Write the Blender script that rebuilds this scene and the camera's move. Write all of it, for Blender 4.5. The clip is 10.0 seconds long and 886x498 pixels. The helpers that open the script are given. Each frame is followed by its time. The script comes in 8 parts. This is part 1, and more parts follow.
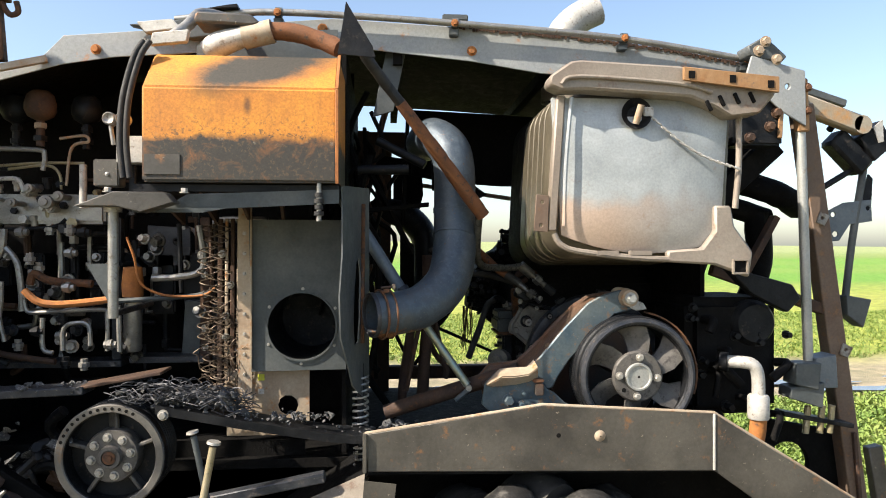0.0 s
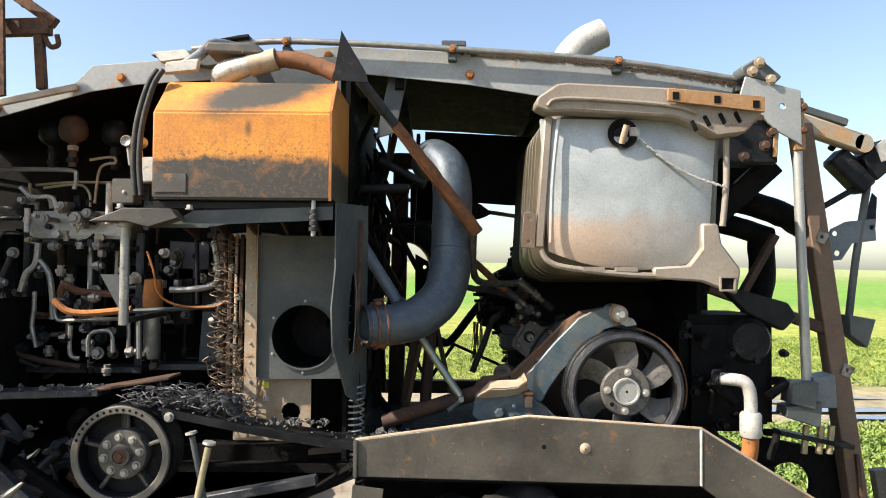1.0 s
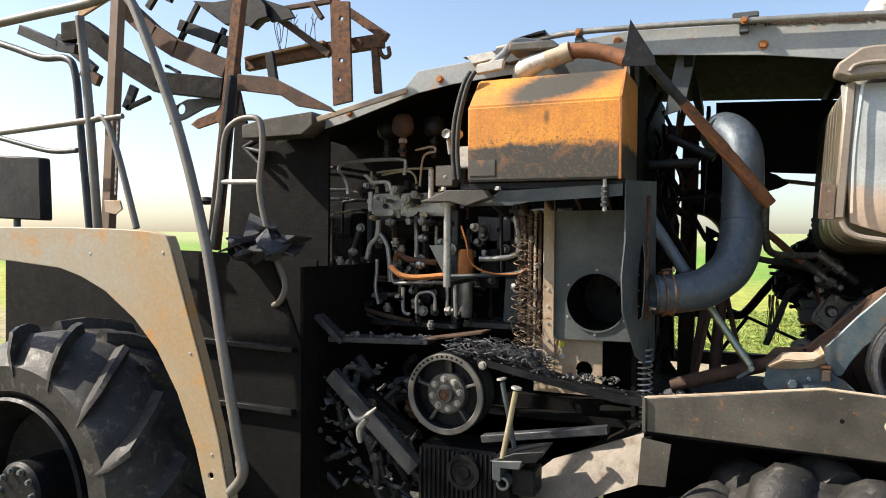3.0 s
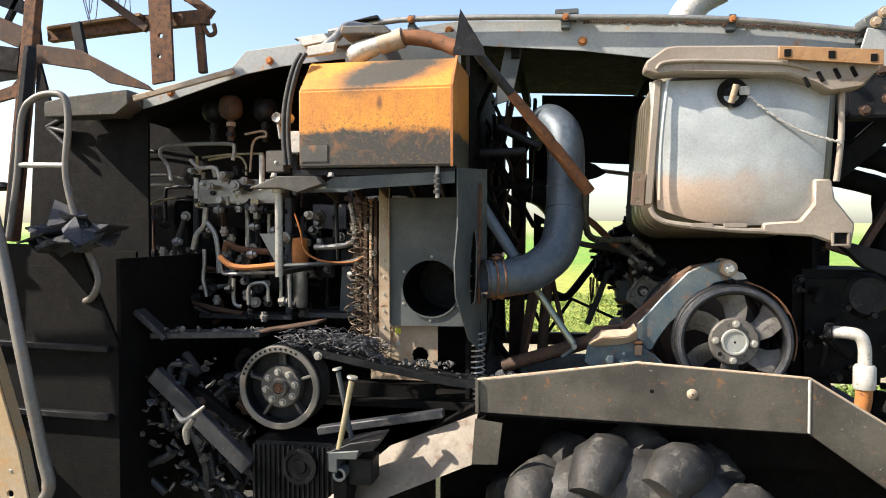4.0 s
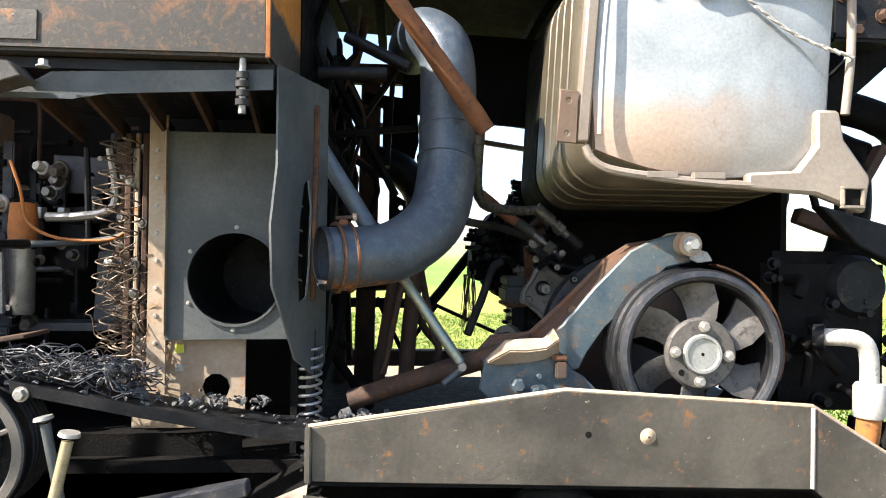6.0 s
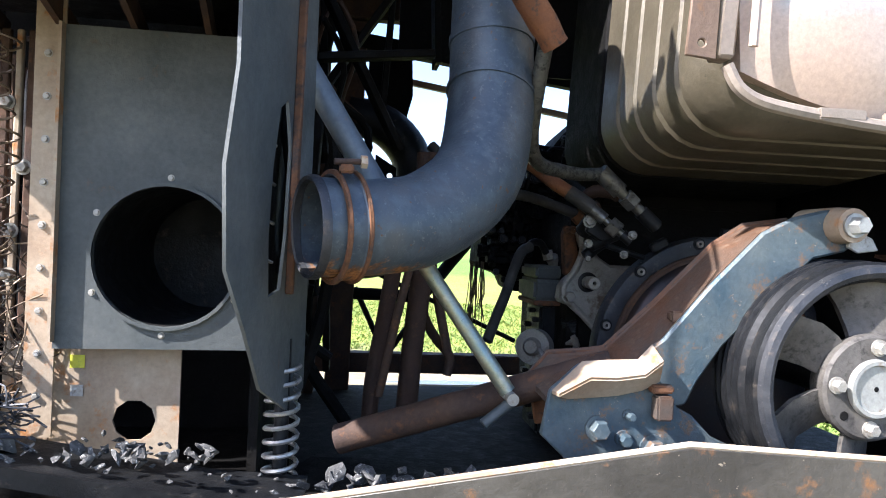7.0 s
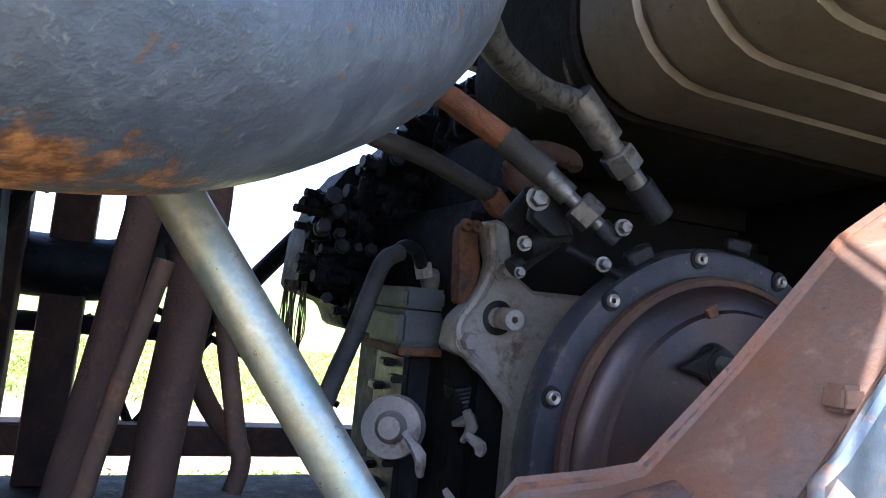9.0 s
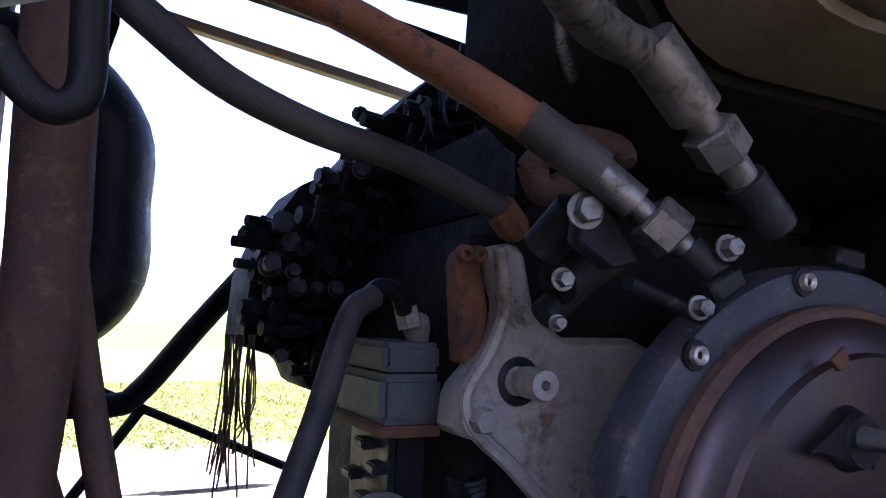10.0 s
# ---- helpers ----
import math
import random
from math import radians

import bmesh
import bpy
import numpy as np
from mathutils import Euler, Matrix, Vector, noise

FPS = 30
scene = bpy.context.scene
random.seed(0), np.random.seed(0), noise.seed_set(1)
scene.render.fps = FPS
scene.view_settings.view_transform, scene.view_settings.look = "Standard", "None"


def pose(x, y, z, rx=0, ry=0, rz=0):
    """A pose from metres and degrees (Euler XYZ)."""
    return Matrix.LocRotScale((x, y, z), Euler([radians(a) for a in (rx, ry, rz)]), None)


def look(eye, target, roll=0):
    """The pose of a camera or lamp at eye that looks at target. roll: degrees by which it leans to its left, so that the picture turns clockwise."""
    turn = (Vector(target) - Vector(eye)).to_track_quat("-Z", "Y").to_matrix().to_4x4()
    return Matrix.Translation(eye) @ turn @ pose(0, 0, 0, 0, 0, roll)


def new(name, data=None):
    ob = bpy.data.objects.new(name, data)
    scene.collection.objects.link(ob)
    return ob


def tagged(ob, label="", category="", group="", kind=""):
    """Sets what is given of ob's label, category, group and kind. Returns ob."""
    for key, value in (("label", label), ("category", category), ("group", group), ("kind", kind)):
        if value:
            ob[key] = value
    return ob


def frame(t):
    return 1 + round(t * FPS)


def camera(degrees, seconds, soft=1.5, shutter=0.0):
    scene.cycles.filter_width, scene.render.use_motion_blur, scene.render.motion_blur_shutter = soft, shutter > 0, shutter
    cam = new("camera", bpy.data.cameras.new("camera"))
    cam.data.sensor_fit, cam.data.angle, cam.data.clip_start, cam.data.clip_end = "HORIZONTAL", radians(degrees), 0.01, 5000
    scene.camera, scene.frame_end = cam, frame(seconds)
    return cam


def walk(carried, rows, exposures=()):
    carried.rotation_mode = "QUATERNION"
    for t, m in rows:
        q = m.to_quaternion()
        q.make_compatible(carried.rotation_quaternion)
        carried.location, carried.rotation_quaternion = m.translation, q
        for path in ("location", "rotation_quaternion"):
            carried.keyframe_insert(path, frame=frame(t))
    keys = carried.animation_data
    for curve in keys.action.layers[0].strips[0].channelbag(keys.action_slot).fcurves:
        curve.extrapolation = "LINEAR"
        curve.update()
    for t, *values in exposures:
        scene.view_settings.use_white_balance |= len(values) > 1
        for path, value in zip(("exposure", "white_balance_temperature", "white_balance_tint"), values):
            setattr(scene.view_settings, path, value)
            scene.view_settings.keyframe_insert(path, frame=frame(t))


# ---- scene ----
cam = camera(64.4, 10.0, soft=1.0)
PATH = [
    (0, (-0.259, -0.089, 1.77), (-0.092, 1.904, 1.771), -0.0),
    (0.5, (-0.145, -0.104, 1.738), (0.066, 1.88, 1.877), 2.6),
    (1, (-0.022, -0.216, 1.747), (-0.005, 1.783, 1.807), 0.5),
    (1.5, (0.112, -0.409, 1.774), (-0.273, 1.554, 1.797), 0.6),
    (2, (0.131, -0.502, 1.742), (-0.632, 1.346, 1.78), 1.0),
    (2.2, (0.1, -0.537, 1.747), (-0.703, 1.295, 1.762), 0.8),
    (3.5, (0.008, -0.516, 1.744), (-0.642, 1.375, 1.703), 0.1),
    (4, (0.029, -0.483, 1.739), (-0.305, 1.488, 1.683), 0.0),
    (4.5, (0.162, -0.336, 1.702), (0.19, 1.662, 1.602), -0.9),
    (5, (0.31, -0.073, 1.619), (0.304, 1.926, 1.543), 2.4),
    (5.2, (0.279, 0.053, 1.616), (0.182, 2.049, 1.556), 2.0),
    (6.3, (-0.215, 0.962, 1.518), (-0.042, 2.955, 1.539), 0.5),
    (6.5, (-0.241, 1.118, 1.517), (-0.171, 3.116, 1.519), 3.5),
    (7, (-0.235, 1.421, 1.503), (0.019, 3.405, 1.486), 2.5),
    (7.5, (-0.314, 1.835, 1.471), (0.473, 3.674, 1.433), 4.6),
    (8, (-0.283, 2.142, 1.491), (0.723, 3.87, 1.528), 4.9),
    (8.5, (-0.151, 2.197, 1.462), (0.772, 3.968, 1.563), 6.8),
    (9, (-0.118, 2.365, 1.42), (0.672, 4.196, 1.574), 5.7),
    (9.5, (-0.029, 2.596, 1.424), (0.767, 4.42, 1.623), 3.1),
    (10, (-0.005, 2.697, 1.476), (0.86, 4.489, 1.678), 1.7),
]
walk(cam, [(t, look(eye, target, roll)) for t, eye, target, roll in PATH],
     exposures=[(0, 1.14, 6800, 11), (2.2, 1.12, 6800, 11), (3.3, 1.02, 6800, 11), (4.4, 1.38, 6800, 12), (5.2, 1.38, 6800, 12), (6.4, 1.95, 6300, 13), (7.2, 1.95, 5750, 16), (8.0, 2.12, 5500, 12), (9.0, 3.05, 5750, 25), (9.5, 2.95, 5650, 35), (10, 2.68, 5650, 42)])

# ---- world and light ----
SUN_AZ, SUN_EL = radians(249), radians(41)
world = bpy.data.worlds.new("world")
scene.world = world
world.use_nodes = True
wn, wl = world.node_tree.nodes, world.node_tree.links
sky = wn.new("ShaderNodeTexSky")
sky.sky_type = 'NISHITA'
sky.sun_disc = False
sky.sun_elevation, sky.sun_rotation = SUN_EL, SUN_AZ
sky.altitude, sky.air_density, sky.dust_density, sky.ozone_density = 100, 1.0, 1.8, 1.5
wl.new(sky.outputs[0], wn["Background"].inputs[0])
wn["Background"].inputs[1].default_value = 0.122
sun_data = bpy.data.lights.new("sun", 'SUN')
sun_data.energy, sun_data.angle, sun_data.color = 5.0, radians(0.53), (1.0, 0.93, 0.82)
sun = new("sun", sun_data)
sun_dir = Vector((math.sin(SUN_AZ) * math.cos(SUN_EL), math.cos(SUN_AZ) * math.cos(SUN_EL), math.sin(SUN_EL)))
sun.matrix_world = look(sun_dir * 40, (0, 0, 0))

GROUND = -0.5


# ---- materials ----
def ramp(nt, src, stops):
    r = nt.nodes.new("ShaderNodeValToRGB")
    els = r.color_ramp.elements
    els[0].position, els[0].color = stops[0][0], (*stops[0][1], 1)
    els[1].position, els[1].color = stops[-1][0], (*stops[-1][1], 1)
    for p, c in stops[1:-1]:
        e = els.new(p)
        e.color = (*c, 1)
    nt.links.new(src, r.inputs[0])
    return r.outputs[0]


def noise_tex(nt, vec, scale, detail=6.0, rough=0.6, distort=0.0):
    n = nt.nodes.new("ShaderNodeTexNoise")
    n.inputs["Scale"].default_value, n.inputs["Detail"].default_value = scale, detail
    n.inputs["Roughness"].default_value, n.inputs["Distortion"].default_value = rough, distort
    nt.links.new(vec, n.inputs["Vector"])
    return n.outputs["Fac"]


def mathn(nt, op, a, b=0.0):
    m = nt.nodes.new("ShaderNodeMath")
    m.operation = op
    for i, v in enumerate((a, b)):
        if isinstance(v, (int, float)):
            m.inputs[i].default_value = v
        else:
            nt.links.new(v, m.inputs[i])
    return m.outputs[0]


def mixc(nt, fac, a, b, blend='MIX'):
    m = nt.nodes.new("ShaderNodeMix")
    m.data_type, m.blend_type = 'RGBA', blend
    for sock, v in ((m.inputs[0], fac), (m.inputs[6], a), (m.inputs[7], b)):
        if isinstance(v, (int, float)):
            sock.default_value = v
        elif isinstance(v, tuple):
            sock.default_value = (*v, 1)
        else:
            nt.links.new(v, sock)
    return m.outputs[2]


def start(name):
    m = bpy.data.materials.new(name)
    m.use_nodes = True
    nt = m.node_tree
    bsdf = nt.nodes["Principled BSDF"]
    geo = nt.nodes.new("ShaderNodeNewGeometry")
    return m, nt, bsdf, geo.outputs["Position"]


def burnt(name, c1, c2, c3, scale=6, stain=(0.55, 0.68), rough=(0.5, 0.85), metal=0.0, bump=0.25, fine=90, speck=None, foot=None, spec=0.5):
    """Weathered surface: two tones, stains of a third, fine grain and relief."""
    m, nt, b, pos = start(name)
    big = noise_tex(nt, pos, scale, 5, 0.6, 0.4)
    mid = noise_tex(nt, pos, scale * 3.1, 8, 0.7)
    grain = noise_tex(nt, pos, fine, 4, 0.7)
    col = mixc(nt, ramp(nt, big, [(0.35, (0, 0, 0)), (0.65, (1, 1, 1))]), c1, c2)
    mask = ramp(nt, mid, [(stain[0], (0, 0, 0)), (stain[1], (1, 1, 1))])
    col = mixc(nt, mask, col, c3)
    if speck:
        fl = ramp(nt, noise_tex(nt, pos, fine * 0.7, 3, 0.8), [(0.66, (0, 0, 0)), (0.72, (1, 1, 1))])
        col = mixc(nt, fl, col, speck)
    if foot:
        sep = nt.nodes.new("ShaderNodeSeparateXYZ")
        nt.links.new(pos, sep.inputs[0])
        edge = mathn(nt, 'ADD', sep.outputs[2], mathn(nt, 'MULTIPLY', mathn(nt, 'SUBTRACT', mid, 0.5), 0.16))
        edge = mathn(nt, 'ADD', mathn(nt, 'MULTIPLY', mathn(nt, 'SUBTRACT', edge, foot[0]), 10.0), 0.5)
        col = mixc(nt, ramp(nt, edge, [(0.38, (1, 1, 1)), (0.55, (0, 0, 0))]), col, foot[1])
    g = ramp(nt, grain, [(0.3, (0.84, 0.84, 0.84)), (0.7, (1.1, 1.1, 1.1))])
    col = mixc(nt, 1.0, col, g, 'MULTIPLY')
    nt.links.new(col, b.inputs["Base Color"])
    nt.links.new(ramp(nt, mid, [(0.3, (rough[0],) * 3), (0.7, (rough[1],) * 3)]), b.inputs["Roughness"])
    b.inputs["Metallic"].default_value = metal
    b.inputs["Specular IOR Level"].default_value = spec
    bp = nt.nodes.new("ShaderNodeBump")
    bp.inputs["Strength"].default_value, bp.inputs["Distance"].default_value = bump, 0.004
    nt.links.new(mathn(nt, 'ADD', grain, mid), bp.inputs["Height"])
    nt.links.new(bp.outputs[0], b.inputs["Normal"])
    return m


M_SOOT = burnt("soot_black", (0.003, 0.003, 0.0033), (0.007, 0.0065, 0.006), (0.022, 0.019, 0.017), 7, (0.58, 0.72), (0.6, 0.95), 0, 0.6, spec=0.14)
M_SOOTMET = burnt("sooty_steel", (0.008, 0.009, 0.011), (0.022, 0.023, 0.025), (0.065, 0.055, 0.046), 9, (0.58, 0.7), (0.36, 0.68), 0.45, 0.35, spec=0.25)
M_GREY = burnt("scorched_grey_paint", (0.055, 0.066, 0.07), (0.10, 0.108, 0.106), (0.14, 0.09, 0.06), 4, (0.63, 0.76), (0.45, 0.75), 0.15, 0.25, spec=0.4)
def duct_steel():
    """Heat-blued sheet steel: teal and grey mottling, pale crusted specks, rust pits and a rust-crusted underside."""
    m, nt, b, pos = start("blue_grey_duct_steel")
    sep = nt.nodes.new("ShaderNodeSeparateXYZ")
    nt.links.new(pos, sep.inputs[0])
    big, mid, fine, pit = noise_tex(nt, pos, 5, 5, 0.6, 0.5), noise_tex(nt, pos, 34, 6, 0.65, 0.3), noise_tex(nt, pos, 120, 3, 0.7), noise_tex(nt, pos, 60, 2, 0.5)
    col = ramp(nt, big, [(0.32, (0.04, 0.058, 0.082)), (0.52, (0.062, 0.08, 0.098)), (0.68, (0.085, 0.092, 0.098))])
    col = mixc(nt, ramp(nt, mid, [(0.46, (0, 0, 0)), (0.66, (0.6, 0.6, 0.6))]), col, (0.105, 0.135, 0.16))
    col = mixc(nt, ramp(nt, fine, [(0.60, (0, 0, 0)), (0.68, (0.5, 0.5, 0.5))]), col, (0.17, 0.19, 0.195))
    col = mixc(nt, ramp(nt, pit, [(0.68, (0, 0, 0)), (0.73, (0.85, 0.85, 0.85))]), col, (0.12, 0.065, 0.035))
    edge = mathn(nt, 'ADD', sep.outputs[2], mathn(nt, 'MULTIPLY', mathn(nt, 'SUBTRACT', mid, 0.5), 0.12))
    edge = mathn(nt, 'ADD', mathn(nt, 'MULTIPLY', mathn(nt, 'SUBTRACT', edge, 1.458), 10.0), 0.5)
    crust = ramp(nt, edge, [(0.36, (1, 1, 1)), (0.52, (0, 0, 0))])
    col = mixc(nt, crust, col, mixc(nt, ramp(nt, fine, [(0.42, (0, 0, 0)), (0.6, (1, 1, 1))]), (0.14, 0.065, 0.03), (0.38, 0.18, 0.07)))
    nt.links.new(col, b.inputs["Base Color"])
    b.inputs["Metallic"].default_value = 0.3
    nt.links.new(ramp(nt, mid, [(0.3, (0.34,) * 3), (0.7, (0.6,) * 3)]), b.inputs["Roughness"])
    bp = nt.nodes.new("ShaderNodeBump")
    bp.inputs["Strength"].default_value, bp.inputs["Distance"].default_value = 0.4, 0.003
    nt.links.new(mathn(nt, 'ADD', fine, mid), bp.inputs["Height"])
    nt.links.new(bp.outputs[0], b.inputs["Normal"])
    return m


M_DUCT = duct_steel()
M_ARM = burnt("blue_grey_arm_steel", (0.055, 0.09, 0.115), (0.12, 0.145, 0.15), (0.22, 0.13, 0.07), 8, (0.55, 0.67), (0.35, 0.6), 0.3, 0.35, 90, (0.27, 0.25, 0.21))
M_RUSTPLATE = burnt("tan_rust_plate", (0.42, 0.35, 0.26), (0.30, 0.22, 0.15), (0.38, 0.16, 0.045), 5, (0.56, 0.68), (0.55, 0.8), 0.1, 0.2)
M_RUST = burnt("brown_rust", (0.11, 0.053, 0.029), (0.175, 0.08, 0.038), (0.05, 0.04, 0.036), 10, (0.48, 0.64), (0.7, 0.95), 0.1, 0.45, spec=0.3)
M_RUSTDARK = burnt("dark_rust", (0.055, 0.038, 0.032), (0.10, 0.06, 0.04), (0.17, 0.08, 0.04), 9, (0.56, 0.7), (0.65, 0.9), 0.2, 0.4, spec=0.25)
M_RUSTORANGE = burnt("orange_rust", (0.42, 0.16, 0.04), (0.30, 0.11, 0.035), (0.13, 0.07, 0.04), 10, (0.56, 0.7), (0.75, 0.95), 0, 0.4)
M_HOSERUST = burnt("rusty_hose", (0.21, 0.085, 0.035), (0.14, 0.06, 0.03), (0.07, 0.05, 0.04), 14, (0.55, 0.66), (0.6, 0.85), 0.05, 0.5, 200, spec=0.3)
M_RUBBER = burnt("charred_rubber_hose", (0.02, 0.021, 0.022), (0.045, 0.043, 0.04), (0.10, 0.07, 0.05), 16, (0.62, 0.74), (0.5, 0.8), 0, 0.35, 220, spec=0.3)
M_BRAID = burnt("braided_steel_hose", (0.07, 0.075, 0.072), (0.13, 0.13, 0.115), (0.03, 0.03, 0.03), 22, (0.5, 0.6), (0.35, 0.55), 0.6, 0.5, 240)
M_STEEL = burnt("scorched_bare_steel", (0.26, 0.255, 0.24), (0.38, 0.37, 0.34), (0.16, 0.12, 0.09), 14, (0.58, 0.7), (0.3, 0.55), 0.65, 0.2, 140)
M_BOLT = burnt("dull_zinc", (0.32, 0.31, 0.28), (0.42, 0.40, 0.36), (0.22, 0.15, 0.10), 30, (0.56, 0.68), (0.35, 0.6), 0.5, 0.2, 150)
M_BRASS = burnt("yellowed_zinc", (0.30, 0.25, 0.14), (0.38, 0.33, 0.22), (0.12, 0.10, 0.08), 14, (0.58, 0.7), (0.35, 0.6), 0.6, 0.2, 140)
M_GALV = burnt("galvanised_tube", (0.33, 0.34, 0.33), (0.42, 0.42, 0.39), (0.28, 0.21, 0.15), 8, (0.6, 0.72), (0.4, 0.6), 0.5, 0.15, 130)
M_STRUT = burnt("iridescent_zinc_strut", (0.22, 0.29, 0.28), (0.36, 0.34, 0.22), (0.42, 0.39, 0.30), 14, (0.52, 0.66), (0.25, 0.45), 0.65, 0.12, 150, (0.16, 0.13, 0.08))
M_ALU = burnt("cast_aluminium_housing", (0.20, 0.192, 0.175), (0.30, 0.285, 0.255), (0.12, 0.085, 0.06), 7, (0.53, 0.68), (0.42, 0.68), 0.3, 0.45, 160)
M_ASHALU = burnt("melted_pale_aluminium", (0.40, 0.39, 0.36), (0.52, 0.50, 0.46), (0.25, 0.21, 0.17), 16, (0.55, 0.66), (0.45, 0.7), 0.3, 0.35, 120)
M_HOOD = burnt("hood_grey_sheet", (0.24, 0.26, 0.27), (0.32, 0.33, 0.32), (0.40, 0.17, 0.06), 3.2, (0.6, 0.7), (0.5, 0.75), 0.1, 0.2)
M_TYRE = burnt("burnt_tyre_rubber", (0.014, 0.014, 0.014), (0.04, 0.038, 0.035), (0.12, 0.112, 0.10), 5, (0.55, 0.72), (0.4, 0.75), 0, 0.6, 60, spec=0.35)
M_FENDER = burnt("sooty_fender_sheet", (0.05, 0.046, 0.04), (0.10, 0.092, 0.078), (0.25, 0.12, 0.048), 4.2, (0.575, 0.70), (0.3, 0.6), 0.2, 0.35, 70, (0.34, 0.29, 0.22))
M_FRONTF = burnt("grey_tan_front_fender", (0.31, 0.28, 0.225), (0.33, 0.235, 0.13), (0.44, 0.21, 0.06), 1.9, (0.53, 0.68), (0.45, 0.7), 0.05, 0.15, 90)
# Pale third tone paints the white highlights on the dark grey ash.
M_ASH = burnt("grey_ash", (0.025, 0.025, 0.026), (0.11, 0.11, 0.108), (0.42, 0.42, 0.40), 40, (0.56, 0.66), (0.45, 0.9), 0, 0.7, 160, spec=0.4)
M_WIRE = burnt("burnt_copper_wire", (0.07, 0.05, 0.04), (0.16, 0.12, 0.08), (0.30, 0.24, 0.17), 30, (0.55, 0.65), (0.4, 0.7), 0.5, 0.1)
M_SPRING = burnt("spring_steel", (0.30, 0.29, 0.27), (0.4, 0.39, 0.36), (0.15, 0.12, 0.10), 40, (0.55, 0.65), (0.3, 0.5), 0.6, 0.1)
M_BLUEGREY = burnt("faded_blue_grey_steel", (0.10, 0.125, 0.15), (0.16, 0.18, 0.19), (0.17, 0.13, 0.10), 6, (0.6, 0.74), (0.4, 0.65), 0.25, 0.2)
M_RAIL = burnt("smoked_tube_paint", (0.115, 0.11, 0.10), (0.18, 0.165, 0.145), (0.22, 0.13, 0.07), 5, (0.58, 0.7), (0.42, 0.65), 0.3, 0.15)
M_WING = burnt("sooty_tan_wing", (0.19, 0.16, 0.12), (0.10, 0.08, 0.06), (0.10, 0.05, 0.028), 4.0, (0.54, 0.66), (0.45, 0.7), 0.1, 0.3, 90, (0.32, 0.28, 0.22))
M_COVER = burnt("heat_tinted_cover", (0.02, 0.028, 0.04), (0.065, 0.034, 0.02), (0.03, 0.036, 0.045), 2.8, (0.55, 0.7), (0.28, 0.5), 0.45, 0.2, 120, (0.10, 0.08, 0.065))
M_BEAMTAN = burnt("rusted_tan_bar", (0.36, 0.22, 0.11), (0.30, 0.15, 0.06), (0.17, 0.12, 0.09), 12, (0.56, 0.68), (0.6, 0.85), 0.1, 0.35)
M_SLEEVE = burnt("brown_mesh_sleeve", (0.072, 0.042, 0.03), (0.05, 0.033, 0.027), (0.115, 0.066, 0.042), 11, (0.55, 0.68), (0.65, 0.9), 0.05, 0.6, 260, spec=0.25)
M_WEB = burnt("brown_grey_rusted_web", (0.115, 0.056, 0.03), (0.08, 0.066, 0.055), (0.16, 0.11, 0.075), 9, (0.56, 0.70), (0.5, 0.8), 0.15, 0.4, 120, (0.035, 0.03, 0.028), spec=0.35)
M_BLADE = burnt("sooty_tan_blade", (0.075, 0.07, 0.064), (0.13, 0.12, 0.108), (0.04, 0.036, 0.034), 12, (0.53, 0.66), (0.5, 0.75), 0.3, 0.35, 130)
M_OILSTEEL = burnt("oily_dark_steel", (0.085, 0.084, 0.078), (0.15, 0.148, 0.135), (0.04, 0.035, 0.03), 18, (0.52, 0.66), (0.28, 0.5), 0.6, 0.25, 150)
M_SMOKE = burnt("smoked_blue_steel", (0.02, 0.024, 0.031), (0.05, 0.052, 0.058), (0.12, 0.10, 0.085), 11, (0.57, 0.7), (0.35, 0.65), 0.3, 0.4, 110, (0.18, 0.17, 0.16))
M_YELLOW = burnt("yellow_paint_mark", (0.62, 0.60, 0.05), (0.5, 0.5, 0.05), (0.3, 0.3, 0.08), 30, (0.55, 0.65), (0.5, 0.7))
M_SQUARE = burnt("rusted_square_post", (0.17, 0.12, 0.085), (0.13, 0.085, 0.06), (0.25, 0.13, 0.06), 6, (0.56, 0.7), (0.6, 0.85), 0.15, 0.3)


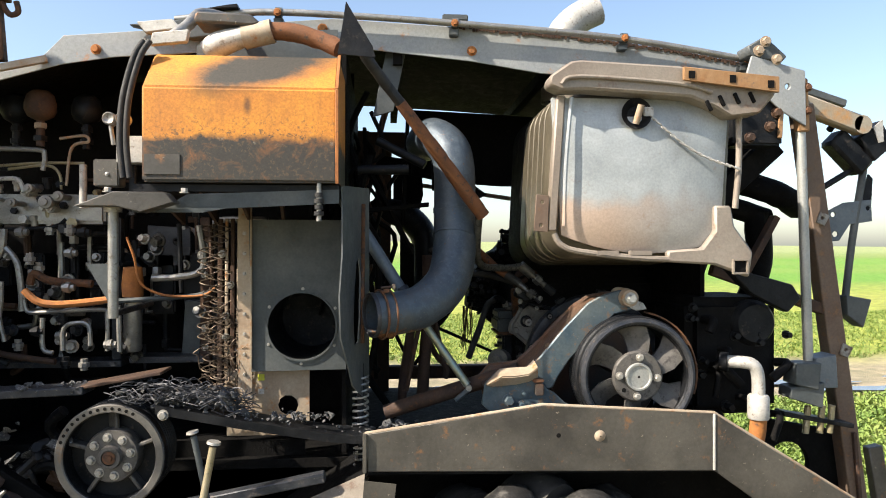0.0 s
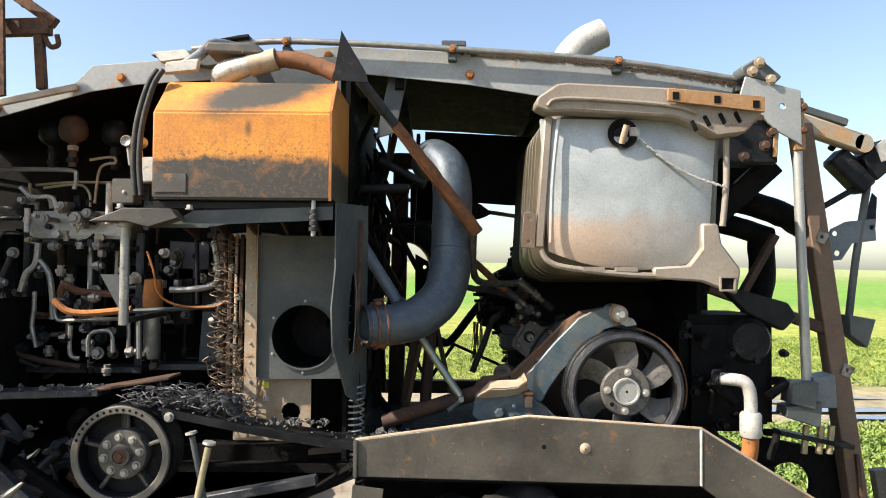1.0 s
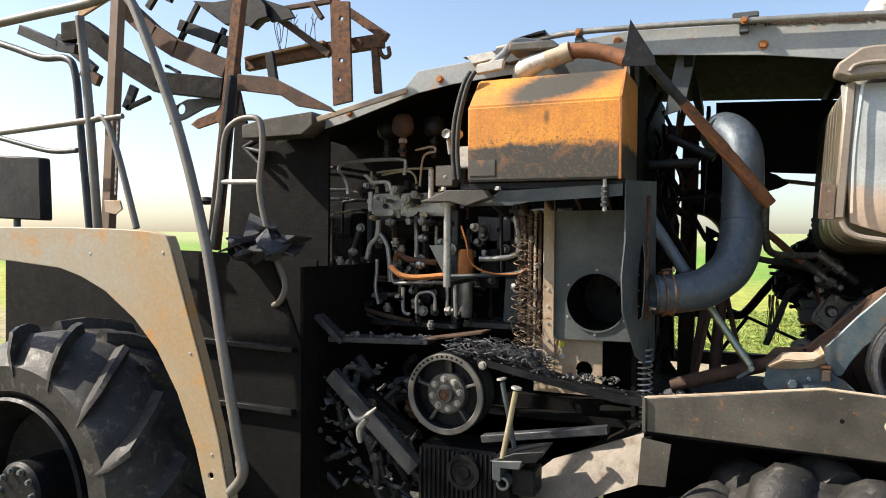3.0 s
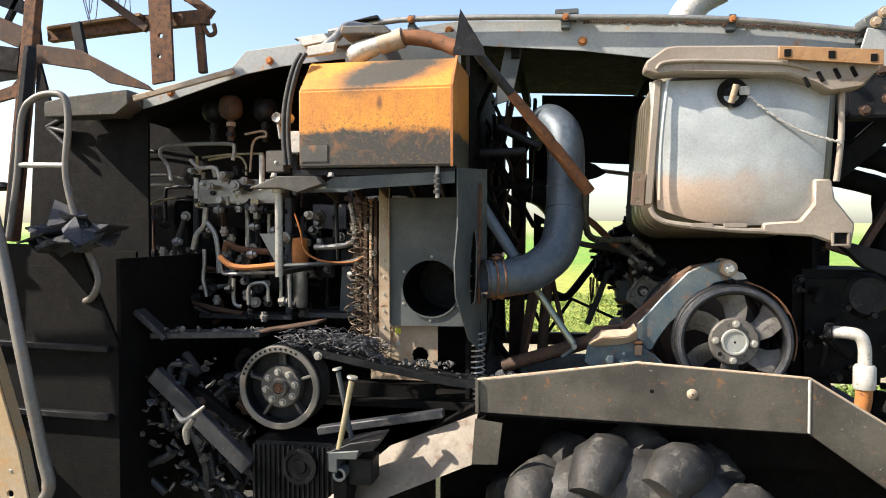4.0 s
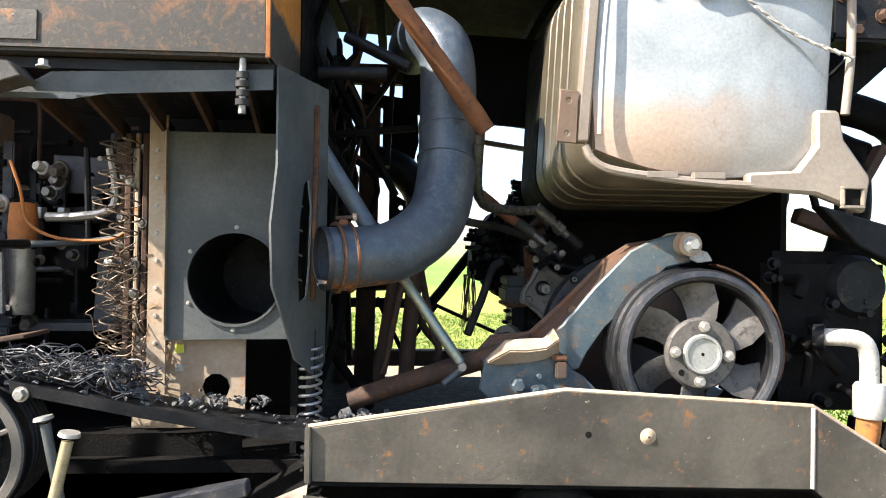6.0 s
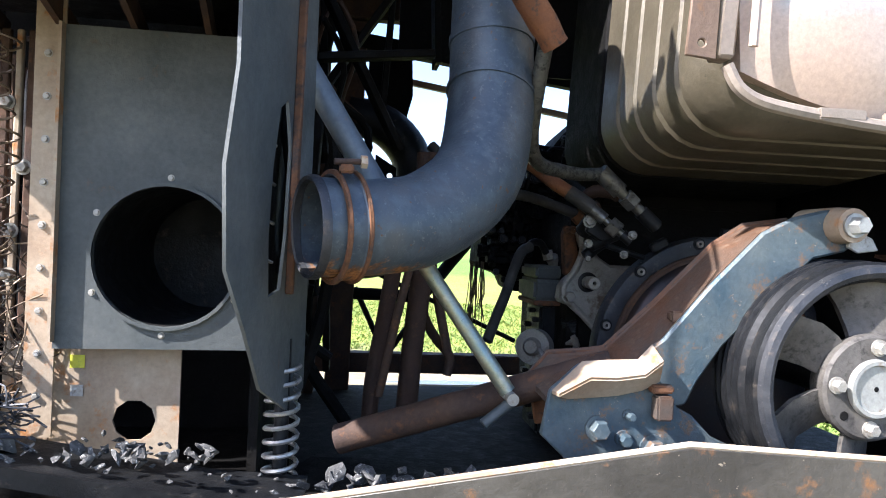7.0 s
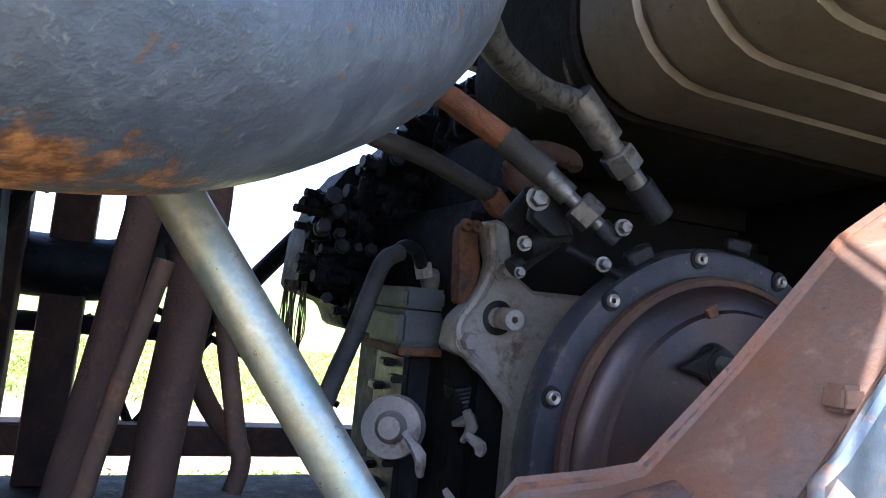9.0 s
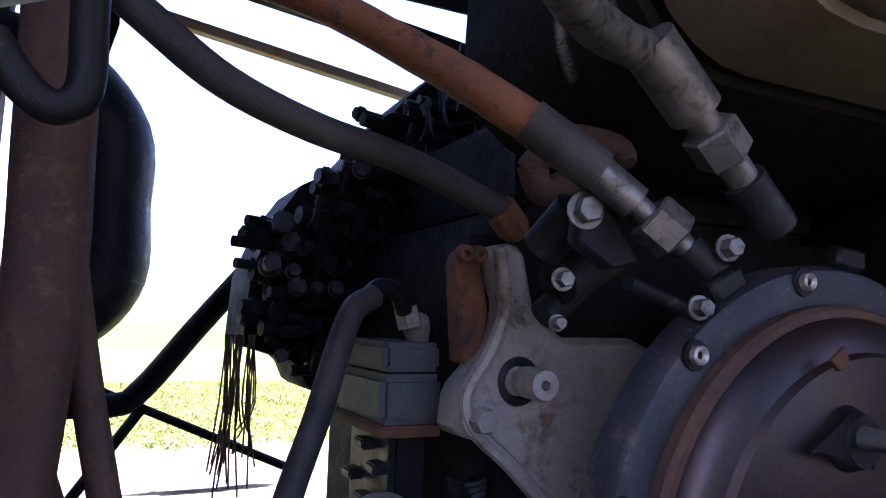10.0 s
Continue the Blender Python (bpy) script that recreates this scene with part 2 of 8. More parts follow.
def tank_orange():
    """Rust-orange sheet with a soot patch above and a charred band along the foot."""
    m, nt, b, pos = start("orange_scorched_tank")
    sep = nt.nodes.new("ShaderNodeSeparateXYZ")
    nt.links.new(pos, sep.inputs[0])
    n1, n2, g = noise_tex(nt, pos, 4, 6, 0.65, 0.3), noise_tex(nt, pos, 26, 8, 0.7), noise_tex(nt, pos, 120, 4, 0.7)
    col = mixc(nt, ramp(nt, n1, [(0.35, (0, 0, 0)), (0.65, (1, 1, 1))]), (0.68, 0.275, 0.03), (0.54, 0.20, 0.028))
    # rain streaks
    sc = nt.nodes.new("ShaderNodeMapping")
    sc.inputs["Scale"].default_value = (34, 34, 2.2)
    nt.links.new(pos, sc.inputs[0])
    st = noise_tex(nt, sc.outputs[0], 1.0, 5, 0.6)
    col = mixc(nt, ramp(nt, st, [(0.5, (0, 0, 0)), (0.75, (0.4, 0.4, 0.4))]), col, (0.30, 0.115, 0.03))
    warp = mathn(nt, 'ADD', mathn(nt, 'MULTIPLY', mathn(nt, 'SUBTRACT', n1, 0.5), 0.10), mathn(nt, 'MULTIPLY', mathn(nt, 'SUBTRACT', n2, 0.5), 0.05))
    zz = mathn(nt, 'ADD', sep.outputs[2], warp)
    band = ramp(nt, mathn(nt, 'SUBTRACT', zz, 1.68), [(0.465, (1, 1, 1)), (0.49, (0, 0, 0))])
    col = mixc(nt, band, col, (0.035, 0.032, 0.026))
    fl = ramp(nt, n2, [(0.6, (0, 0, 0)), (0.68, (1, 1, 1))])
    rim = ramp(nt, mathn(nt, 'ABSOLUTE', mathn(nt, 'SUBTRACT', zz, 2.155)), [(0.0, (1, 1, 1)), (0.045, (0, 0, 0))])
    col = mixc(nt, mathn(nt, 'MULTIPLY', fl, rim), col, (0.20, 0.18, 0.14))
    # browned mottling, a scorch spot and flakes that thicken towards the band
    mott = ramp(nt, noise_tex(nt, pos, 9, 7, 0.7, 0.6), [(0.52, (0, 0, 0)), (0.70, (0.5, 0.5, 0.5))])
    col = mixc(nt, mott, col, (0.38, 0.14, 0.026))
    sx, sz = mathn(nt, 'MULTIPLY', mathn(nt, 'SUBTRACT', sep.outputs[0], -0.735), 2.2), mathn(nt, 'SUBTRACT', sep.outputs[2], 2.275)
    sd = mathn(nt, 'ADD', mathn(nt, 'SQRT', mathn(nt, 'ADD', mathn(nt, 'MULTIPLY', sx, sx), mathn(nt, 'MULTIPLY', sz, sz))), mathn(nt, 'MULTIPLY', mathn(nt, 'SUBTRACT', n2, 0.5), 0.03))
    col = mixc(nt, ramp(nt, sd, [(0.012, (0.8, 0.8, 0.8)), (0.04, (0, 0, 0))]), col, (0.11, 0.05, 0.02))
    near = ramp(nt, mathn(nt, 'SUBTRACT', zz, 1.68), [(0.47, (1, 1, 1)), (0.60, (0, 0, 0))])
    peel = ramp(nt, noise_tex(nt, pos, 70, 4, 0.75), [(0.56, (0, 0, 0)), (0.62, (1, 1, 1))])
    col = mixc(nt, mathn(nt, 'MULTIPLY', near, peel), col, (0.09, 0.06, 0.035))
    # soot patch
    dx = mathn(nt, 'MULTIPLY', mathn(nt, 'SUBTRACT', sep.outputs[0], -0.70), 0.36)
    dz = mathn(nt, 'SUBTRACT', mathn(nt, 'SUBTRACT', sep.outputs[2], 2.41), mathn(nt, 'MULTIPLY', mathn(nt, 'ADD', sep.outputs[0], 0.75), 0.22))
    d = mathn(nt, 'SQRT', mathn(nt, 'ADD', mathn(nt, 'MULTIPLY', dx, dx), mathn(nt, 'MULTIPLY', dz, dz)))
    d = mathn(nt, 'ADD', d, mathn(nt, 'MULTIPLY', warp, 0.9))
    patch = ramp(nt, d, [(0.06, (1, 1, 1)), (0.115, (0, 0, 0))])
    col = mixc(nt, patch, col, (0.045, 0.04, 0.03))
    col = mixc(nt, 1.0, col, ramp(nt, g, [(0.3, (0.7, 0.7, 0.7)), (0.7, (1.15, 1.15, 1.15))]), 'MULTIPLY')
    nt.links.new(col, b.inputs["Base Color"])
    b.inputs["Roughness"].default_value = 0.62
    bp = nt.nodes.new("ShaderNodeBump")
    bp.inputs["Strength"].default_value, bp.inputs["Distance"].default_value = 0.3, 0.003
    nt.links.new(mathn(nt, 'ADD', g, n2), bp.inputs["Height"])
    nt.links.new(bp.outputs[0], b.inputs["Normal"])
    return m


def tank_grey():
    """Fuel tank shell: scorched silver-grey with a pinkish heat patch low on its face."""
    m, nt, b, pos = start("scorched_silver_tank")
    sep = nt.nodes.new("ShaderNodeSeparateXYZ")
    nt.links.new(pos, sep.inputs[0])
    n1, n2, g = noise_tex(nt, pos, 3.2, 5, 0.55, 0.3), noise_tex(nt, pos, 14, 7, 0.65), noise_tex(nt, pos, 110, 4, 0.7)
    col = ramp(nt, n1, [(0.3, (0.20, 0.215, 0.21)), (0.5, (0.34, 0.365, 0.37)), (0.7, (0.47, 0.495, 0.495))])
    h = mathn(nt, 'ADD', sep.outputs[2], mathn(nt, 'MULTIPLY', mathn(nt, 'SUBTRACT', n1, 0.5), 0.35))
    h = mathn(nt, 'ADD', h, mathn(nt, 'MULTIPLY', mathn(nt, 'SUBTRACT', n2, 0.5), 0.10))
    low = ramp(nt, mathn(nt, 'SUBTRACT', h, 1.5), [(0.44, (1, 1, 1)), (0.52, (0, 0, 0))])
    lx = ramp(nt, mathn(nt, 'ADD', sep.outputs[0], mathn(nt, 'MULTIPLY', n1, 0.2)), [(0.70, (1, 1, 1)), (0.95, (0.25, 0.25, 0.25))])
    col = mixc(nt, mathn(nt, 'MULTIPLY', low, lx), col, (0.50, 0.38, 0.30))
    col = mixc(nt, ramp(nt, n2, [(0.62, (0, 0, 0)), (0.74, (0.8, 0.8, 0.8))]), col, (0.30, 0.21, 0.14))
    col = mixc(nt, 1.0, col, ramp(nt, g, [(0.3, (0.85, 0.85, 0.85)), (0.7, (1.1, 1.1, 1.1))]), 'MULTIPLY')
    nt.links.new(col, b.inputs["Base Color"])
    b.inputs["Metallic"].default_value = 0.25
    nt.links.new(ramp(nt, n2, [(0.3, (0.34,) * 3), (0.7, (0.55,) * 3)]), b.inputs["Roughness"])
    bp = nt.nodes.new("ShaderNodeBump")
    bp.inputs["Strength"].default_value, bp.inputs["Distance"].default_value = 0.12, 0.003
    nt.links.new(mathn(nt, 'ADD', g, n2), bp.inputs["Height"])
    nt.links.new(bp.outputs[0], b.inputs["Normal"])
    return m


M_ORANGE, M_TANK = tank_orange(), tank_grey()
M_TANKLOW = burnt("sooty_olive_tank_side", (0.07, 0.06, 0.04), (0.108, 0.092, 0.064), (0.145, 0.12, 0.085), 5, (0.6, 0.74), (0.32, 0.55), 0.25, 0.2, 90, (0.04, 0.035, 0.027))
M_TANKTRIM = burnt("pale_heat_tinted_trim", (0.29, 0.25, 0.205), (0.22, 0.18, 0.145), (0.20, 0.12, 0.075), 3, (0.58, 0.72), (0.45, 0.7), 0.15, 0.2)


def field_material():
    m, nt, b, pos = start("field_ground")
    sep = nt.nodes.new("ShaderNodeSeparateXYZ")
    nt.links.new(pos, sep.inputs[0])
    n1, n2, n3 = noise_tex(nt, pos, 0.35, 6, 0.6), noise_tex(nt, pos, 3.0, 8, 0.7), noise_tex(nt, pos, 22, 5, 0.7)
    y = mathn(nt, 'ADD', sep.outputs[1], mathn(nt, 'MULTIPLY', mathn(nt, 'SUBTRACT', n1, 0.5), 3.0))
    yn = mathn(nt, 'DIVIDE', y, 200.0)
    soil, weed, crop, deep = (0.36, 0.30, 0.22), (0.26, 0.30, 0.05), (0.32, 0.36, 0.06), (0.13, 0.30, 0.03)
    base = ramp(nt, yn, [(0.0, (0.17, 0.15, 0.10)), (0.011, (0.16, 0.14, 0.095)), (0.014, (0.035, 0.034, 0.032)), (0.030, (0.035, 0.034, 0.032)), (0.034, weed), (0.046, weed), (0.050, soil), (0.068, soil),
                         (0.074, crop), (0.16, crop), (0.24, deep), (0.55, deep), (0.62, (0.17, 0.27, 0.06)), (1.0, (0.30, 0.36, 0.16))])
    broad = noise_tex(nt, pos, 0.07, 6, 0.65, 0.5)
    base = mixc(nt, ramp(nt, broad, [(0.42, (0, 0, 0)), (0.62, (0.6, 0.6, 0.6))]), base, mixc(nt, 0.5, base, (0.34, 0.32, 0.09)))
    patch = ramp(nt, n2, [(0.4, (0.62, 0.66, 0.6)), (0.65, (1.2, 1.15, 1.1))])
    col = mixc(nt, 1.0, base, patch, 'MULTIPLY')
    fleck = ramp(nt, n3, [(0.5, (0, 0, 0)), (0.7, (0.6, 0.6, 0.6))])
    col = mixc(nt, fleck, col, mixc(nt, 0.5, col, (0.30, 0.25, 0.12)))
    nt.links.new(col, b.inputs["Base Color"])
    b.inputs["Roughness"].default_value = 0.95
    bp = nt.nodes.new("ShaderNodeBump")
    bp.inputs["Strength"].default_value, bp.inputs["Distance"].default_value = 0.8, 0.05
    nt.links.new(mathn(nt, 'ADD', n2, n3), bp.inputs["Height"])
    nt.links.new(bp.outputs[0], b.inputs["Normal"])
    return m


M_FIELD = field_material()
M_LEAF = burnt("weed_leaves", (0.11, 0.19, 0.03), (0.21, 0.28, 0.055), (0.30, 0.29, 0.09), 2.2, (0.54, 0.7), (0.6, 0.8), 0, 0.1, 40)
M_WATER = burnt("puddle_water", (0.10, 0.11, 0.12), (0.13, 0.14, 0.15), (0.16, 0.15, 0.13), 3, (0.6, 0.7), (0.05, 0.12), 0, 0.05, 10)


# ---- mesh helpers ----
BASE = {}


def finish(bm, name, mat, smooth=False, base=(0, 0, 0)):
    bmesh.ops.recalc_face_normals(bm, faces=bm.faces)
    bm.transform(Matrix.Translation(-Vector(base)))
    me = bpy.data.meshes.new(name)
    bm.to_mesh(me)
    bm.free()
    me.materials.append(mat)
    if smooth:
        me.shade_smooth()
        me.set_sharp_from_angle(angle=radians(38))
    return me


def thing(name, label, category, base, group="", kind=""):
    """An empty at the base of a thing made of several parts."""
    ob = new(name)
    ob.location = base
    BASE[ob.name] = Vector(base)
    ob.empty_display_size = 0.05
    return tagged(ob, label, category, group, kind)


def part(name, bm, mat, parent, label="", smooth=True):
    base = BASE[parent.name]
    ob = new(name, finish(bm, name, mat, smooth, base))
    ob.parent = parent
    BASE[ob.name] = base
    return tagged(ob, label)


def single(name, bm, mat, label, category, base=None, group="", kind="", smooth=True):
    if base is None:
        lo = [min(v.co[i] for v in bm.verts) for i in range(3)]
        hi = [max(v.co[i] for v in bm.verts) for i in range(3)]
        base = ((lo[0] + hi[0]) / 2, (lo[1] + hi[1]) / 2, lo[2])
    ob = new(name, finish(bm, name, mat, smooth, base))
    ob.location = base
    BASE[ob.name] = Vector(base)
    return tagged(ob, label, category, group, kind)


def mesh():
    return bmesh.new()


def bevel(bm, w, seg=2):
    bmesh.ops.bevel(bm, geom=list(bm.edges), offset=w, segments=seg, affect='EDGES', clamp_overlap=True)
    return bm


def box(x0, x1, y0, y1, z0, z1, w=0.0, bm=None, m=None):
    b = mesh()
    bmesh.ops.create_cube(b, size=1)
    b.transform(Matrix.Translation(((x0 + x1) / 2, (y0 + y1) / 2, (z0 + z1) / 2)) @ Matrix.Diagonal((x1 - x0, y1 - y0, z1 - z0, 1)))
    if w:
        bevel(b, w)
    return merge(bm, b, m)


def merge(bm, b, m=None):
    if m is not None:
        b.transform(m)
    if bm is None:
        return b
    me = bpy.data.meshes.new("tmp")
    b.to_mesh(me)
    b.free()
    bm.from_mesh(me)
    bpy.data.meshes.remove(me)
    return bm


def moved(b, dx, dy, dz):
    b.transform(Matrix.Translation((dx, dy, dz)))
    return b


def loft(rows, th=0.0):
    """A sheet through rows of points, thickened along z."""
    b = mesh()
    g = [[b.verts.new(p) for p in r] for r in rows]
    for r0, r1 in zip(g, g[1:]):
        for k in range(len(r0) - 1):
            b.faces.new((r0[k], r0[k + 1], r1[k + 1], r1[k]))
    if th:
        r = bmesh.ops.extrude_face_region(b, geom=list(b.faces))
        bmesh.ops.translate(b, vec=(0, 0, -th), verts=[v for v in r["geom"] if isinstance(v, bmesh.types.BMVert)])
    return b


def plate(pts, y0, y1, w=0.0, bm=None, holes=()):
    """A sheet from an outline in X and Z, between two depths; holes are (x, z, r) circles."""
    b = mesh()
    vs = [b.verts.new((x, y0, z)) for x, z in pts]
    edges = [b.edges.new((vs[i], vs[(i + 1) % len(vs)])) for i in range(len(vs))]
    for hx, hz, r in holes:
        n = 28 if r > 0.05 else 10
        hv = [b.verts.new((hx + r * math.cos(2 * math.pi * i / n), y0, hz + r * math.sin(2 * math.pi * i / n))) for i in range(n)]
        edges += [b.edges.new((hv[i], hv[(i + 1) % n])) for i in range(n)]
    if holes:
        bmesh.ops.triangle_fill(b, use_beauty=True, use_dissolve=False, edges=edges)
    else:
        b.faces.new(vs)
    r = bmesh.ops.extrude_face_region(b, geom=list(b.faces))
    bmesh.ops.translate(b, vec=(0, y1 - y0, 0), verts=[v for v in r["geom"] if isinstance(v, bmesh.types.BMVert)])
    if w:
        bmesh.ops.recalc_face_normals(b, faces=b.faces)
        es = [e for e in b.edges if len(e.link_faces) == 2 and e.calc_face_angle(0) > 0.6]
        bmesh.ops.bevel(b, geom=es, offset=w, segments=1, affect='EDGES', clamp_overlap=True)
    return merge(bm, b)


def spline(pts, n=6):
    P = [Vector(p) for p in pts]
    if len(P) < 3:
        return P
    out = []
    for i in range(len(P) - 1):
        a, b, c, d = P[max(i - 1, 0)], P[i], P[i + 1], P[min(i + 2, len(P) - 1)]
        for k in range(n):
            t = k / n
            out.append(0.5 * ((2 * b) + (c - a) * t + (2 * a - 5 * b + 4 * c - d) * t * t + (3 * b - a - 3 * c + d) * t ** 3))
    return out + [P[-1]]


def tube(pts, r, seg=10, curve=5, bm=None, cap=True, rough=0.0, thick=0.0):
    """A round tube swept along points; r a number or one radius per point; thick: hollow, with open ends."""
    P = spline(pts, curve) if curve else [Vector(p) for p in pts]
    n = len(P)
    R = [r] * n if isinstance(r, (int, float)) else [float(v) for v in np.interp(np.linspace(0, 1, n), np.linspace(0, 1, len(r)), r)]
    b = bm if bm is not None else mesh()
    T = [(P[min(i + 1, n - 1)] - P[max(i - 1, 0)]).normalized() for i in range(n)]
    up = Vector((0, 0, 1)) if abs(T[0].z) < 0.9 else Vector((1, 0, 0))
    u = T[0].cross(up).normalized()

    def skin(off):
        nonlocal u
        rings, uu = [], u.copy()
        for i in range(n):
            uu = (uu - T[i] * uu.dot(T[i])).normalized()
            w = T[i].cross(uu)
            ring = []
            for k in range(seg):
                a = 2 * math.pi * k / seg
                rr = R[i] - off + (noise.noise(P[i] * 40 + Vector((k * 3.1, 0, 0))) * rough if rough else 0)
                ring.append(b.verts.new(P[i] + (uu * math.cos(a) + w * math.sin(a)) * rr))
            rings.append(ring)
        for i in range(n - 1):
            for k in range(seg):
                b.faces.new((rings[i][k], rings[i][(k + 1) % seg], rings[i + 1][(k + 1) % seg], rings[i + 1][k]))
        return rings
    o = skin(0)
    if thick:
        q = skin(thick)
        for e in (0, -1):
            for k in range(seg):
                b.faces.new((o[e][k], o[e][(k + 1) % seg], q[e][(k + 1) % seg], q[e][k]))
    elif cap:
        b.faces.new(o[0]), b.faces.new(o[-1])
    return b


def rod(p0, p1, r, seg=12, bm=None):
    return tube([p0, p1], r, seg, 0, bm)


def bar(p0, p1, w, h, bevel_w=0.002, bm=None, up=(0, 0, 1)):
    """A rectangular bar between two points: w across, h along up."""
    p0, p1 = Vector(p0), Vector(p1)
    d = (p1 - p0)
    t = d.normalized()
    s = t.cross(Vector(up)).normalized()
    q = s.cross(t)
    b = mesh()
    bmesh.ops.create_cube(b, size=1)
    if bevel_w:
        b.transform(Matrix.Diagonal((w, d.length, h, 1)))
        bevel(b, bevel_w, 1)
        b.transform(Matrix.Diagonal((1 / w, 1 / d.length, 1 / h, 1)))
    m = Matrix((s * w, t * d.length, q * h)).transposed().to_4x4()
    m.translation = (p0 + p1) / 2
    b.transform(m)
    return merge(bm, b)


def lathe(profile, centre, axis=(0, -1, 0), seg=40, bm=None):
    """Turned body: (radius, distance along the axis) round a centre."""
    b = bm if bm is not None else mesh()
    q = Vector((0, 0, 1)).rotation_difference(Vector(axis)).to_matrix()
    rings = []
    for r, h in profile:
        if r < 1e-5:
            rings.append([b.verts.new(Vector(centre) + q @ Vector((0, 0, h)))])
        else:
            rings.append([b.verts.new(Vector(centre) + q @ Vector((r * math.cos(2 * math.pi * k / seg), r * math.sin(2 * math.pi * k / seg), h))) for k in range(seg)])
    for a, c in zip(rings, rings[1:]):
        for k in range(seg):
            j = (k + 1) % seg
            if len(a) == 1 and len(c) == 1:
                continue
            if len(a) == 1:
                b.faces.new((a[0], c[k], c[j]))
            elif len(c) == 1:
                b.faces.new((a[k], a[j], c[0]))
            else:
                b.faces.new((a[k], a[j], c[j], c[k]))
    return b


def hexbolt(p, axis=(0, -1, 0), r=0.012, h=0.01, bm=None, washer=True):
    prof = [(0, 0), (r * 1.35, 0), (r * 1.35, h * 0.25)] if washer else [(0, 0)]
    b = lathe(prof + [(0, h * 0.25 if washer else 0)], p, axis, 14, bm) if washer else (bm if bm is not None else mesh())
    return lathe([(0, 0), (r, 0), (r, h * 0.85), (r * 0.85, h), (0, h)], Vector(p) + Vector(axis) * h * 0.25, axis, 6, b)


def folded(edge, y0, y1, th, bm=None):
    """A sheet bent along an outline in X and Z, between two depths."""
    b = bm if bm is not None else mesh()
    row = [[b.verts.new((x, y, z + h)) for x, z in edge] for y, h in ((y0, 0), (y1, 0), (y1, -th), (y0, -th))]
    for r0, r1 in zip(row, row[1:] + row[:1]):
        for k in range(len(edge) - 1):
            b.faces.new((r0[k], r0[k + 1], r1[k + 1], r1[k]))
    for k in (0, -1):
        b.faces.new([r[k] for r in row])
    return b


def clump(n, lo, hi, size, seed, bm=None):
    """Crumbled flakes scattered in a box."""
    rnd = random.Random(seed)
    b = bm if bm is not None else mesh()
    for _ in range(n):
        c = Vector([rnd.uniform(a, d) for a, d in zip(lo, hi)])
        s = size * rnd.uniform(0.4, 1.3)
        t = mesh()
        bmesh.ops.create_icosphere(t, subdivisions=1, radius=s)
        t.transform(Matrix.Diagonal((rnd.uniform(0.6, 2.2), rnd.uniform(0.5, 1.4), rnd.uniform(0.25, 0.8), 1)))
        for v in t.verts:
            v.co += Vector([rnd.uniform(-0.35, 0.35) * s for _ in range(3)])
        t.transform(Matrix.Translation(c) @ Euler([rnd.uniform(-1, 1) for _ in range(3)]).to_matrix().to_4x4())
        merge(b, t)
    return b


# ---- ground ----
def ground_sheet():
    b = mesh()
    xs = [-600, -300, -150, -80, -40, -20] + [-12 + i for i in range(25)] + [20, 30, 45, 70, 110, 180, 300, 600]
    ys = [-300, -100, -40, -15, -6] + [-3 + i * 0.8 for i in range(26)] + [22, 28, 36, 48, 65, 90, 130, 180, 250, 340, 440, 520, 620]
    def height(x, y):
        z = GROUND + 0.03 * noise.noise(Vector((x * 0.6, y * 0.6, 0)))
        if y > 40:
            z += (y - 40) ** 1.25 / 2200 ** 1.25 * 40 * (1 + 0.25 * math.sin(x * 0.006 + 1.2) - 0.0006 * x)
        return z
    g = [[b.verts.new((x, y, height(x, y))) for x in xs] for y in ys]
    for i in range(len(ys) - 1):
        for j in range(len(xs) - 1):
            b.faces.new((g[i][j], g[i][j + 1], g[i + 1][j + 1], g[i + 1][j]))
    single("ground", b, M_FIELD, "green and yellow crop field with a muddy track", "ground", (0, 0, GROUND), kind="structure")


ground_sheet()


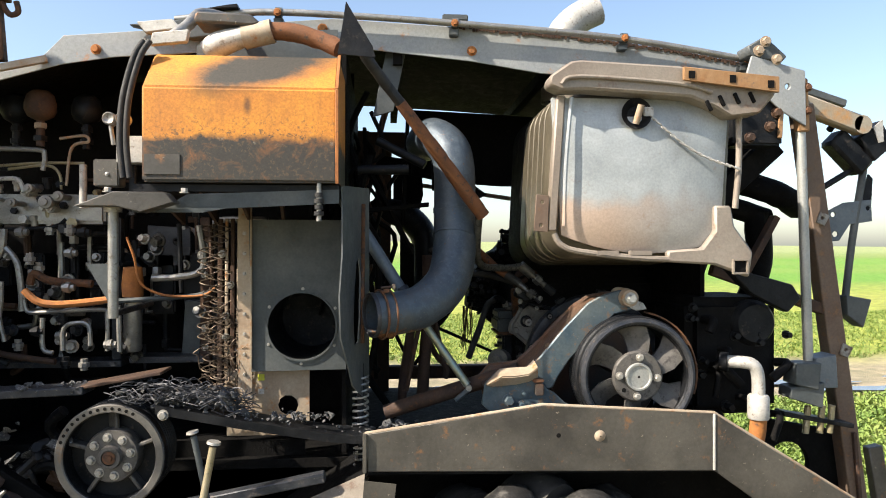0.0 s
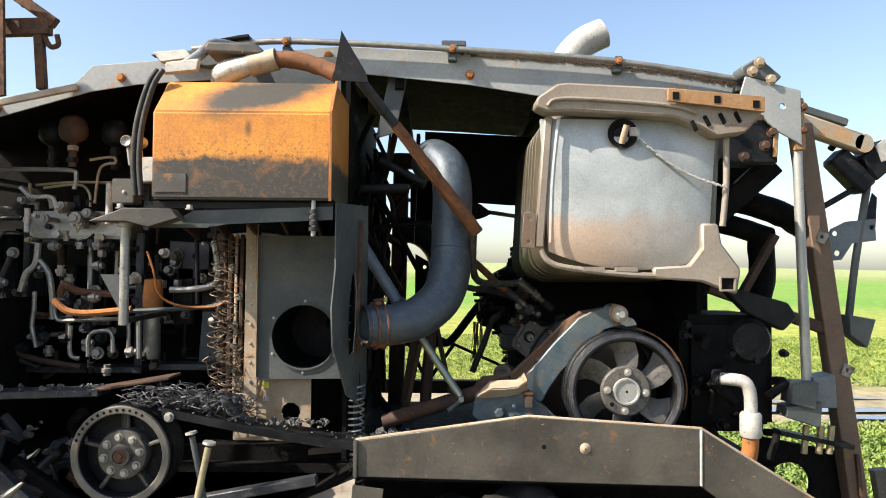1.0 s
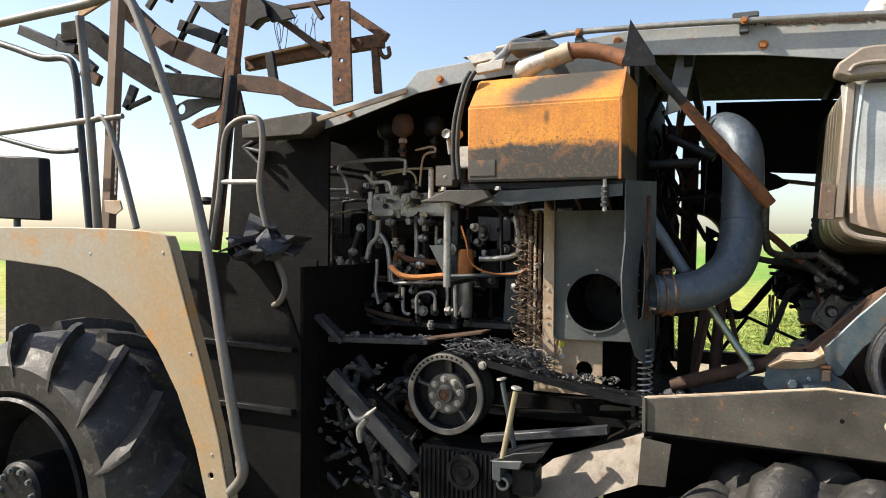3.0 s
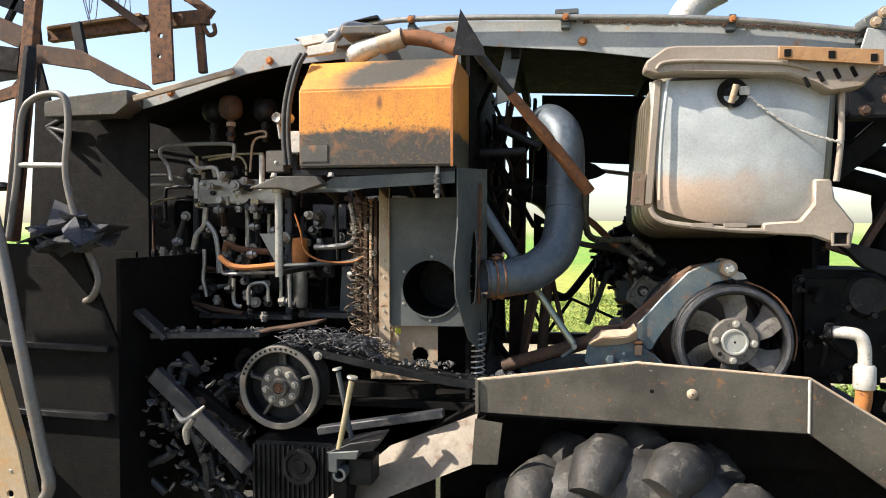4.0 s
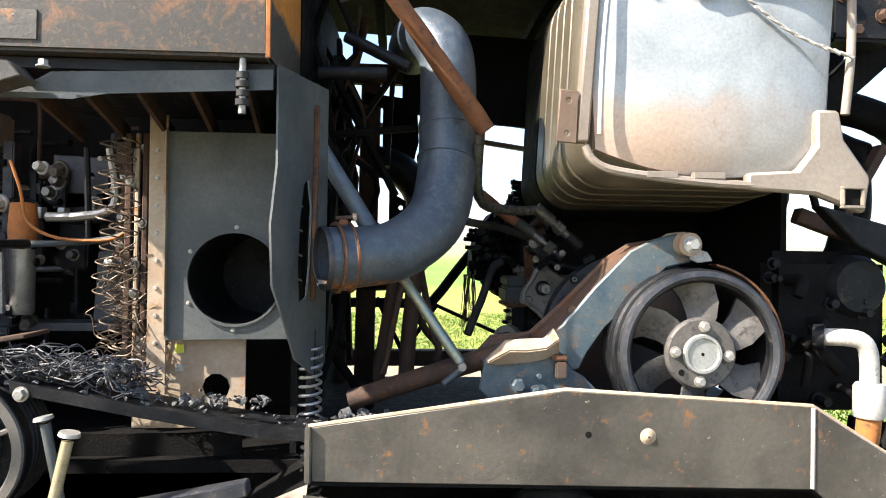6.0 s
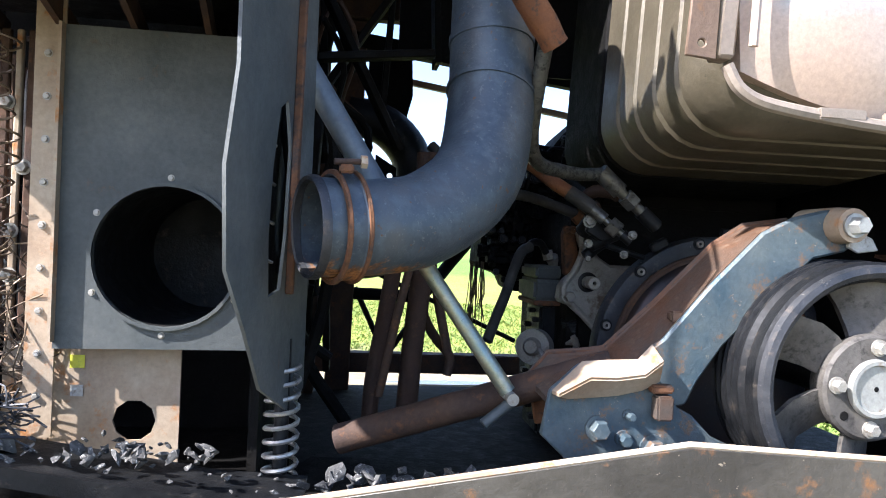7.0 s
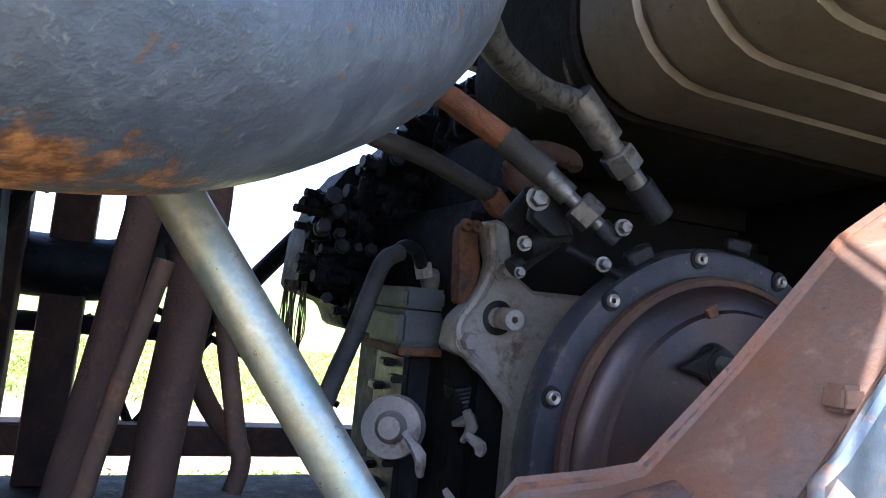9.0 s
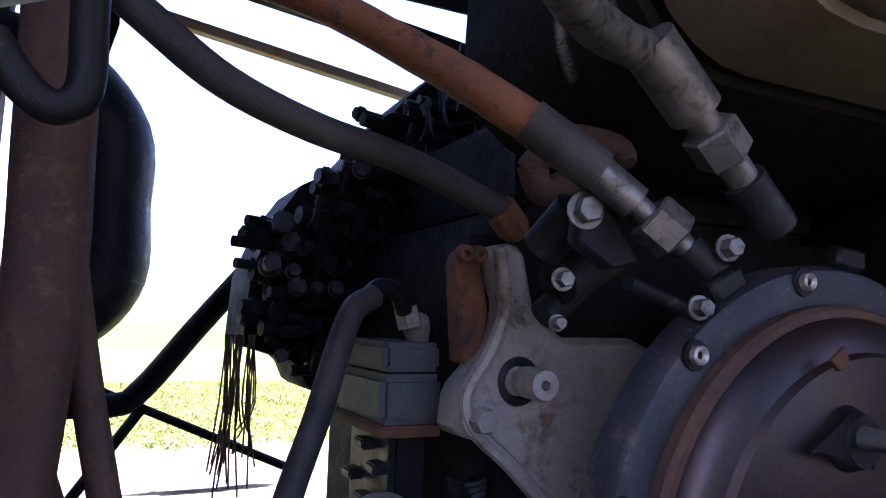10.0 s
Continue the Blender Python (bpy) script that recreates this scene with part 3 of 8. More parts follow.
# ---- orange oil tank ----
def oil_tank():
    t = thing("oil_tank", "rust-orange scorched sheet steel tank with charred lower band", "tank", (-0.76, 2.8, 2.0))
    prof = [(2.42, 2.005), (2.42, 2.335), (2.56, 2.485), (3.15, 2.50), (3.15, 2.005)]
    b = mesh()
    def shell(x0, x1):
        a = [b.verts.new((x0, y, z)) for y, z in prof]
        c = [b.verts.new((x1, y, z)) for y, z in prof]
        b.faces.new(a), b.faces.new(c)
        for i in range(len(prof)):
            j = (i + 1) % len(prof)
            b.faces.new((a[i], a[j], c[j], c[i]))
    shell(-1.095, -0.425)
    bmesh.ops.recalc_face_normals(b, faces=b.faces)
    bevel(b, 0.008, 2)
    part("shell", b, M_ORANGE, t)
    # folded edge strip along the end
    b = mesh()
    bar((-0.424, 2.412, 2.0), (-0.424, 2.412, 2.335), 0.012, 0.008, 0.002, b, (0, 1, 0))
    bar((-0.424, 2.412, 2.335), (-0.424, 2.552, 2.49), 0.012, 0.008, 0.002, b, (0, 1, 0))
    part("edge_strip", b, M_RUSTORANGE, t)
    part("label_plate", box(-1.085, -0.965, 2.416, 2.4195, 2.03, 2.10), M_FENDER, t, "flaked grey rating plate")
    # carrying beam
    s = thing("tank_support_beam", "sooty grey angle beam carrying the orange tank", "beam", (-0.75, 2.5, 1.93))
    part("web", plate([(-1.14, 1.955), (-1.02, 1.925), (-0.95, 1.965), (-0.42, 1.985), (-0.42, 1.935), (-0.82, 1.915), (-0.9, 1.90), (-1.14, 1.90)], 2.46, 2.466), M_GREY, s)
    part("ledge", box(-1.14, -0.42, 2.466, 3.1, 1.975, 2.0), M_SOOTMET, s)
    part("nose_bracket", plate([(-1.30, 1.915), (-1.17, 1.965), (-1.0, 1.965), (-0.97, 1.93), (-1.08, 1.895), (-1.16, 1.915)], 2.36, 2.44, 0.003), M_FENDER, s)
    for x, y in ((-0.95, 2.42), (-1.2, 2.40)):
        part("bolt", hexbolt((x, y, 1.965), (0, 0, 1), 0.012, 0.014), M_BOLT, s)
    for i in range(5):
        x = -1.05 + i * 0.14
        part("rib", bar((x, 2.48, 1.97), (x - 0.06, 3.0, 1.90), 0.012, 0.05, 0.0), M_RUSTDARK, s)
    v = thing("support_pipe", "grey steel upright pipe under the tank bracket", "pipe", (-1.2, 2.45, 1.53))
    part("pipe", rod((-1.2, 2.45, 1.53), (-1.2, 2.45, 1.93), 0.0175), M_STEEL, v)
    part("arm", rod((-1.2, 2.44, 1.545), (-1.2, 2.85, 1.55), 0.012), M_SOOTMET, v)
    part("collar", rod((-1.2, 2.45, 1.90), (-1.2, 2.45, 1.925), 0.03), M_STEEL, v)
    part("gusset", plate([(-1.2, 1.56), (-1.2, 1.72), (-1.29, 1.72)], 2.448, 2.454), M_GREY, v)
    hb = thing("rubber_buffer", "charred rubber buffer on a stud", "buffer", (-0.49, 2.46, 1.88))
    b = mesh()
    for i in range(4):
        rod((-0.49, 2.44, 1.89 + i * 0.022), (-0.49, 2.44, 1.905 + i * 0.022), 0.017 - 0.002 * (i % 2), 12, b)
    part("buffer", b, M_RUBBER, hb)
    part("stud", rod((-0.49, 2.44, 1.87), (-0.49, 2.44, 2.01), 0.009), M_STEEL, hb)


oil_tank()


# ---- fan panel ----
def fan_panel():
    dx, dy, dz = -0.012, 0.068, -0.008
    t = thing("fan_panel", "grey sheet metal panel with a round fan opening", "panel", (-0.6, 2.8, 1.28))
    part("sheet", moved(plate([(-0.79, 1.275), (-0.405, 1.28), (-0.405, 1.9), (-0.80, 1.9)], 2.79, 2.797, 0, None, [(-0.585, 1.46, 0.138)]), dx, dy, dz), M_GREY, t)
    part("opening_lip", moved(lathe([(0.138, 0), (0.138, 0.012), (0.145, 0.012), (0.145, 0)], (-0.585, 2.793, 1.46)), dx, dy, dz), M_GREY, t)
    part("duct", moved(lathe([(0.139, 0), (0.139, 0.42), (0.0, 0.42)], (-0.585, 2.797, 1.46), (0, 1, 0)), dx, dy, dz), M_SOOTMET, t)
    part("inner_upright", moved(bar((-0.66, 3.0, 1.3), (-0.66, 3.0, 1.62), 0.02, 0.02), dx, dy, dz), M_SOOTMET, t)
    for i in range(6):
        a = 0.5 + i * math.pi / 3
        part("bolt", moved(hexbolt((-0.585 + 0.155 * math.cos(a), 2.79, 1.46 + 0.155 * math.sin(a)), (0, -1, 0), 0.005, 0.004), dx, dy, dz), M_BOLT, t)
    b = box(-0.845, -0.79, 2.80, 2.806, 1.10, 1.95)
    box(-0.792, -0.786, 2.77, 2.81, 1.29, 1.9, 0, b)
    part("edge_strip", moved(b, dx, dy, dz), M_RUSTPLATE, t, "heat-tinted pale edge strip")
    for i in range(9):
        part("bolt", moved(hexbolt((-0.82, 2.80, 1.18 + i * 0.083), (0, -1, 0), 0.006, 0.005), dx, dy, dz), M_BOLT, t)
    part("lower_sheet", moved(plate([(-0.90, 1.0), (-0.56, 1.0), (-0.56, 1.28), (-0.90, 1.28)], 2.84, 2.846, 0, None, [(-0.648, 1.125, 0.042)]), dx, dy, dz), M_RUSTPLATE, t, "pale rust-stained lower sheet")
    part("yellow_mark", box(-0.785, -0.757, 2.9035, 2.9055, 1.222, 1.248), M_YELLOW, t, "small yellow paint mark")
    part("pale_mark", box(-0.782, -0.758, 2.9035, 2.9055, 1.165, 1.188), M_ASHALU, t)
    for x, w, m in ((-0.952, 0.020, M_RUSTDARK), (-0.925, 0.014, M_RUSTPLATE), (-0.900, 0.018, M_RUSTDARK), (-0.878, 0.010, M_RUSTPLATE)):
        part("edge_strap", bar((x, 2.955, 1.06), (x + 0.004, 2.955, 1.90), w, 0.012, 0.003, None, (0, 1, 0)), m, t)
    for x, z in ((-0.925, 1.40), (-0.925, 1.49), (-0.905, 1.62), (-0.94, 1.75)):
        part("strap_bolt", hexbolt((x, 2.948, z), (0, -1, 0), 0.012, 0.012), M_BOLT, t)
    # angled end plate with a long slot
    m = Matrix.Translation((-0.41, 2.47, 0)) @ Matrix.Rotation(radians(76), 4, 'Z')
    rim = [(0.0, 2.0), (0.36, 2.02), (0.36, 1.21), (0.30, 1.17), (0.13, 1.25), (0.06, 1.35), (-0.02, 1.45), (-0.035, 1.6), (0.0, 1.75)]
    slot = [(0.15, 1.40), (0.205, 1.41), (0.225, 1.50), (0.235, 1.66), (0.21, 1.74), (0.175, 1.72), (0.15, 1.62), (0.14, 1.5)]
    b = mesh()
    es = []
    for loop in (rim, slot):
        vs = [b.verts.new((x, -0.003, z)) for x, z in loop]
        es += [b.edges.new((vs[k], vs[(k + 1) % len(vs)])) for k in range(len(vs))]
    bmesh.ops.triangle_fill(b, use_beauty=True, use_dissolve=False, edges=es)
    r = bmesh.ops.extrude_face_region(b, geom=list(b.faces))
    bmesh.ops.translate(b, vec=(0, 0.006, 0), verts=[v for v in r["geom"] if isinstance(v, bmesh.types.BMVert)])
    b.transform(m)
    part("end_plate", b, M_GREY, t)
    b = tube([(0.16, 0.03, 1.36), (0.15, 0.02, 1.45), (0.165, 0.025, 1.56), (0.16, 0.03, 1.66)], [0.012, 0.018, 0.010, 0.006], 8, 5, None, True, 0.006)
    b.transform(m)
    part("melted_lump", b, M_RUSTPLATE, t, "pale melted lump hanging in the slot")
    for z0 in (1.46, 1.53, 1.60, 1.67):
        b = tube([(0.13, 0.03, z0), (0.19, 0.05, z0 + 0.012), (0.25, 0.03, z0 - 0.006)], 0.003, 6, 4)
        b.transform(m)
        part("wire", b, M_STEEL, t)
    b = bar((0.235, -0.010, 1.40), (0.25, -0.010, 1.95), 0.014, 0.012)
    b.transform(m)
    part("rusty_bar", b, M_RUST, t)


fan_panel()


def coil(name_label, x, y, z0, z1, r, turns, wire):
    t = thing("coil_spring", name_label, "spring", (x, y, z0))
    pts = [(x + r * math.cos(a), y + r * math.sin(a), z0 + (z1 - z0) * a / (turns * 2 * math.pi)) for a in np.linspace(0, turns * 2 * math.pi, turns * 14)]
    part("coil", tube(pts, wire, 6, 0), M_SPRING, t)
    part("rod", rod((x, y, z0 - 0.05), (x, y, z1 + 0.05), r * 0.45), M_SOOTMET, t)


coil("bare steel coil spring over a sooty rod", -0.352, 2.74, 1.06, 1.265, 0.030, 8, 0.0045)
coil("dark coil spring below the belt guard", -0.352, 2.78, 0.82, 1.0, 0.028, 8, 0.0045)


# ---- belt guard ----
def belt_guard():
    t = thing("belt_guard", "sooty curved steel guard rail covered in ash", "guard", (-0.7, 2.65, 1.05))
    top = [(-1.10, 1.195), (-0.95, 1.165), (-0.8, 1.135), (-0.6, 1.10), (-0.45, 1.075), (-0.30, 1.065)]
    pts = top + [(x, z - 0.032) for x, z in reversed(top)]
    part("rail", plate(pts, 2.58, 2.588), M_SOOTMET, t)
    part("ledge", folded([(x, z - 0.002) for x, z in top], 2.59, 2.735, 0.006), M_SOOTMET, t)
    part("bolt", hexbolt((-1.07, 2.58, 1.16), (0, -1, 0), 0.015, 0.014), M_BOLT, t)
    b = mesh()
    for i in range(5):
        a, c = top[i], top[i + 1]
        clump(26 if i < 2 else 12, (a[0], 2.59, min(a[1], c[1]) - 0.002), (c[0], 2.72, max(a[1], c[1]) + 0.01), 0.009 if i < 2 else 0.006, 10 + i, b)
    clump(40, (-0.30, 2.56, 1.075), (0.02, 2.68, 1.10), 0.012, 19, b)
    clump(120, (-1.12, 2.60, 1.185), (-0.82, 2.72, 1.225), 0.011, 20, b)
    clump(60, (-0.82, 2.60, 1.12), (-0.45, 2.70, 1.14), 0.008, 21, b)
    single("ash_clumps", b, M_ASH, "crumbled grey ash and melted insulation on the belt guard", "ash", kind="stuff")


belt_guard()


# ---- pulleys ----
def pulley_small():
    c = (-1.27, 2.63, 1.0)
    t = thing("belt_pulley", "sooty drilled belt pulley with an eight-bolt hub", "pulley", (c[0], c[1], c[2] - 0.2))
    prof = [(0.165, 0.0), (0.165, 0.02), (0.172, 0.026), (0.192, 0.026), (0.199, 0.02), (0.199, 0.0)]
    for i in range(6):
        prof += [(0.199, -0.012 - i * 0.02), (0.186, -0.02 - i * 0.02), (0.199, -0.028 - i * 0.02)]
    prof += [(0.165, -0.14), (0.165, 0.0)]
    part("rim", lathe(prof, c, seg=56), M_SOOTMET, t)
    part("front_ring", lathe([(0.166, 0.0265), (0.170, 0.030), (0.193, 0.030), (0.197, 0.024)], c, seg=56), M_RAIL, t, "worn brown-grey front ring")
    # Black discs on the ring paint the dark inside of drilled holes.
    b = mesh()
    for i in range(13):
        a = radians(62 + i * 8.2)
        rod((c[0] + 0.182 * math.cos(a), c[1] - 0.0315, c[2] + 0.182 * math.sin(a)), (c[0] + 0.182 * math.cos(a), c[1] - 0.024, c[2] + 0.182 * math.sin(a)), 0.0062, 10, b)
    part("drilled_holes", b, M_SOOT, t)
    part("web", lathe([(0, -0.05), (0.166, -0.05), (0.166, -0.06), (0, -0.06)], c), M_SOOTMET, t)
    for i in range(5):
        a = radians(20 + 72 * i)
        part("spoke", bar((c[0] + 0.06 * math.cos(a), c[1] + 0.035, c[2] + 0.06 * math.sin(a)), (c[0] + 0.166 * math.cos(a), c[1] + 0.03, c[2] + 0.166 * math.sin(a)), 0.05, 0.016, 0.004), M_BLADE, t)
    hub = part("hub", lathe([(0, 0.02), (0.028, 0.02), (0.028, 0.035), (0.04, 0.035), (0.045, 0.012), (0.095, 0.01), (0.1, 0.0), (0.1, -0.05)], c), M_BLADE, t)
    part("hub_cap", lathe([(0, 0.03), (0.012, 0.03), (0.014, 0.022), (0.024, 0.022)], (c[0], c[1] - 0.012, c[2])), M_RUST, hub)
    for i in range(8):
        a = radians(10 + 45 * i)
        part("bolt", hexbolt((c[0] + 0.072 * math.cos(a), c[1] - 0.01, c[2] + 0.072 * math.sin(a)), (0, -1, 0), 0.013, 0.013), M_BOLT, hub)


def pulley_large():
    c = (0.745, 2.63, 1.265)
    t = thing("drive_pulley", "large sooty spoked drive pulley with rust-brown belt grooves", "pulley", (c[0], c[1], c[2] - 0.24))
    prof = [(0.2, -0.03), (0.2, 0.0), (0.205, 0.006), (0.228, 0.006), (0.238, -0.002), (0.238, -0.03), (0.225, -0.036), (0.24, -0.05)]
    for i in range(5):
        prof += [(0.24, -0.056 - i * 0.02), (0.225, -0.064 - i * 0.02), (0.24, -0.07 - i * 0.02)]
    prof += [(0.2, -0.17), (0.2, -0.03)]
    part("rim", lathe(prof[:8] , c, seg=64), M_SOOTMET, t)
    part("belt_drum", lathe(prof[7:], c, seg=64), M_SOOTMET, t)
    arc = [(c[0] + 0.252 * math.cos(radians(a)), c[1] + 0.05, c[2] + 0.252 * math.sin(radians(a))) for a in range(-18, 84, 6)]
    strip = [[(c[0] + (p[0] - c[0]) * f, p[1] + dy, c[2] + (p[2] - c[2]) * f) for p in arc] for f, dy in ((1.0, -0.025), (1.0, 0.025), (1.025, 0.025), (1.025, -0.025), (1.0, -0.025))]
    part("belt_keeper", loft(strip), M_RUST, t, "rust-brown belt keeper strip")
    part("rim_lip", lathe([(0.206, 0.006), (0.209, 0.016), (0.218, 0.020), (0.229, 0.016), (0.233, 0.004)], c, seg=64), M_SMOKE, t, "blue-grey scaled rim lip")
    for i in range(6):
        a0 = radians(62 + 60 * i)
        rows = []
        for k, (r, lead, trail, d0, d1) in enumerate(((0.080, 0.0, 0.86, 0.012, 0.018), (0.115, 0.05, 0.74, 0.008, 0.040), (0.155, 0.14, 0.74, 0.008, 0.055), (0.206, 0.30, 0.86, 0.012, 0.050))):
            row = []
            for q in range(7):
                u = q / 6
                a = a0 + lead + (trail - lead) * u
                y = c[1] + d0 + (d1 - d0) * u ** 1.5
                row.append((c[0] + r * math.cos(a), y, c[2] + r * math.sin(a)))
            rows.append(row)
        b = loft(rows)
        e = bmesh.ops.extrude_face_region(b, geom=list(b.faces))
        bmesh.ops.translate(b, vec=(0, 0.012, 0), verts=[v for v in e["geom"] if isinstance(v, bmesh.types.BMVert)])
        part("blade", b, M_BLADE, t)
    hub = part("hub", lathe([(0, 0.010), (0.053, 0.010), (0.056, 0.006), (0.095, 0.005), (0.101, 0.0), (0.102, -0.012), (0.085, -0.06)], c, seg=40), M_BLADE, t)
    part("hub_ring", lathe([(0.0, 0.012), (0.043, 0.012), (0.046, 0.018), (0.053, 0.018), (0.056, 0.008)], c, seg=36), M_GALV, hub)
    # Dimple and hole are flat black discs coloured like their shaded insides.
    part("hub_dimple", lathe([(0, 0.001), (0.004, 0.001), (0.005, 0.0)], (c[0], c[1] - 0.0125, c[2]), seg=10), M_SOOT, hub)
    part("hub_hole", lathe([(0, 0.001), (0.008, 0.001), (0.009, 0.0)], (c[0] - 0.058, c[1] - 0.0055, c[2] - 0.052), seg=12), M_SOOT, hub)
    for i in range(4):
        a = radians(-4 + 90 * i)
        part("bolt", hexbolt((c[0] + 0.077 * math.cos(a), c[1] - 0.006, c[2] + 0.077 * math.sin(a)), (0, -1, 0), 0.012, 0.014), M_BOLT, hub)
    part("shaft", rod((c[0], c[1], c[2]), (c[0], c[1] + 0.5, c[2]), 0.04), M_SOOTMET, t)


pulley_small()
pulley_large()


# ---- tensioner arm ----
def tensioner():
    t = thing("tensioner_arm", "cranked blue-grey steel belt tensioner arm", "arm", (0.3, 2.7, 1.1))
    arm = [(0.775, 1.585), (0.745, 1.607), (0.70, 1.602), (0.635, 1.584), (0.572, 1.552), (0.467, 1.444), (0.375, 1.336), (0.35, 1.318), (0.352, 1.27), (0.40, 1.20), (0.425, 1.205), (0.448, 1.252), (0.499, 1.325), (0.60, 1.425), (0.682, 1.503), (0.75, 1.52), (0.78, 1.545)]
    part("arm", plate(arm, 2.725, 2.74, 0.005), M_ARM, t)
    front = [(0.70, 1.602), (0.635, 1.584), (0.572, 1.552), (0.467, 1.444), (0.375, 1.336), (0.32, 1.275), (0.21, 1.245), (0.15, 1.225)]
    rear = [(0.71, 1.592), (0.605, 1.575), (0.535, 1.530), (0.405, 1.397), (0.30, 1.300), (0.255, 1.294), (0.18, 1.288), (0.14, 1.242)]
    rows = []
    for u in (0.0, 0.06, 0.5, 0.94, 1.0):
        rows.append([(a[0] + (c[0] - a[0]) * u, 2.738 + 0.125 * u, a[1] + (c[1] - a[1]) * u - (0.012 if 0.05 < u < 0.95 else 0)) for a, c in zip(front, rear)])
    part("top_web", loft(rows, 0.012), M_WEB, t, "rust-brown upper web with pale scale")
    part("rear_cheek", plate([(x, z - 0.004) for x, z in rear] + [(0.16, 1.13), (0.40, 1.17), (0.66, 1.48)], 2.858, 2.870, 0.003), M_RUST, t)
    part("web_tab", box(0.395, 0.42, 2.742, 2.765, 1.366, 1.388, 0.004), M_WEB, t)
    pl = [(0.145, 1.235), (0.20, 1.285), (0.31, 1.292), (0.345, 1.275), (0.40, 1.205), (0.43, 1.19), (0.47, 1.15), (0.56, 1.11), (0.56, 1.05), (0.22, 1.05), (0.19, 1.095), (0.13, 1.15)]
    part("plate", plate(pl, 2.708, 2.722, 0.003), M_ARM, t)
    lip = [[(0.146, 2.700, 1.236), (0.202, 2.700, 1.292), (0.255, 2.700, 1.296), (0.312, 2.700, 1.298), (0.341, 2.705, 1.327)], [(0.152, 2.672, 1.236), (0.21, 2.668, 1.268), (0.26, 2.666, 1.268), (0.315, 2.668, 1.275), (0.352, 2.675, 1.30)], [(0.175, 2.690, 1.228), (0.23, 2.690, 1.232), (0.27, 2.692, 1.235), (0.32, 2.694, 1.245), (0.357, 2.698, 1.262)]]
    part("lip", loft(lip, 0.006), M_RUSTPLATE, t, "heat-tinted tan lip")
    pv = part("pivot", lathe([(0, 0.055), (0.016, 0.055), (0.02, 0.05), (0.034, 0.05), (0.038, 0.0), (0.038, -0.1)], (0.735, 2.735, 1.572), seg=24), M_RUSTPLATE, t)
    part("bolt", hexbolt((0.735, 2.685, 1.572), (0, -1, 0), 0.018, 0.025), M_GALV, pv)
    part("pivot_tab", plate([(0.755, 1.565), (0.80, 1.55), (0.815, 1.525), (0.77, 1.518), (0.745, 1.53)], 2.715, 2.722, 0.002), M_ASHALU, t)
    for x, z, r in ((0.241, 1.164, 0.019), (0.292, 1.145, 0.012), (0.352, 1.126, 0.020), (0.30, 1.19, 0.008)):
        part("bolt", hexbolt((x, 2.708, z), (0, -1, 0), r, 0.022), M_ARM, t)
    part("block", box(0.345, 0.378, 2.675, 2.708, 1.185, 1.232, 0.004), M_WEB, t)
    part("block_head", box(0.335, 0.38, 2.68, 2.706, 1.236, 1.252, 0.004), M_RUST, t)
    s = thing("support_strut", "zinc-plated strut with a heat-tinted blue sheen", "strut", (0.08, 2.79, 1.2))
    part("tube", rod((0.082, 2.787, 1.213), (-0.135, 2.846, 1.522), 0.0165, 20), M_STRUT, s)
    part("pin", rod((0.085, 2.75, 1.205), (0.085, 2.82, 1.205), 0.012), M_BOLT, s)
    part("lug", rod((0.09, 2.77, 1.20), (0.03, 2.76, 1.155), 0.011), M_GREY, s)
    bl = thing("brace_pipe", "smoked blue steel brace pipe running up behind the duct", "pipe", (-0.2, 2.85, 1.55))
    part("pipe", rod((-0.43, 2.87, 1.98), (-0.172, 2.84, 1.575), 0.026, 18), M_BLUEGREY, bl)
    part("end_band", rod((-0.19, 2.844, 1.612), (-0.18, 2.842, 1.596), 0.029, 18), M_SMOKE, bl)
    d = thing("cross_beam", "rusted steel cross beam running back from the tensioner", "beam", (0.0, 2.85, 1.1))
    part("beam", rod((0.30, 2.80, 1.27), (-0.25, 2.95, 1.07), 0.032, 18), M_RUSTDARK, d)


tensioner()


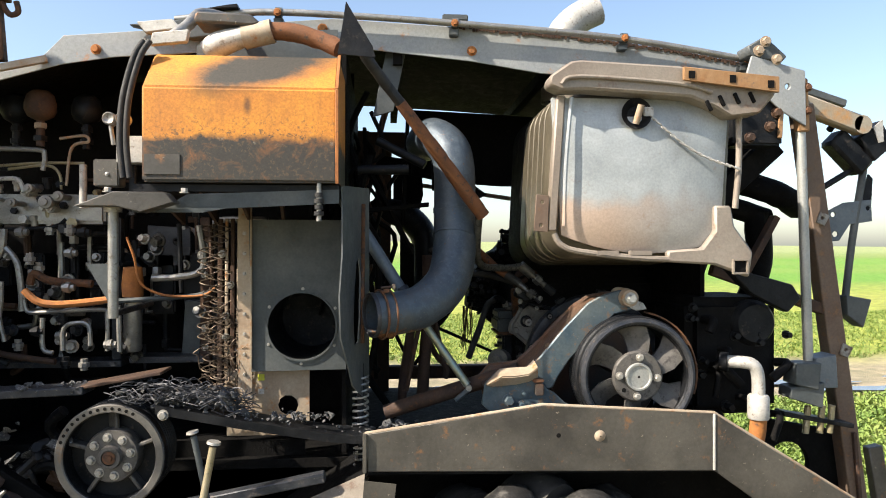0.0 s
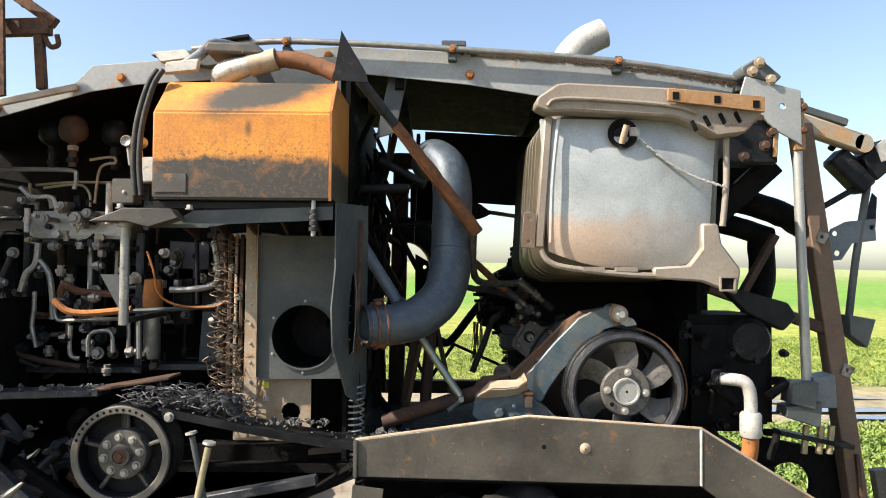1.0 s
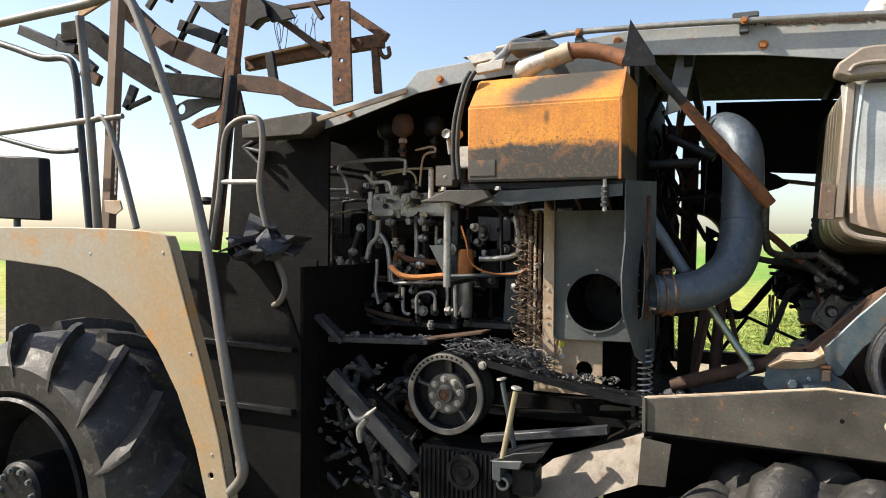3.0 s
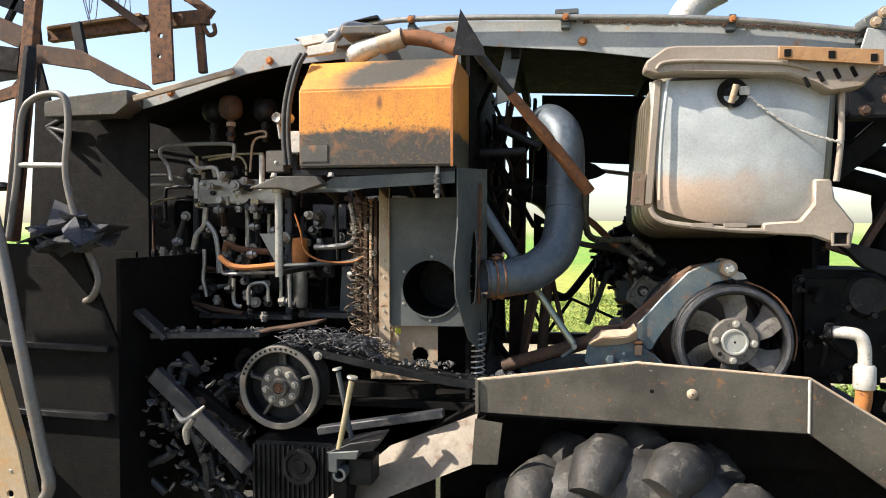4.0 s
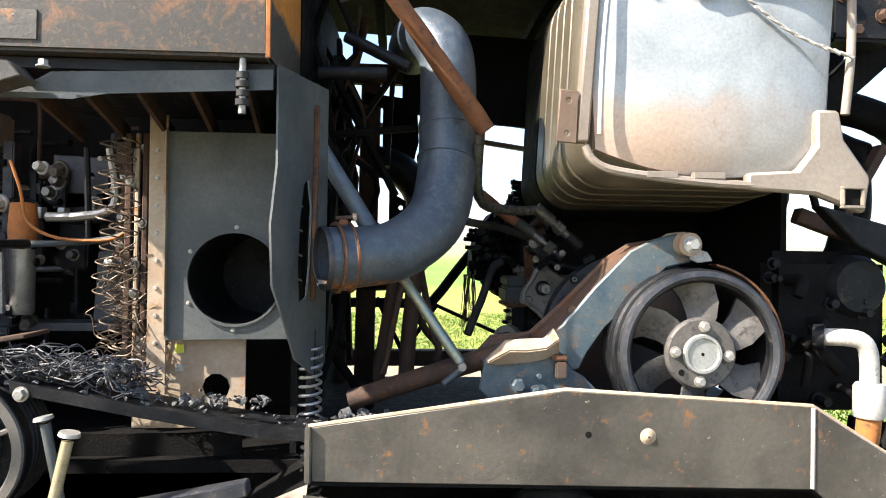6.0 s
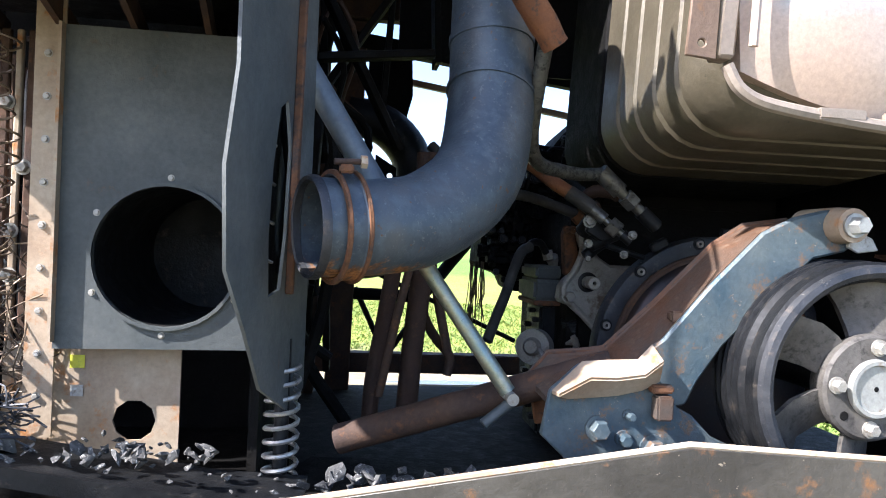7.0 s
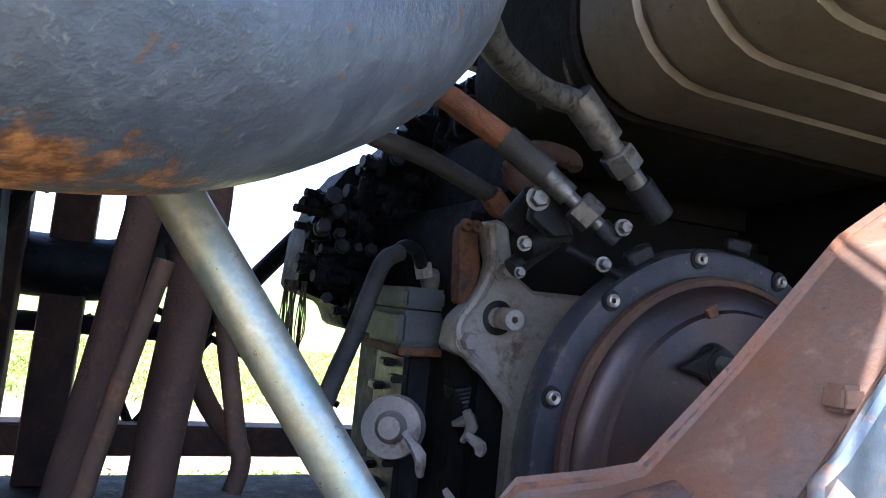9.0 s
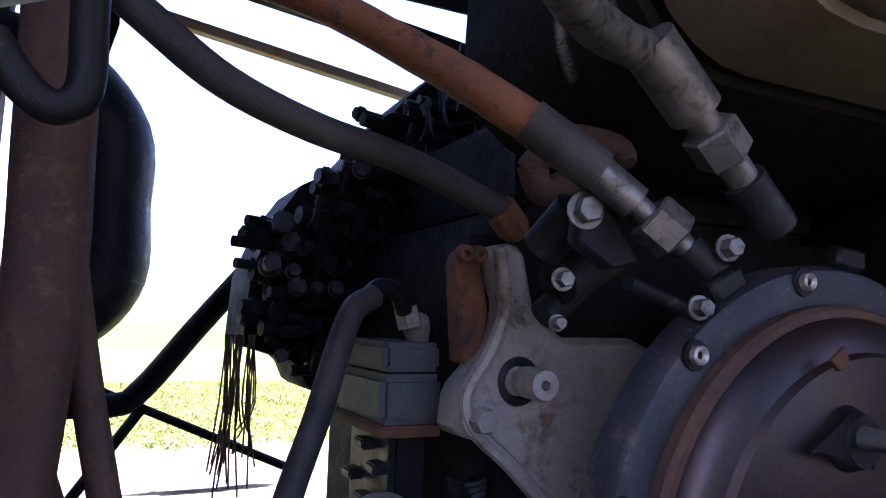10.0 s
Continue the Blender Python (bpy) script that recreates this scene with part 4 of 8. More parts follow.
# ---- fuel tank ----
def fuel_tank():
    t = thing("fuel_tank", "scorched silver-grey rounded fuel tank with pale trim", "tank", (0.72, 3.1, 1.75))
    def outline(x0, x1, z0, z1, r, n=6, slant=0.0):
        out = []
        for cx, cz, a0 in ((x1 - r, z0 + r, -90), (x1 - r, z1 - r, 0), (x0 + r, z1 - r, 90), (x0 + r, z0 + r, 180)):
            for i in range(n + 1):
                a = radians(a0 + 90 * i / n)
                x, z = cx + r * math.cos(a), cz + r * math.sin(a)
                out.append((x + slant * (z - z0), z))
        return out
    b = mesh()
    rings = []
    ys = [2.60, 2.62, 2.66, 2.70, 2.705, 2.715, 2.72, 2.80, 2.805, 2.815, 2.82, 2.90, 2.905, 2.915, 2.92, 3.0, 3.005, 3.015, 3.02, 3.12, 3.125, 3.135, 3.14, 3.3, 3.42]
    grooves = {2.705, 2.715, 2.805, 2.815, 2.905, 2.915, 3.005, 3.015, 3.125, 3.135}
    for y in ys:
        k = (0.05 if y == 2.60 else 0.025 if y == 2.62 else 0.0) + (0.006 if y in grooves else 0)
        lift = -0.085 * max(0, (y - 2.66))
        rings.append([b.verts.new((x, y, z)) for x, z in outline(0.36 + k, 1.11 - k, 1.735 + k + lift, 2.42 - k, 0.13, 6, 0.05)])
    # Rear half is split off here and coloured black to carry the shade.
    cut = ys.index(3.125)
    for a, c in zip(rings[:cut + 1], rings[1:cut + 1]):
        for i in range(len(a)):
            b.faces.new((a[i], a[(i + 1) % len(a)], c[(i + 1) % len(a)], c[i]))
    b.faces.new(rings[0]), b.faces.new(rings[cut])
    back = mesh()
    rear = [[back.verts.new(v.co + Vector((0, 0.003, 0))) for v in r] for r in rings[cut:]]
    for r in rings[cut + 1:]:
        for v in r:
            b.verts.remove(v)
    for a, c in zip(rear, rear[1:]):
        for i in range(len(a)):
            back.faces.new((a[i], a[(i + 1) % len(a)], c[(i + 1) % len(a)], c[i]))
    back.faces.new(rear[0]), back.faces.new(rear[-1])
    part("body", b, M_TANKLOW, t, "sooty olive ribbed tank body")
    part("shade_black_rear", back, M_SOOT, t, "rear half of the tank, coloured black for shade")
    # bulged front face
    b = mesh()
    n = 14
    g = []
    for i in range(n + 1):
        row = []
        for j in range(n + 1):
            u, v = i / n, j / n
            zb = 1.765 + 0.06 * (2 * u - 1) ** 2 - 0.02 * u
            x = 0.405 + u * (1.075 - 0.405) + 0.035 * (v - 0.5) * (1 - 2 * u) * -1
            z = zb + v * (2.355 - zb)
            bulge = 0.035 * (1 - (2 * u - 1) ** 4) * (1 - (2 * v - 1) ** 4)
            row.append(b.verts.new((x, 2.578 - bulge, z)))
        g.append(row)
    for i in range(n):
        for j in range(n):
            b.faces.new((g[i][j], g[i + 1][j], g[i + 1][j + 1], g[i][j + 1]))
    r = bmesh.ops.extrude_face_region(b, geom=list(b.faces))
    bmesh.ops.translate(b, vec=(0, 0.03, 0), verts=[v for v in r["geom"] if isinstance(v, bmesh.types.BMVert)])
    part("front_face", b, M_TANK, t)
    part("left_trim", plate([(0.365, 1.84), (0.40, 1.84), (0.435, 2.36), (0.40, 2.36)], 2.555, 2.60, 0.006), M_TANKTRIM, t)
    part("inner_rib", tube([(0.425, 2.545, 1.86), (0.43, 2.535, 2.1), (0.455, 2.545, 2.35)], 0.008, 8), M_TANK, t)
    part("bottom_trim", tube([(0.39, 2.565, 1.83), (0.42, 2.56, 1.785), (0.50, 2.555, 1.76), (0.75, 2.55, 1.735), (1.02, 2.555, 1.73)], 0.012, 8), M_TANKTRIM, t)
    for x in (0.55, 0.68):
        part("clip", box(x, x + 0.09, 2.54, 2.56, 1.745, 1.765, 0.003), M_TANKTRIM, t)
    br = part("side_bracket", plate([(0.31, 1.84), (0.365, 1.835), (0.37, 1.975), (0.32, 1.98)], 2.555, 2.563, 0.002, None, [(0.338, 1.862, 0.007), (0.343, 1.95, 0.007)]), M_SQUARE, t)
    part("corner_bracket", plate([(0.83, 1.72), (1.02, 1.71), (1.16, 1.66), (1.175, 1.76), (1.10, 1.86), (1.085, 1.94), (1.02, 1.94), (1.02, 1.84), (0.97, 1.775), (0.83, 1.765)], 2.54, 2.575, 0.008), M_TANKTRIM, t)
    b = mesh()
    for x0, x1, z0, z1 in ((1.085, 1.15, 1.725, 1.733), (1.085, 1.15, 1.673, 1.681), (1.085, 1.093, 1.681, 1.725), (1.142, 1.15, 1.681, 1.725)):
        box(x0, x1, 2.525, 2.54, z0, z1, 0.002, b)
    part("square_socket", b, M_TANKTRIM, t)
    # Thin black plate gives the socket its shaded inside.
    part("socket_hole", box(1.093, 1.142, 2.5365, 2.539, 1.681, 1.725), M_SOOT, t)
    part("edge_rod", tube([(1.105, 2.55, 1.93), (1.12, 2.55, 2.1), (1.12, 2.55, 2.30)], 0.012, 10), M_TANKTRIM, t)
    part("cap_beam", plate([(0.355, 2.385), (0.36, 2.42), (0.44, 2.475), (0.48, 2.48), (0.86, 2.465), (1.24, 2.39), (1.24, 2.37), (1.175, 2.29), (1.06, 2.275), (1.0, 2.31), (0.9, 2.35), (0.5, 2.37), (0.40, 2.365)], 2.49, 2.59, 0.008), M_TANKTRIM, t)
    part("cap_rib", tube([(0.40, 2.485, 2.385), (0.47, 2.483, 2.415), (0.85, 2.483, 2.395), (0.98, 2.483, 2.365)], 0.008, 8), M_TANKTRIM, t)
    # Slots are black bars that paint the dark of an opening.
    for x, z, a in ((0.98, 2.315, 0.3), (1.03, 2.335, 0.5), (1.09, 2.345, 0.5), (1.15, 2.35, 0.4)):
        part("slot", bar((x, 2.487, z - 0.02), (x - 0.02, 2.487, z + 0.02), 0.016, 0.008, 0.003, None, (0, 1, 0)), M_SOOT, t)
    f = part("filler_recess", lathe([(0.06, 0.004), (0.055, 0.0), (0.03, -0.02), (0, -0.02)], (0.705, 2.535, 2.29)), M_SOOTMET, t)
    part("filler_pin", rod((0.70, 2.53, 2.25), (0.715, 2.51, 2.32), 0.013), M_RUSTPLATE, f)
    part("filler_tab", box(0.73, 0.77, 2.525, 2.532, 2.28, 2.315, 0.003), M_ASHALU, f)
    ch = thing("chain", "pale ash-coated chain hanging across the tank face", "chain", (0.95, 2.53, 2.1))
    p0, p1 = Vector((0.755, 2.53, 2.285)), Vector((1.105, 2.53, 2.085))
    for i in range(20):
        u = i / 19
        p = p0.lerp(p1, u) + Vector((0, 0, -0.035 * math.sin(math.pi * u)))
        d = (p1 - p0).normalized()
        part("link", bar(p - d * 0.012, p + d * 0.012, 0.011 if i % 2 else 0.006, 0.006 if i % 2 else 0.011, 0.002, None, (0, 1, 0)), M_ASHALU, ch)
    rb = thing("rusty_bracket", "orange rusted slotted bracket above the tank", "bracket", (1.04, 2.47, 2.37))
    part("bar", plate([(0.86, 2.455), (0.86, 2.405), (1.235, 2.365), (1.235, 2.425)], 2.46, 2.475, 0.002), M_BEAMTAN, rb)
    # Small black plates paint the shade within the bracket slots.
    for x, z in ((0.89, 2.425), (1.05, 2.412), (1.20, 2.395)):
        part("slot", box(x - 0.012, x + 0.012, 2.457, 2.461, z - 0.014, z + 0.014), M_SOOT, rb)


fuel_tank()


# ---- air duct ----
def air_duct():
    t = thing("air_duct", "blue-grey elbowed steel air duct with rusty clamp", "duct", (-0.1, 2.7, 1.45))
    path = [(-0.30, 2.60, 1.52), (-0.20, 2.64, 1.525), (-0.10, 2.71, 1.55), (0.0, 2.80, 1.635), (0.038, 2.88, 1.77), (0.043, 2.92, 1.95), (0.043, 2.94, 2.12), (0.02, 2.98, 2.215), (-0.04, 3.08, 2.275), (-0.07, 3.3, 2.28)]
    part("tube", tube(path, [0.083, 0.083, 0.086, 0.090, 0.092, 0.089, 0.089, 0.089, 0.088, 0.086], 36, 8, None, True, 0, 0.004), M_DUCT, t)
    part("seam", tube([(0.043, 2.917, 1.93), (0.043, 2.92, 1.945)], 0.0925, 36, 0), M_DUCT, t)
    part("seam", tube([(0.040, 2.895, 1.82), (0.041, 2.898, 1.828)], 0.0945, 36, 0), M_DUCT, t)
    ax = (Vector(path[0]) - Vector(path[1])).normalized()
    part("mouth_ring", lathe([(0.078, 0.0), (0.078, 0.012), (0.084, 0.014), (0.087, 0.008), (0.087, -0.001), (0.083, -0.001)], path[0], ax), M_SMOKE, t)
    cl = part("clamp", lathe([(0.085, 0.004), (0.095, 0.006), (0.091, 0.0), (0.090, -0.026), (0.095, -0.032), (0.085, -0.030)], Vector(path[0]) - ax * 0.032, ax, 48), M_DUCT, t, "wide blued clamp band with rust-orange edges")
    for d in (0.029, 0.064):
        part("clamp_edge", lathe([(0.089, 0.004), (0.0965, 0.003), (0.0970, -0.002), (0.0945, -0.004), (0.088, -0.003)], Vector(path[0]) - ax * d, ax, 48), M_RUST, cl)
    part("clamp_lug", box(-0.262, -0.238, 2.55, 2.57, 1.608, 1.622, 0.003), M_RUST, cl)
    part("clamp_screw", rod((-0.27, 2.56, 1.626), (-0.228, 2.572, 1.629), 0.005), M_RUSTDARK, cl)
    part("screw_head", lathe([(0, 0), (0.011, 0), (0.011, 0.01), (0, 0.01)], (-0.228, 2.572, 1.629), (1, 0.2, 0), 6), M_RUSTPLATE, cl)


air_duct()


# ---- rear fender and tyre ----
def rear_fender():
    t = thing("rear_fender", "sooty bent steel rear wheel fender with rust patches", "fender", (0.35, 2.6, 0.9))
    part("top_band", plate([(-0.33, 1.085), (0.34, 1.18), (1.01, 1.137), (1.01, 0.915), (-0.32, 0.945)], 2.53, 2.54, 0.003), M_FENDER, t)
    part("rear_band", plate([(1.012, 1.137), (1.07, 1.10), (1.61, 0.77), (1.64, 0.50), (1.45, 0.60), (1.012, 0.915)], 2.527, 2.537, 0.003), M_FENDER, t)
    for p, q in (((-0.33, 1.086), (0.34, 1.181)), ((0.34, 1.181), (1.01, 1.138)), ((1.012, 1.138), (1.61, 0.772))):
        part("top_fold", rod((p[0], 2.537, p[1]), (q[0], 2.537, q[1]), 0.007, 8), M_RUSTPLATE, t)
    part("end_lip", box(-0.338, -0.322, 2.515, 2.56, 0.945, 1.088, 0.003), M_FENDER, t)
    part("rust_boss", lathe([(0.003, 0.009), (0.009, 0.008), (0.016, 0.003), (0.022, 0.0)], (0.56, 2.53, 1.06), seg=16), M_RUSTPLATE, t)
    # Black disc painted as the dark of a small hole.
    part("small_hole", lathe([(0, 0.001), (0.008, 0.001), (0.009, 0.0)], (0.40, 2.53, 1.065), seg=10), M_SOOT, t)
    part("weld", rod((1.011, 2.528, 0.92), (1.011, 2.528, 1.135), 0.006, 8), M_ASHALU, t)
    b = mesh()
    vs = [b.verts.new(p) for p in ((-1.05, 2.42, 0.50), (-0.71, 2.50, 0.79), (-0.33, 2.53, 0.94), (-0.345, 2.44, 0.745), (-0.72, 2.36, 0.60), (-1.0, 2.30, 0.42))]
    b.faces.new(vs)
    r = bmesh.ops.extrude_face_region(b, geom=list(b.faces))
    bmesh.ops.translate(b, vec=(0.0, 0.02, -0.006), verts=[v for v in r["geom"] if isinstance(v, bmesh.types.BMVert)])
    part("front_wing", b, M_WING, t, "bent tan front wing")
    part("end_flap", plate([(-0.345, 0.745), (-0.33, 0.94), (-0.215, 0.925), (-0.235, 0.75)], 2.445, 2.45), M_FENDER, t)
    arch = [(-0.9, 0.55), (-0.32, 0.94), (1.01, 0.915), (1.62, 0.52)]
    part("arch_sheet", folded(arch, 2.542, 3.25, 0.008), M_SOOT, t)
    w = thing("rear_wheel", "burnt sagging rear tyre with melted lugs", "wheel", (0.33, 2.75, GROUND))
    c, R = Vector((0.33, 2.62, 0.11)), 0.70
    part("tyre", lathe([(0.32, -0.18), (0.45, -0.22), (0.60, -0.21), (0.67, -0.15), (R, -0.05), (R, 0.05), (0.67, 0.16), (0.60, 0.22), (0.45, 0.24), (0.32, 0.18)], c, (0, -1, 0), 64), M_TYRE, w)
    rnd = random.Random(4)
    for i in range(13):
        a = 2 * math.pi * i / 13
        for s in (-1, 1):
            a2 = a + (0.24 if s > 0 else 0)
            pts = [c + Vector(((R - 0.05) * math.cos(a2 - 0.02), 0.0 * s, (R - 0.05) * math.sin(a2 - 0.02))), c + Vector(((R - 0.045) * math.cos(a2 + 0.10), s * -0.12, (R - 0.045) * math.sin(a2 + 0.10))),
                   c + Vector(((R - 0.13) * math.cos(a2 + 0.22), s * -0.22, (R - 0.13) * math.sin(a2 + 0.22)))]
            part("lug", tube(pts, [0.10, 0.118, 0.088], 20, 7, None, True, 0.012), M_TYRE, w)
    part("rim", lathe([(0.0, -0.02), (0.1, 0.0), (0.2, -0.05), (0.30, 0.1), (0.33, 0.18), (0.33, -0.18)], c), M_RUSTDARK, w)


rear_fender()


# ---- hood ----
def hood():
    t = thing("engine_hood", "grey burnt engine hood with a rusty charred edge", "hood", (-0.5, 3.0, 2.4))
    up = [(-2.50, 2.375), (-2.05, 2.47), (-1.68, 2.55), (-1.58, 2.655), (-1.30, 2.68), (-0.47, 2.755), (0.12, 2.73), (0.55, 2.705), (1.0, 2.655), (1.42, 2.59)]
    lo = [(-2.50, 2.305), (-2.05, 2.40), (-1.59, 2.535), (-1.38, 2.57), (-0.47, 2.64), (0.12, 2.585), (0.42, 2.54), (1.0, 2.50), (1.42, 2.47)]
    part("side_strip", plate(up + lo[::-1], 2.94, 2.948, 0.002), M_HOOD, t)
    b = mesh()
    n = len(up)
    def strip(rows):
        rows = [[b.verts.new(p) for p in r] for r in rows]
        for r0, r1 in zip(rows, rows[1:]):
            for i in range(len(r0) - 1):
                b.faces.new((r0[i], r0[i + 1], r1[i + 1], r1[i]))
    strip([[(x, y, z - 0.012 + h) for x, z in up] for y, h in ((2.95, 0), (3.4, 0.05), (3.9, 0.04), (4.35, -0.06))])
    r = bmesh.ops.extrude_face_region(b, geom=list(b.faces))
    bmesh.ops.translate(b, vec=(0, 0, -0.01), verts=[v for v in r["geom"] if isinstance(v, bmesh.types.BMVert)])
    part("roof_sheet", b, M_SOOT, t)
    b = mesh()
    rnd = random.Random(3)
    for i in range(90):
        x = 0.05 + i * 0.0145
        z = float(np.interp(x, [p[0] for p in up], [p[1] for p in up]))
        box(x, x + 0.012, 2.935, 2.955, z - rnd.uniform(0.002, 0.018), z + rnd.uniform(0.002, 0.007), 0, b)
    part("charred_seal", b, M_RUSTDARK, t, "crumbling charred seal along the edge")
    for x, z in ((-2.2, 2.41), (-2.0, 2.455), (-1.45, 2.60), (-0.52, 2.71), (0.12, 2.63)):
        part("bolt", hexbolt((x, 2.94, z), (0, -1, 0), 0.016, 0.014), M_RUSTORANGE, t)
    part("rear_skirt", plate([(-0.1, 2.58), (0.42, 2.56), (1.4, 2.5), (1.4, 2.30), (0.9, 2.14), (0.42, 2.14), (0.1, 2.16), (-0.1, 2.2)], 4.0, 4.01), M_SOOT, t)
    for i, x in enumerate((-0.9, -0.2, 0.5, 1.2)):
        part("cross_rib", bar((x, 2.97, 2.60), (x, 4.3, 2.58), 0.04, 0.05, 0), M_SOOT, t)
    rl = thing("hood_rail", "grey steel rail pipe clipped along the hood edge", "rail", (0.3, 2.9, 2.6))
    part("pipe", tube([(-1.12, 2.9, 2.72), (-0.78, 2.9, 2.76), (-0.4, 2.9, 2.755), (0.04, 2.9, 2.735), (0.76, 2.9, 2.69), (1.40, 2.9, 2.60)], 0.0145, 12, 4), M_STEEL, rl)
    for x, z in ((-0.70, 2.76), (0.04, 2.735), (0.78, 2.69), (1.33, 2.61)):
        c = part("clip", rod((x - 0.012, 2.9, z), (x + 0.016, 2.9, z - 0.001), 0.022), M_GREY, rl)
        part("bolt", hexbolt((x, 2.878, z - 0.005), (0, -1, 0), 0.012, 0.012), M_RUSTORANGE, c)
        part("foot", box(x - 0.02, x + 0.02, 2.90, 2.945, z - 0.05, z - 0.02, 0.003), M_GREY, rl)
    part("slotted_tab", box(-0.01, 0.10, 2.9, 2.95, 2.75, 2.775, 0.004), M_GREY, rl)
    e = thing("exhaust_stack", "pale curved exhaust pipe with a slanted end", "exhaust pipe", (0.68, 3.6, 2.6))
    b = tube([(0.66, 3.6, 2.55), (0.665, 3.6, 2.80), (0.69, 3.6, 2.91), (0.77, 3.6, 3.00), (0.88, 3.6, 3.055)], [0.085, 0.085, 0.085, 0.083, 0.08], 24, 6, None, True, 0, 0.004)
    part("pipe", b, M_ASHALU, e)


hood()


# ---- inner walls of the machine ----
def carcass():
    t = thing("machine_body", "soot-blackened inner body of the burnt harvester with added dark backing sheets", "body", (-1.0, 3.8, 0.3))
    # Assumed backing sheet, near black to keep the bay dark.
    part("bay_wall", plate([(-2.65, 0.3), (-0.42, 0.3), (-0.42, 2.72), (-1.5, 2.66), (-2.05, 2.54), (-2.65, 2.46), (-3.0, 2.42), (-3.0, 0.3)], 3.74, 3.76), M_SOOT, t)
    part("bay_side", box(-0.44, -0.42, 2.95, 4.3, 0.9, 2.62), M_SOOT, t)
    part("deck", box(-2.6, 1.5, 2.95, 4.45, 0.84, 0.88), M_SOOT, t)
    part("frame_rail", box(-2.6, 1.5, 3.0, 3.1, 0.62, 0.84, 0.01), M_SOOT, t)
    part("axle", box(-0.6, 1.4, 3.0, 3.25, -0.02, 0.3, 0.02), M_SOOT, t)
    # Added sheet that stops sky showing between tank and engine.
    part("rear_blocker", box(0.62, 1.45, 3.60, 3.62, 1.2, 2.6), M_SOOT, t)
    # Added flat black sheet for the shade behind the rear tyre.
    part("wheel_backdrop", plate([(-0.62, GROUND), (1.72, GROUND), (1.72, 0.55), (1.4, 0.9), (-0.62, 0.9)], 3.26, 3.28), M_SOOT, t)
    # Another added black sheet, giving the dark under the front fender arch.
    part("front_wheel_backdrop", plate([(-4.8, GROUND), (-2.2, GROUND), (-2.2, 1.62), (-4.8, 1.66)], 2.92, 2.94), M_SOOT, t)
    # Added sheet, hidden behind the tank, that blocks a sky gap.
    part("tank_side_blocker", box(1.15, 1.17, 2.95, 3.62, 1.45, 2.5), M_SOOT, t)
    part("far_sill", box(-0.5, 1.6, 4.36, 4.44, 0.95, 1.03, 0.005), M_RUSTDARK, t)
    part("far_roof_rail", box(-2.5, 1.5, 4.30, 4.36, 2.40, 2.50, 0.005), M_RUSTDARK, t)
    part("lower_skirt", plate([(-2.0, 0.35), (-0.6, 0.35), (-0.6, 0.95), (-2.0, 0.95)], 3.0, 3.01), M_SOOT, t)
    # Soot black here also carries the shade thrown by the fender.
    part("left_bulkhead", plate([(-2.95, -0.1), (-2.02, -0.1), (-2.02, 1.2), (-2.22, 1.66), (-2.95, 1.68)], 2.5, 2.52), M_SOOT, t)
    for z in (0.88, 1.2):
        part("ledge", bar((-2.9, 2.48, z), (-2.05, 2.48, z - 0.02), 0.04, 0.03, 0.004), M_SOOTMET, t)
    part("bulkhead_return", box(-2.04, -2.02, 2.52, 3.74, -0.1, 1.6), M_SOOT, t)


carcass()


